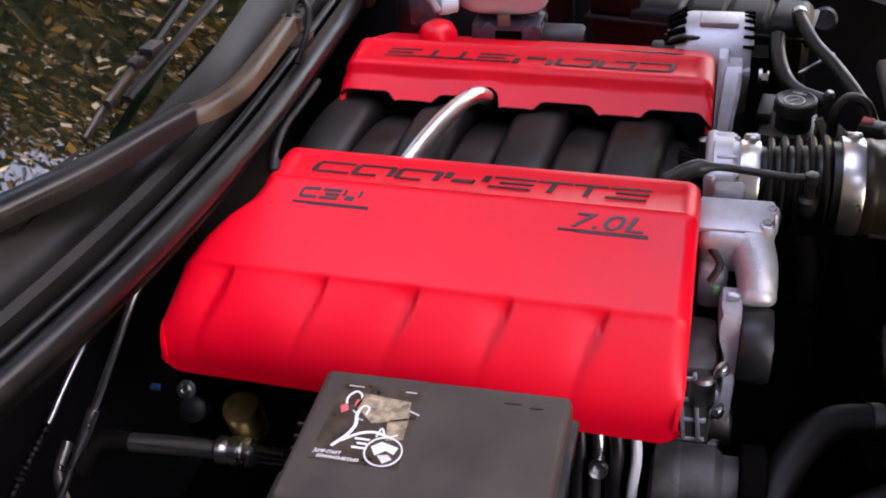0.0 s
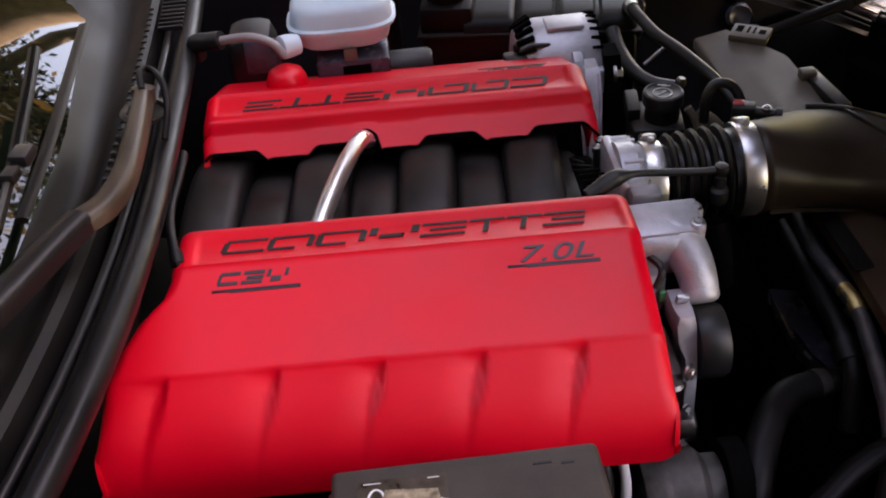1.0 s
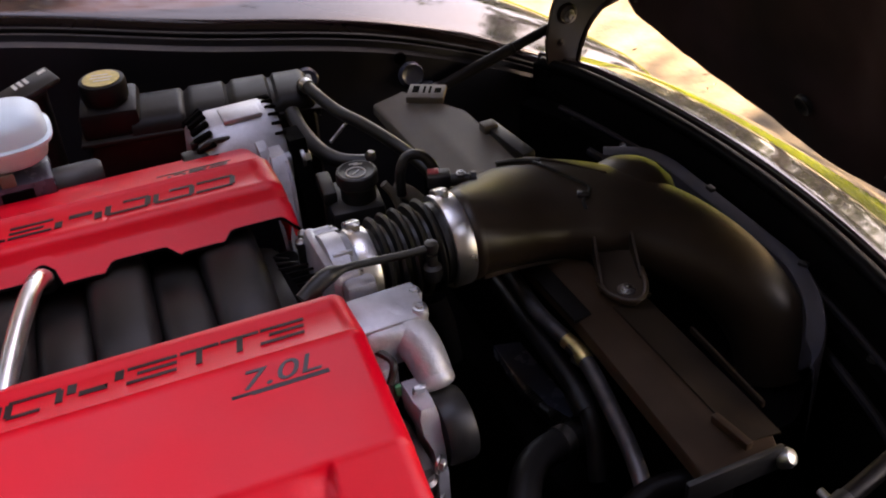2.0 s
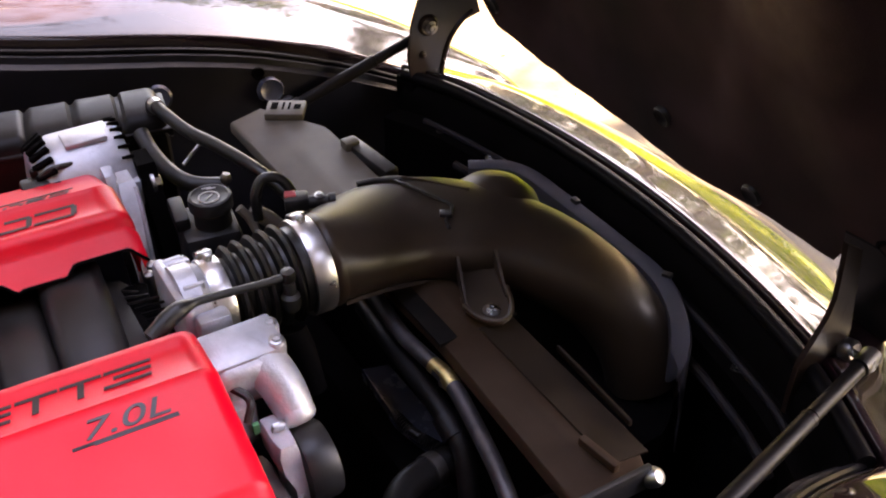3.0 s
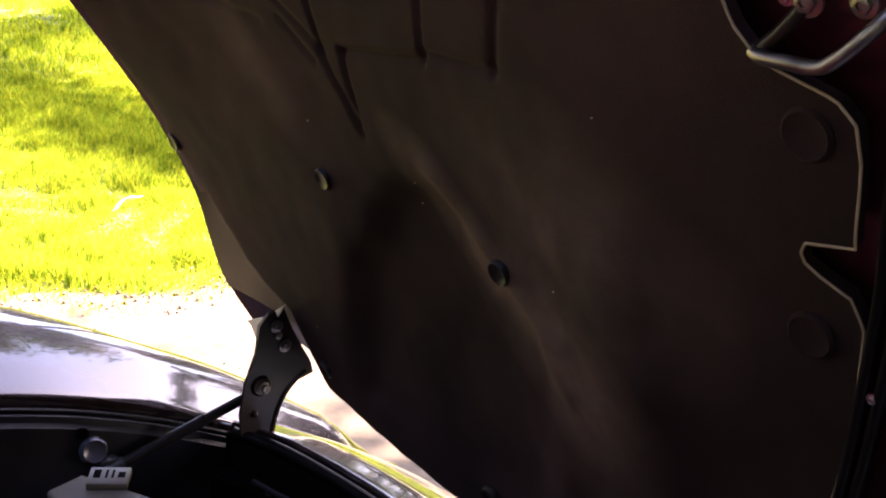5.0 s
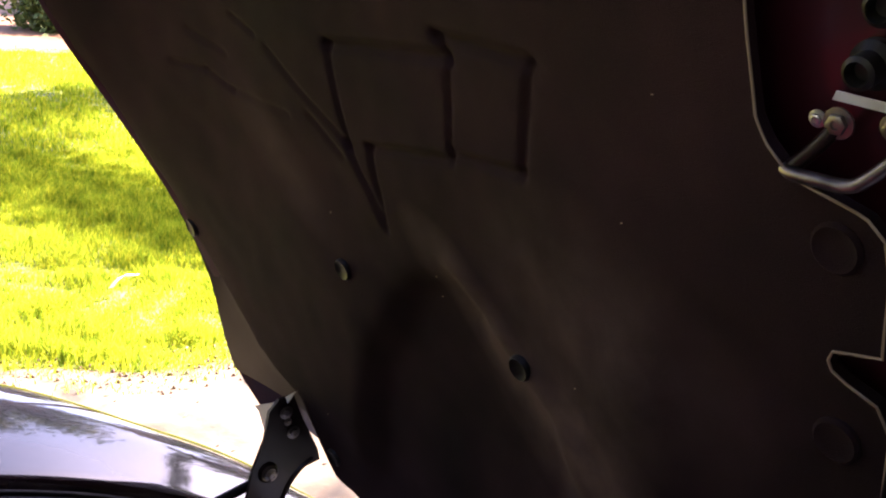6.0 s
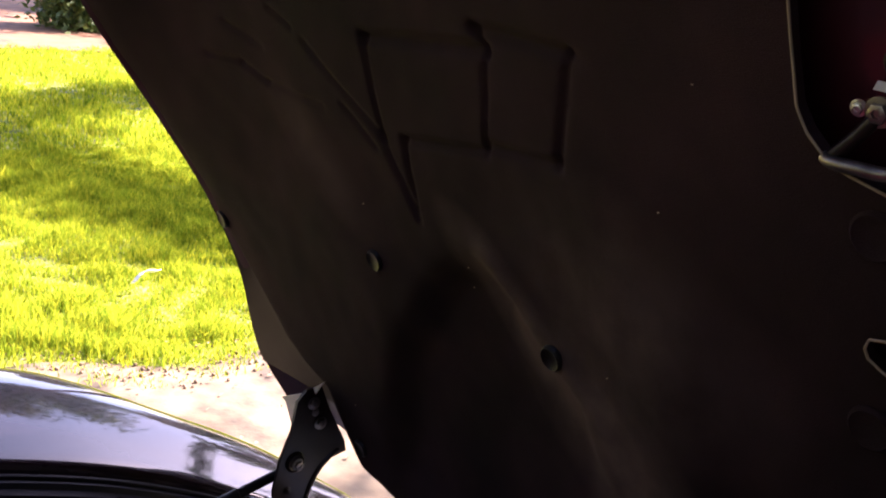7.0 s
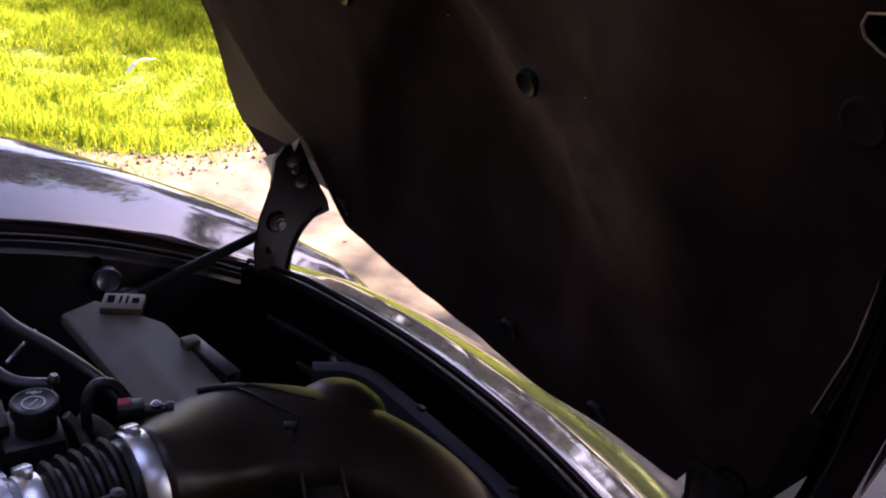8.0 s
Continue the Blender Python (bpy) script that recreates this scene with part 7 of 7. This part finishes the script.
# out-of-view trees for windscreen and fender to reflect; crowns thinned to tune sky light
tree(-2.6, 4.6, 12.5, 300, LEAF2, "broad out-of-view tree with its crown over the parked car", low=0.42, per=620, leaf=0.105, full=0.6)
tree(0.3, 8.6, 14.5, 303, LEAF2, "tall old tree with a high crown beside the lawn", low=0.62, per=620, leaf=0.105, full=0.8)
tree(-0.5, 12.4, 14.5, 304, LEAF2, "tall old tree with a high crown beside the lawn", low=0.47, per=620, leaf=0.105)
tree(2.2, 17.0, 13.0, 305, LEAF2, "tall old tree with a high crown beyond the lawn", low=0.60, per=620, leaf=0.105)
tree(-2.4, 8.2, 13.0, 302, LEAF2, "broad out-of-view tree with its crown over the parked car", low=0.52, per=620, leaf=0.105, full=0.6)
# near-side tree, unseen, added to cover the sky behind the wall
tree(-1.5, -5.2, 12.5, 301, LEAF2, "broad out-of-view tree with its crown over the parked car", low=0.48, per=620, leaf=0.105)


def shrub(x, y, h, seed):
    rng = np.random.default_rng(seed)
    s = thing("shrub", (x, y, 0), "dense green shrub in the mulch bed", "shrub", "shrubs")
    bm = bmesh.new()
    cents = []
    for k in range(14):
        a = k * 2.4
        tip = Vector((x + math.cos(a) * h * 0.45 * rng.uniform(0.4, 1), y + math.sin(a) * h * 0.45 * rng.uniform(0.4, 1), h * rng.uniform(0.4, 0.95)))
        tube([(x, y, 0), ((x + tip.x) / 2, (y + tip.y) / 2, tip.z * 0.6), tip], lambda q: 0.02 * (1.1 - q), 6, 3, bm)
        cents += [tuple(tip), tuple((tip + Vector((x, y, 0.2))) * 0.5 + Vector((0, 0, 0.1)))]
    cents += [(x + math.cos(k * 1.9) * h * 0.28, y + math.sin(k * 1.9) * h * 0.28, 0.10 + 0.06 * (k % 3)) for k in range(12)]
    part("stem", bm, BARK, s)
    leaves("foliage", cents, 130, 0.16, 0.05, seed, LEAF, s)


for k, (x, y, h) in enumerate(((4.85, 13.0, 0.85), (6.2, 15.6, 1.5), (2.6, 16.6, 1.0))):
    shrub(x, y, h, 40 + k)


# ---------- unseen added wall, keeps near-side sky off the engine bay ---
wall = part("wall_south", box((-2.8, -3.9, 2.3), (12.4, 0.2, 4.6), 0.02), material("added_wall", (0.075, 0.060, 0.048), 0.9, var=0.3, scale=2, bump=0.6, bscale=20), smooth=0)
tagged(wall, "plain unseen wall added behind the driveway to block sky light", "wall", kind="structure")
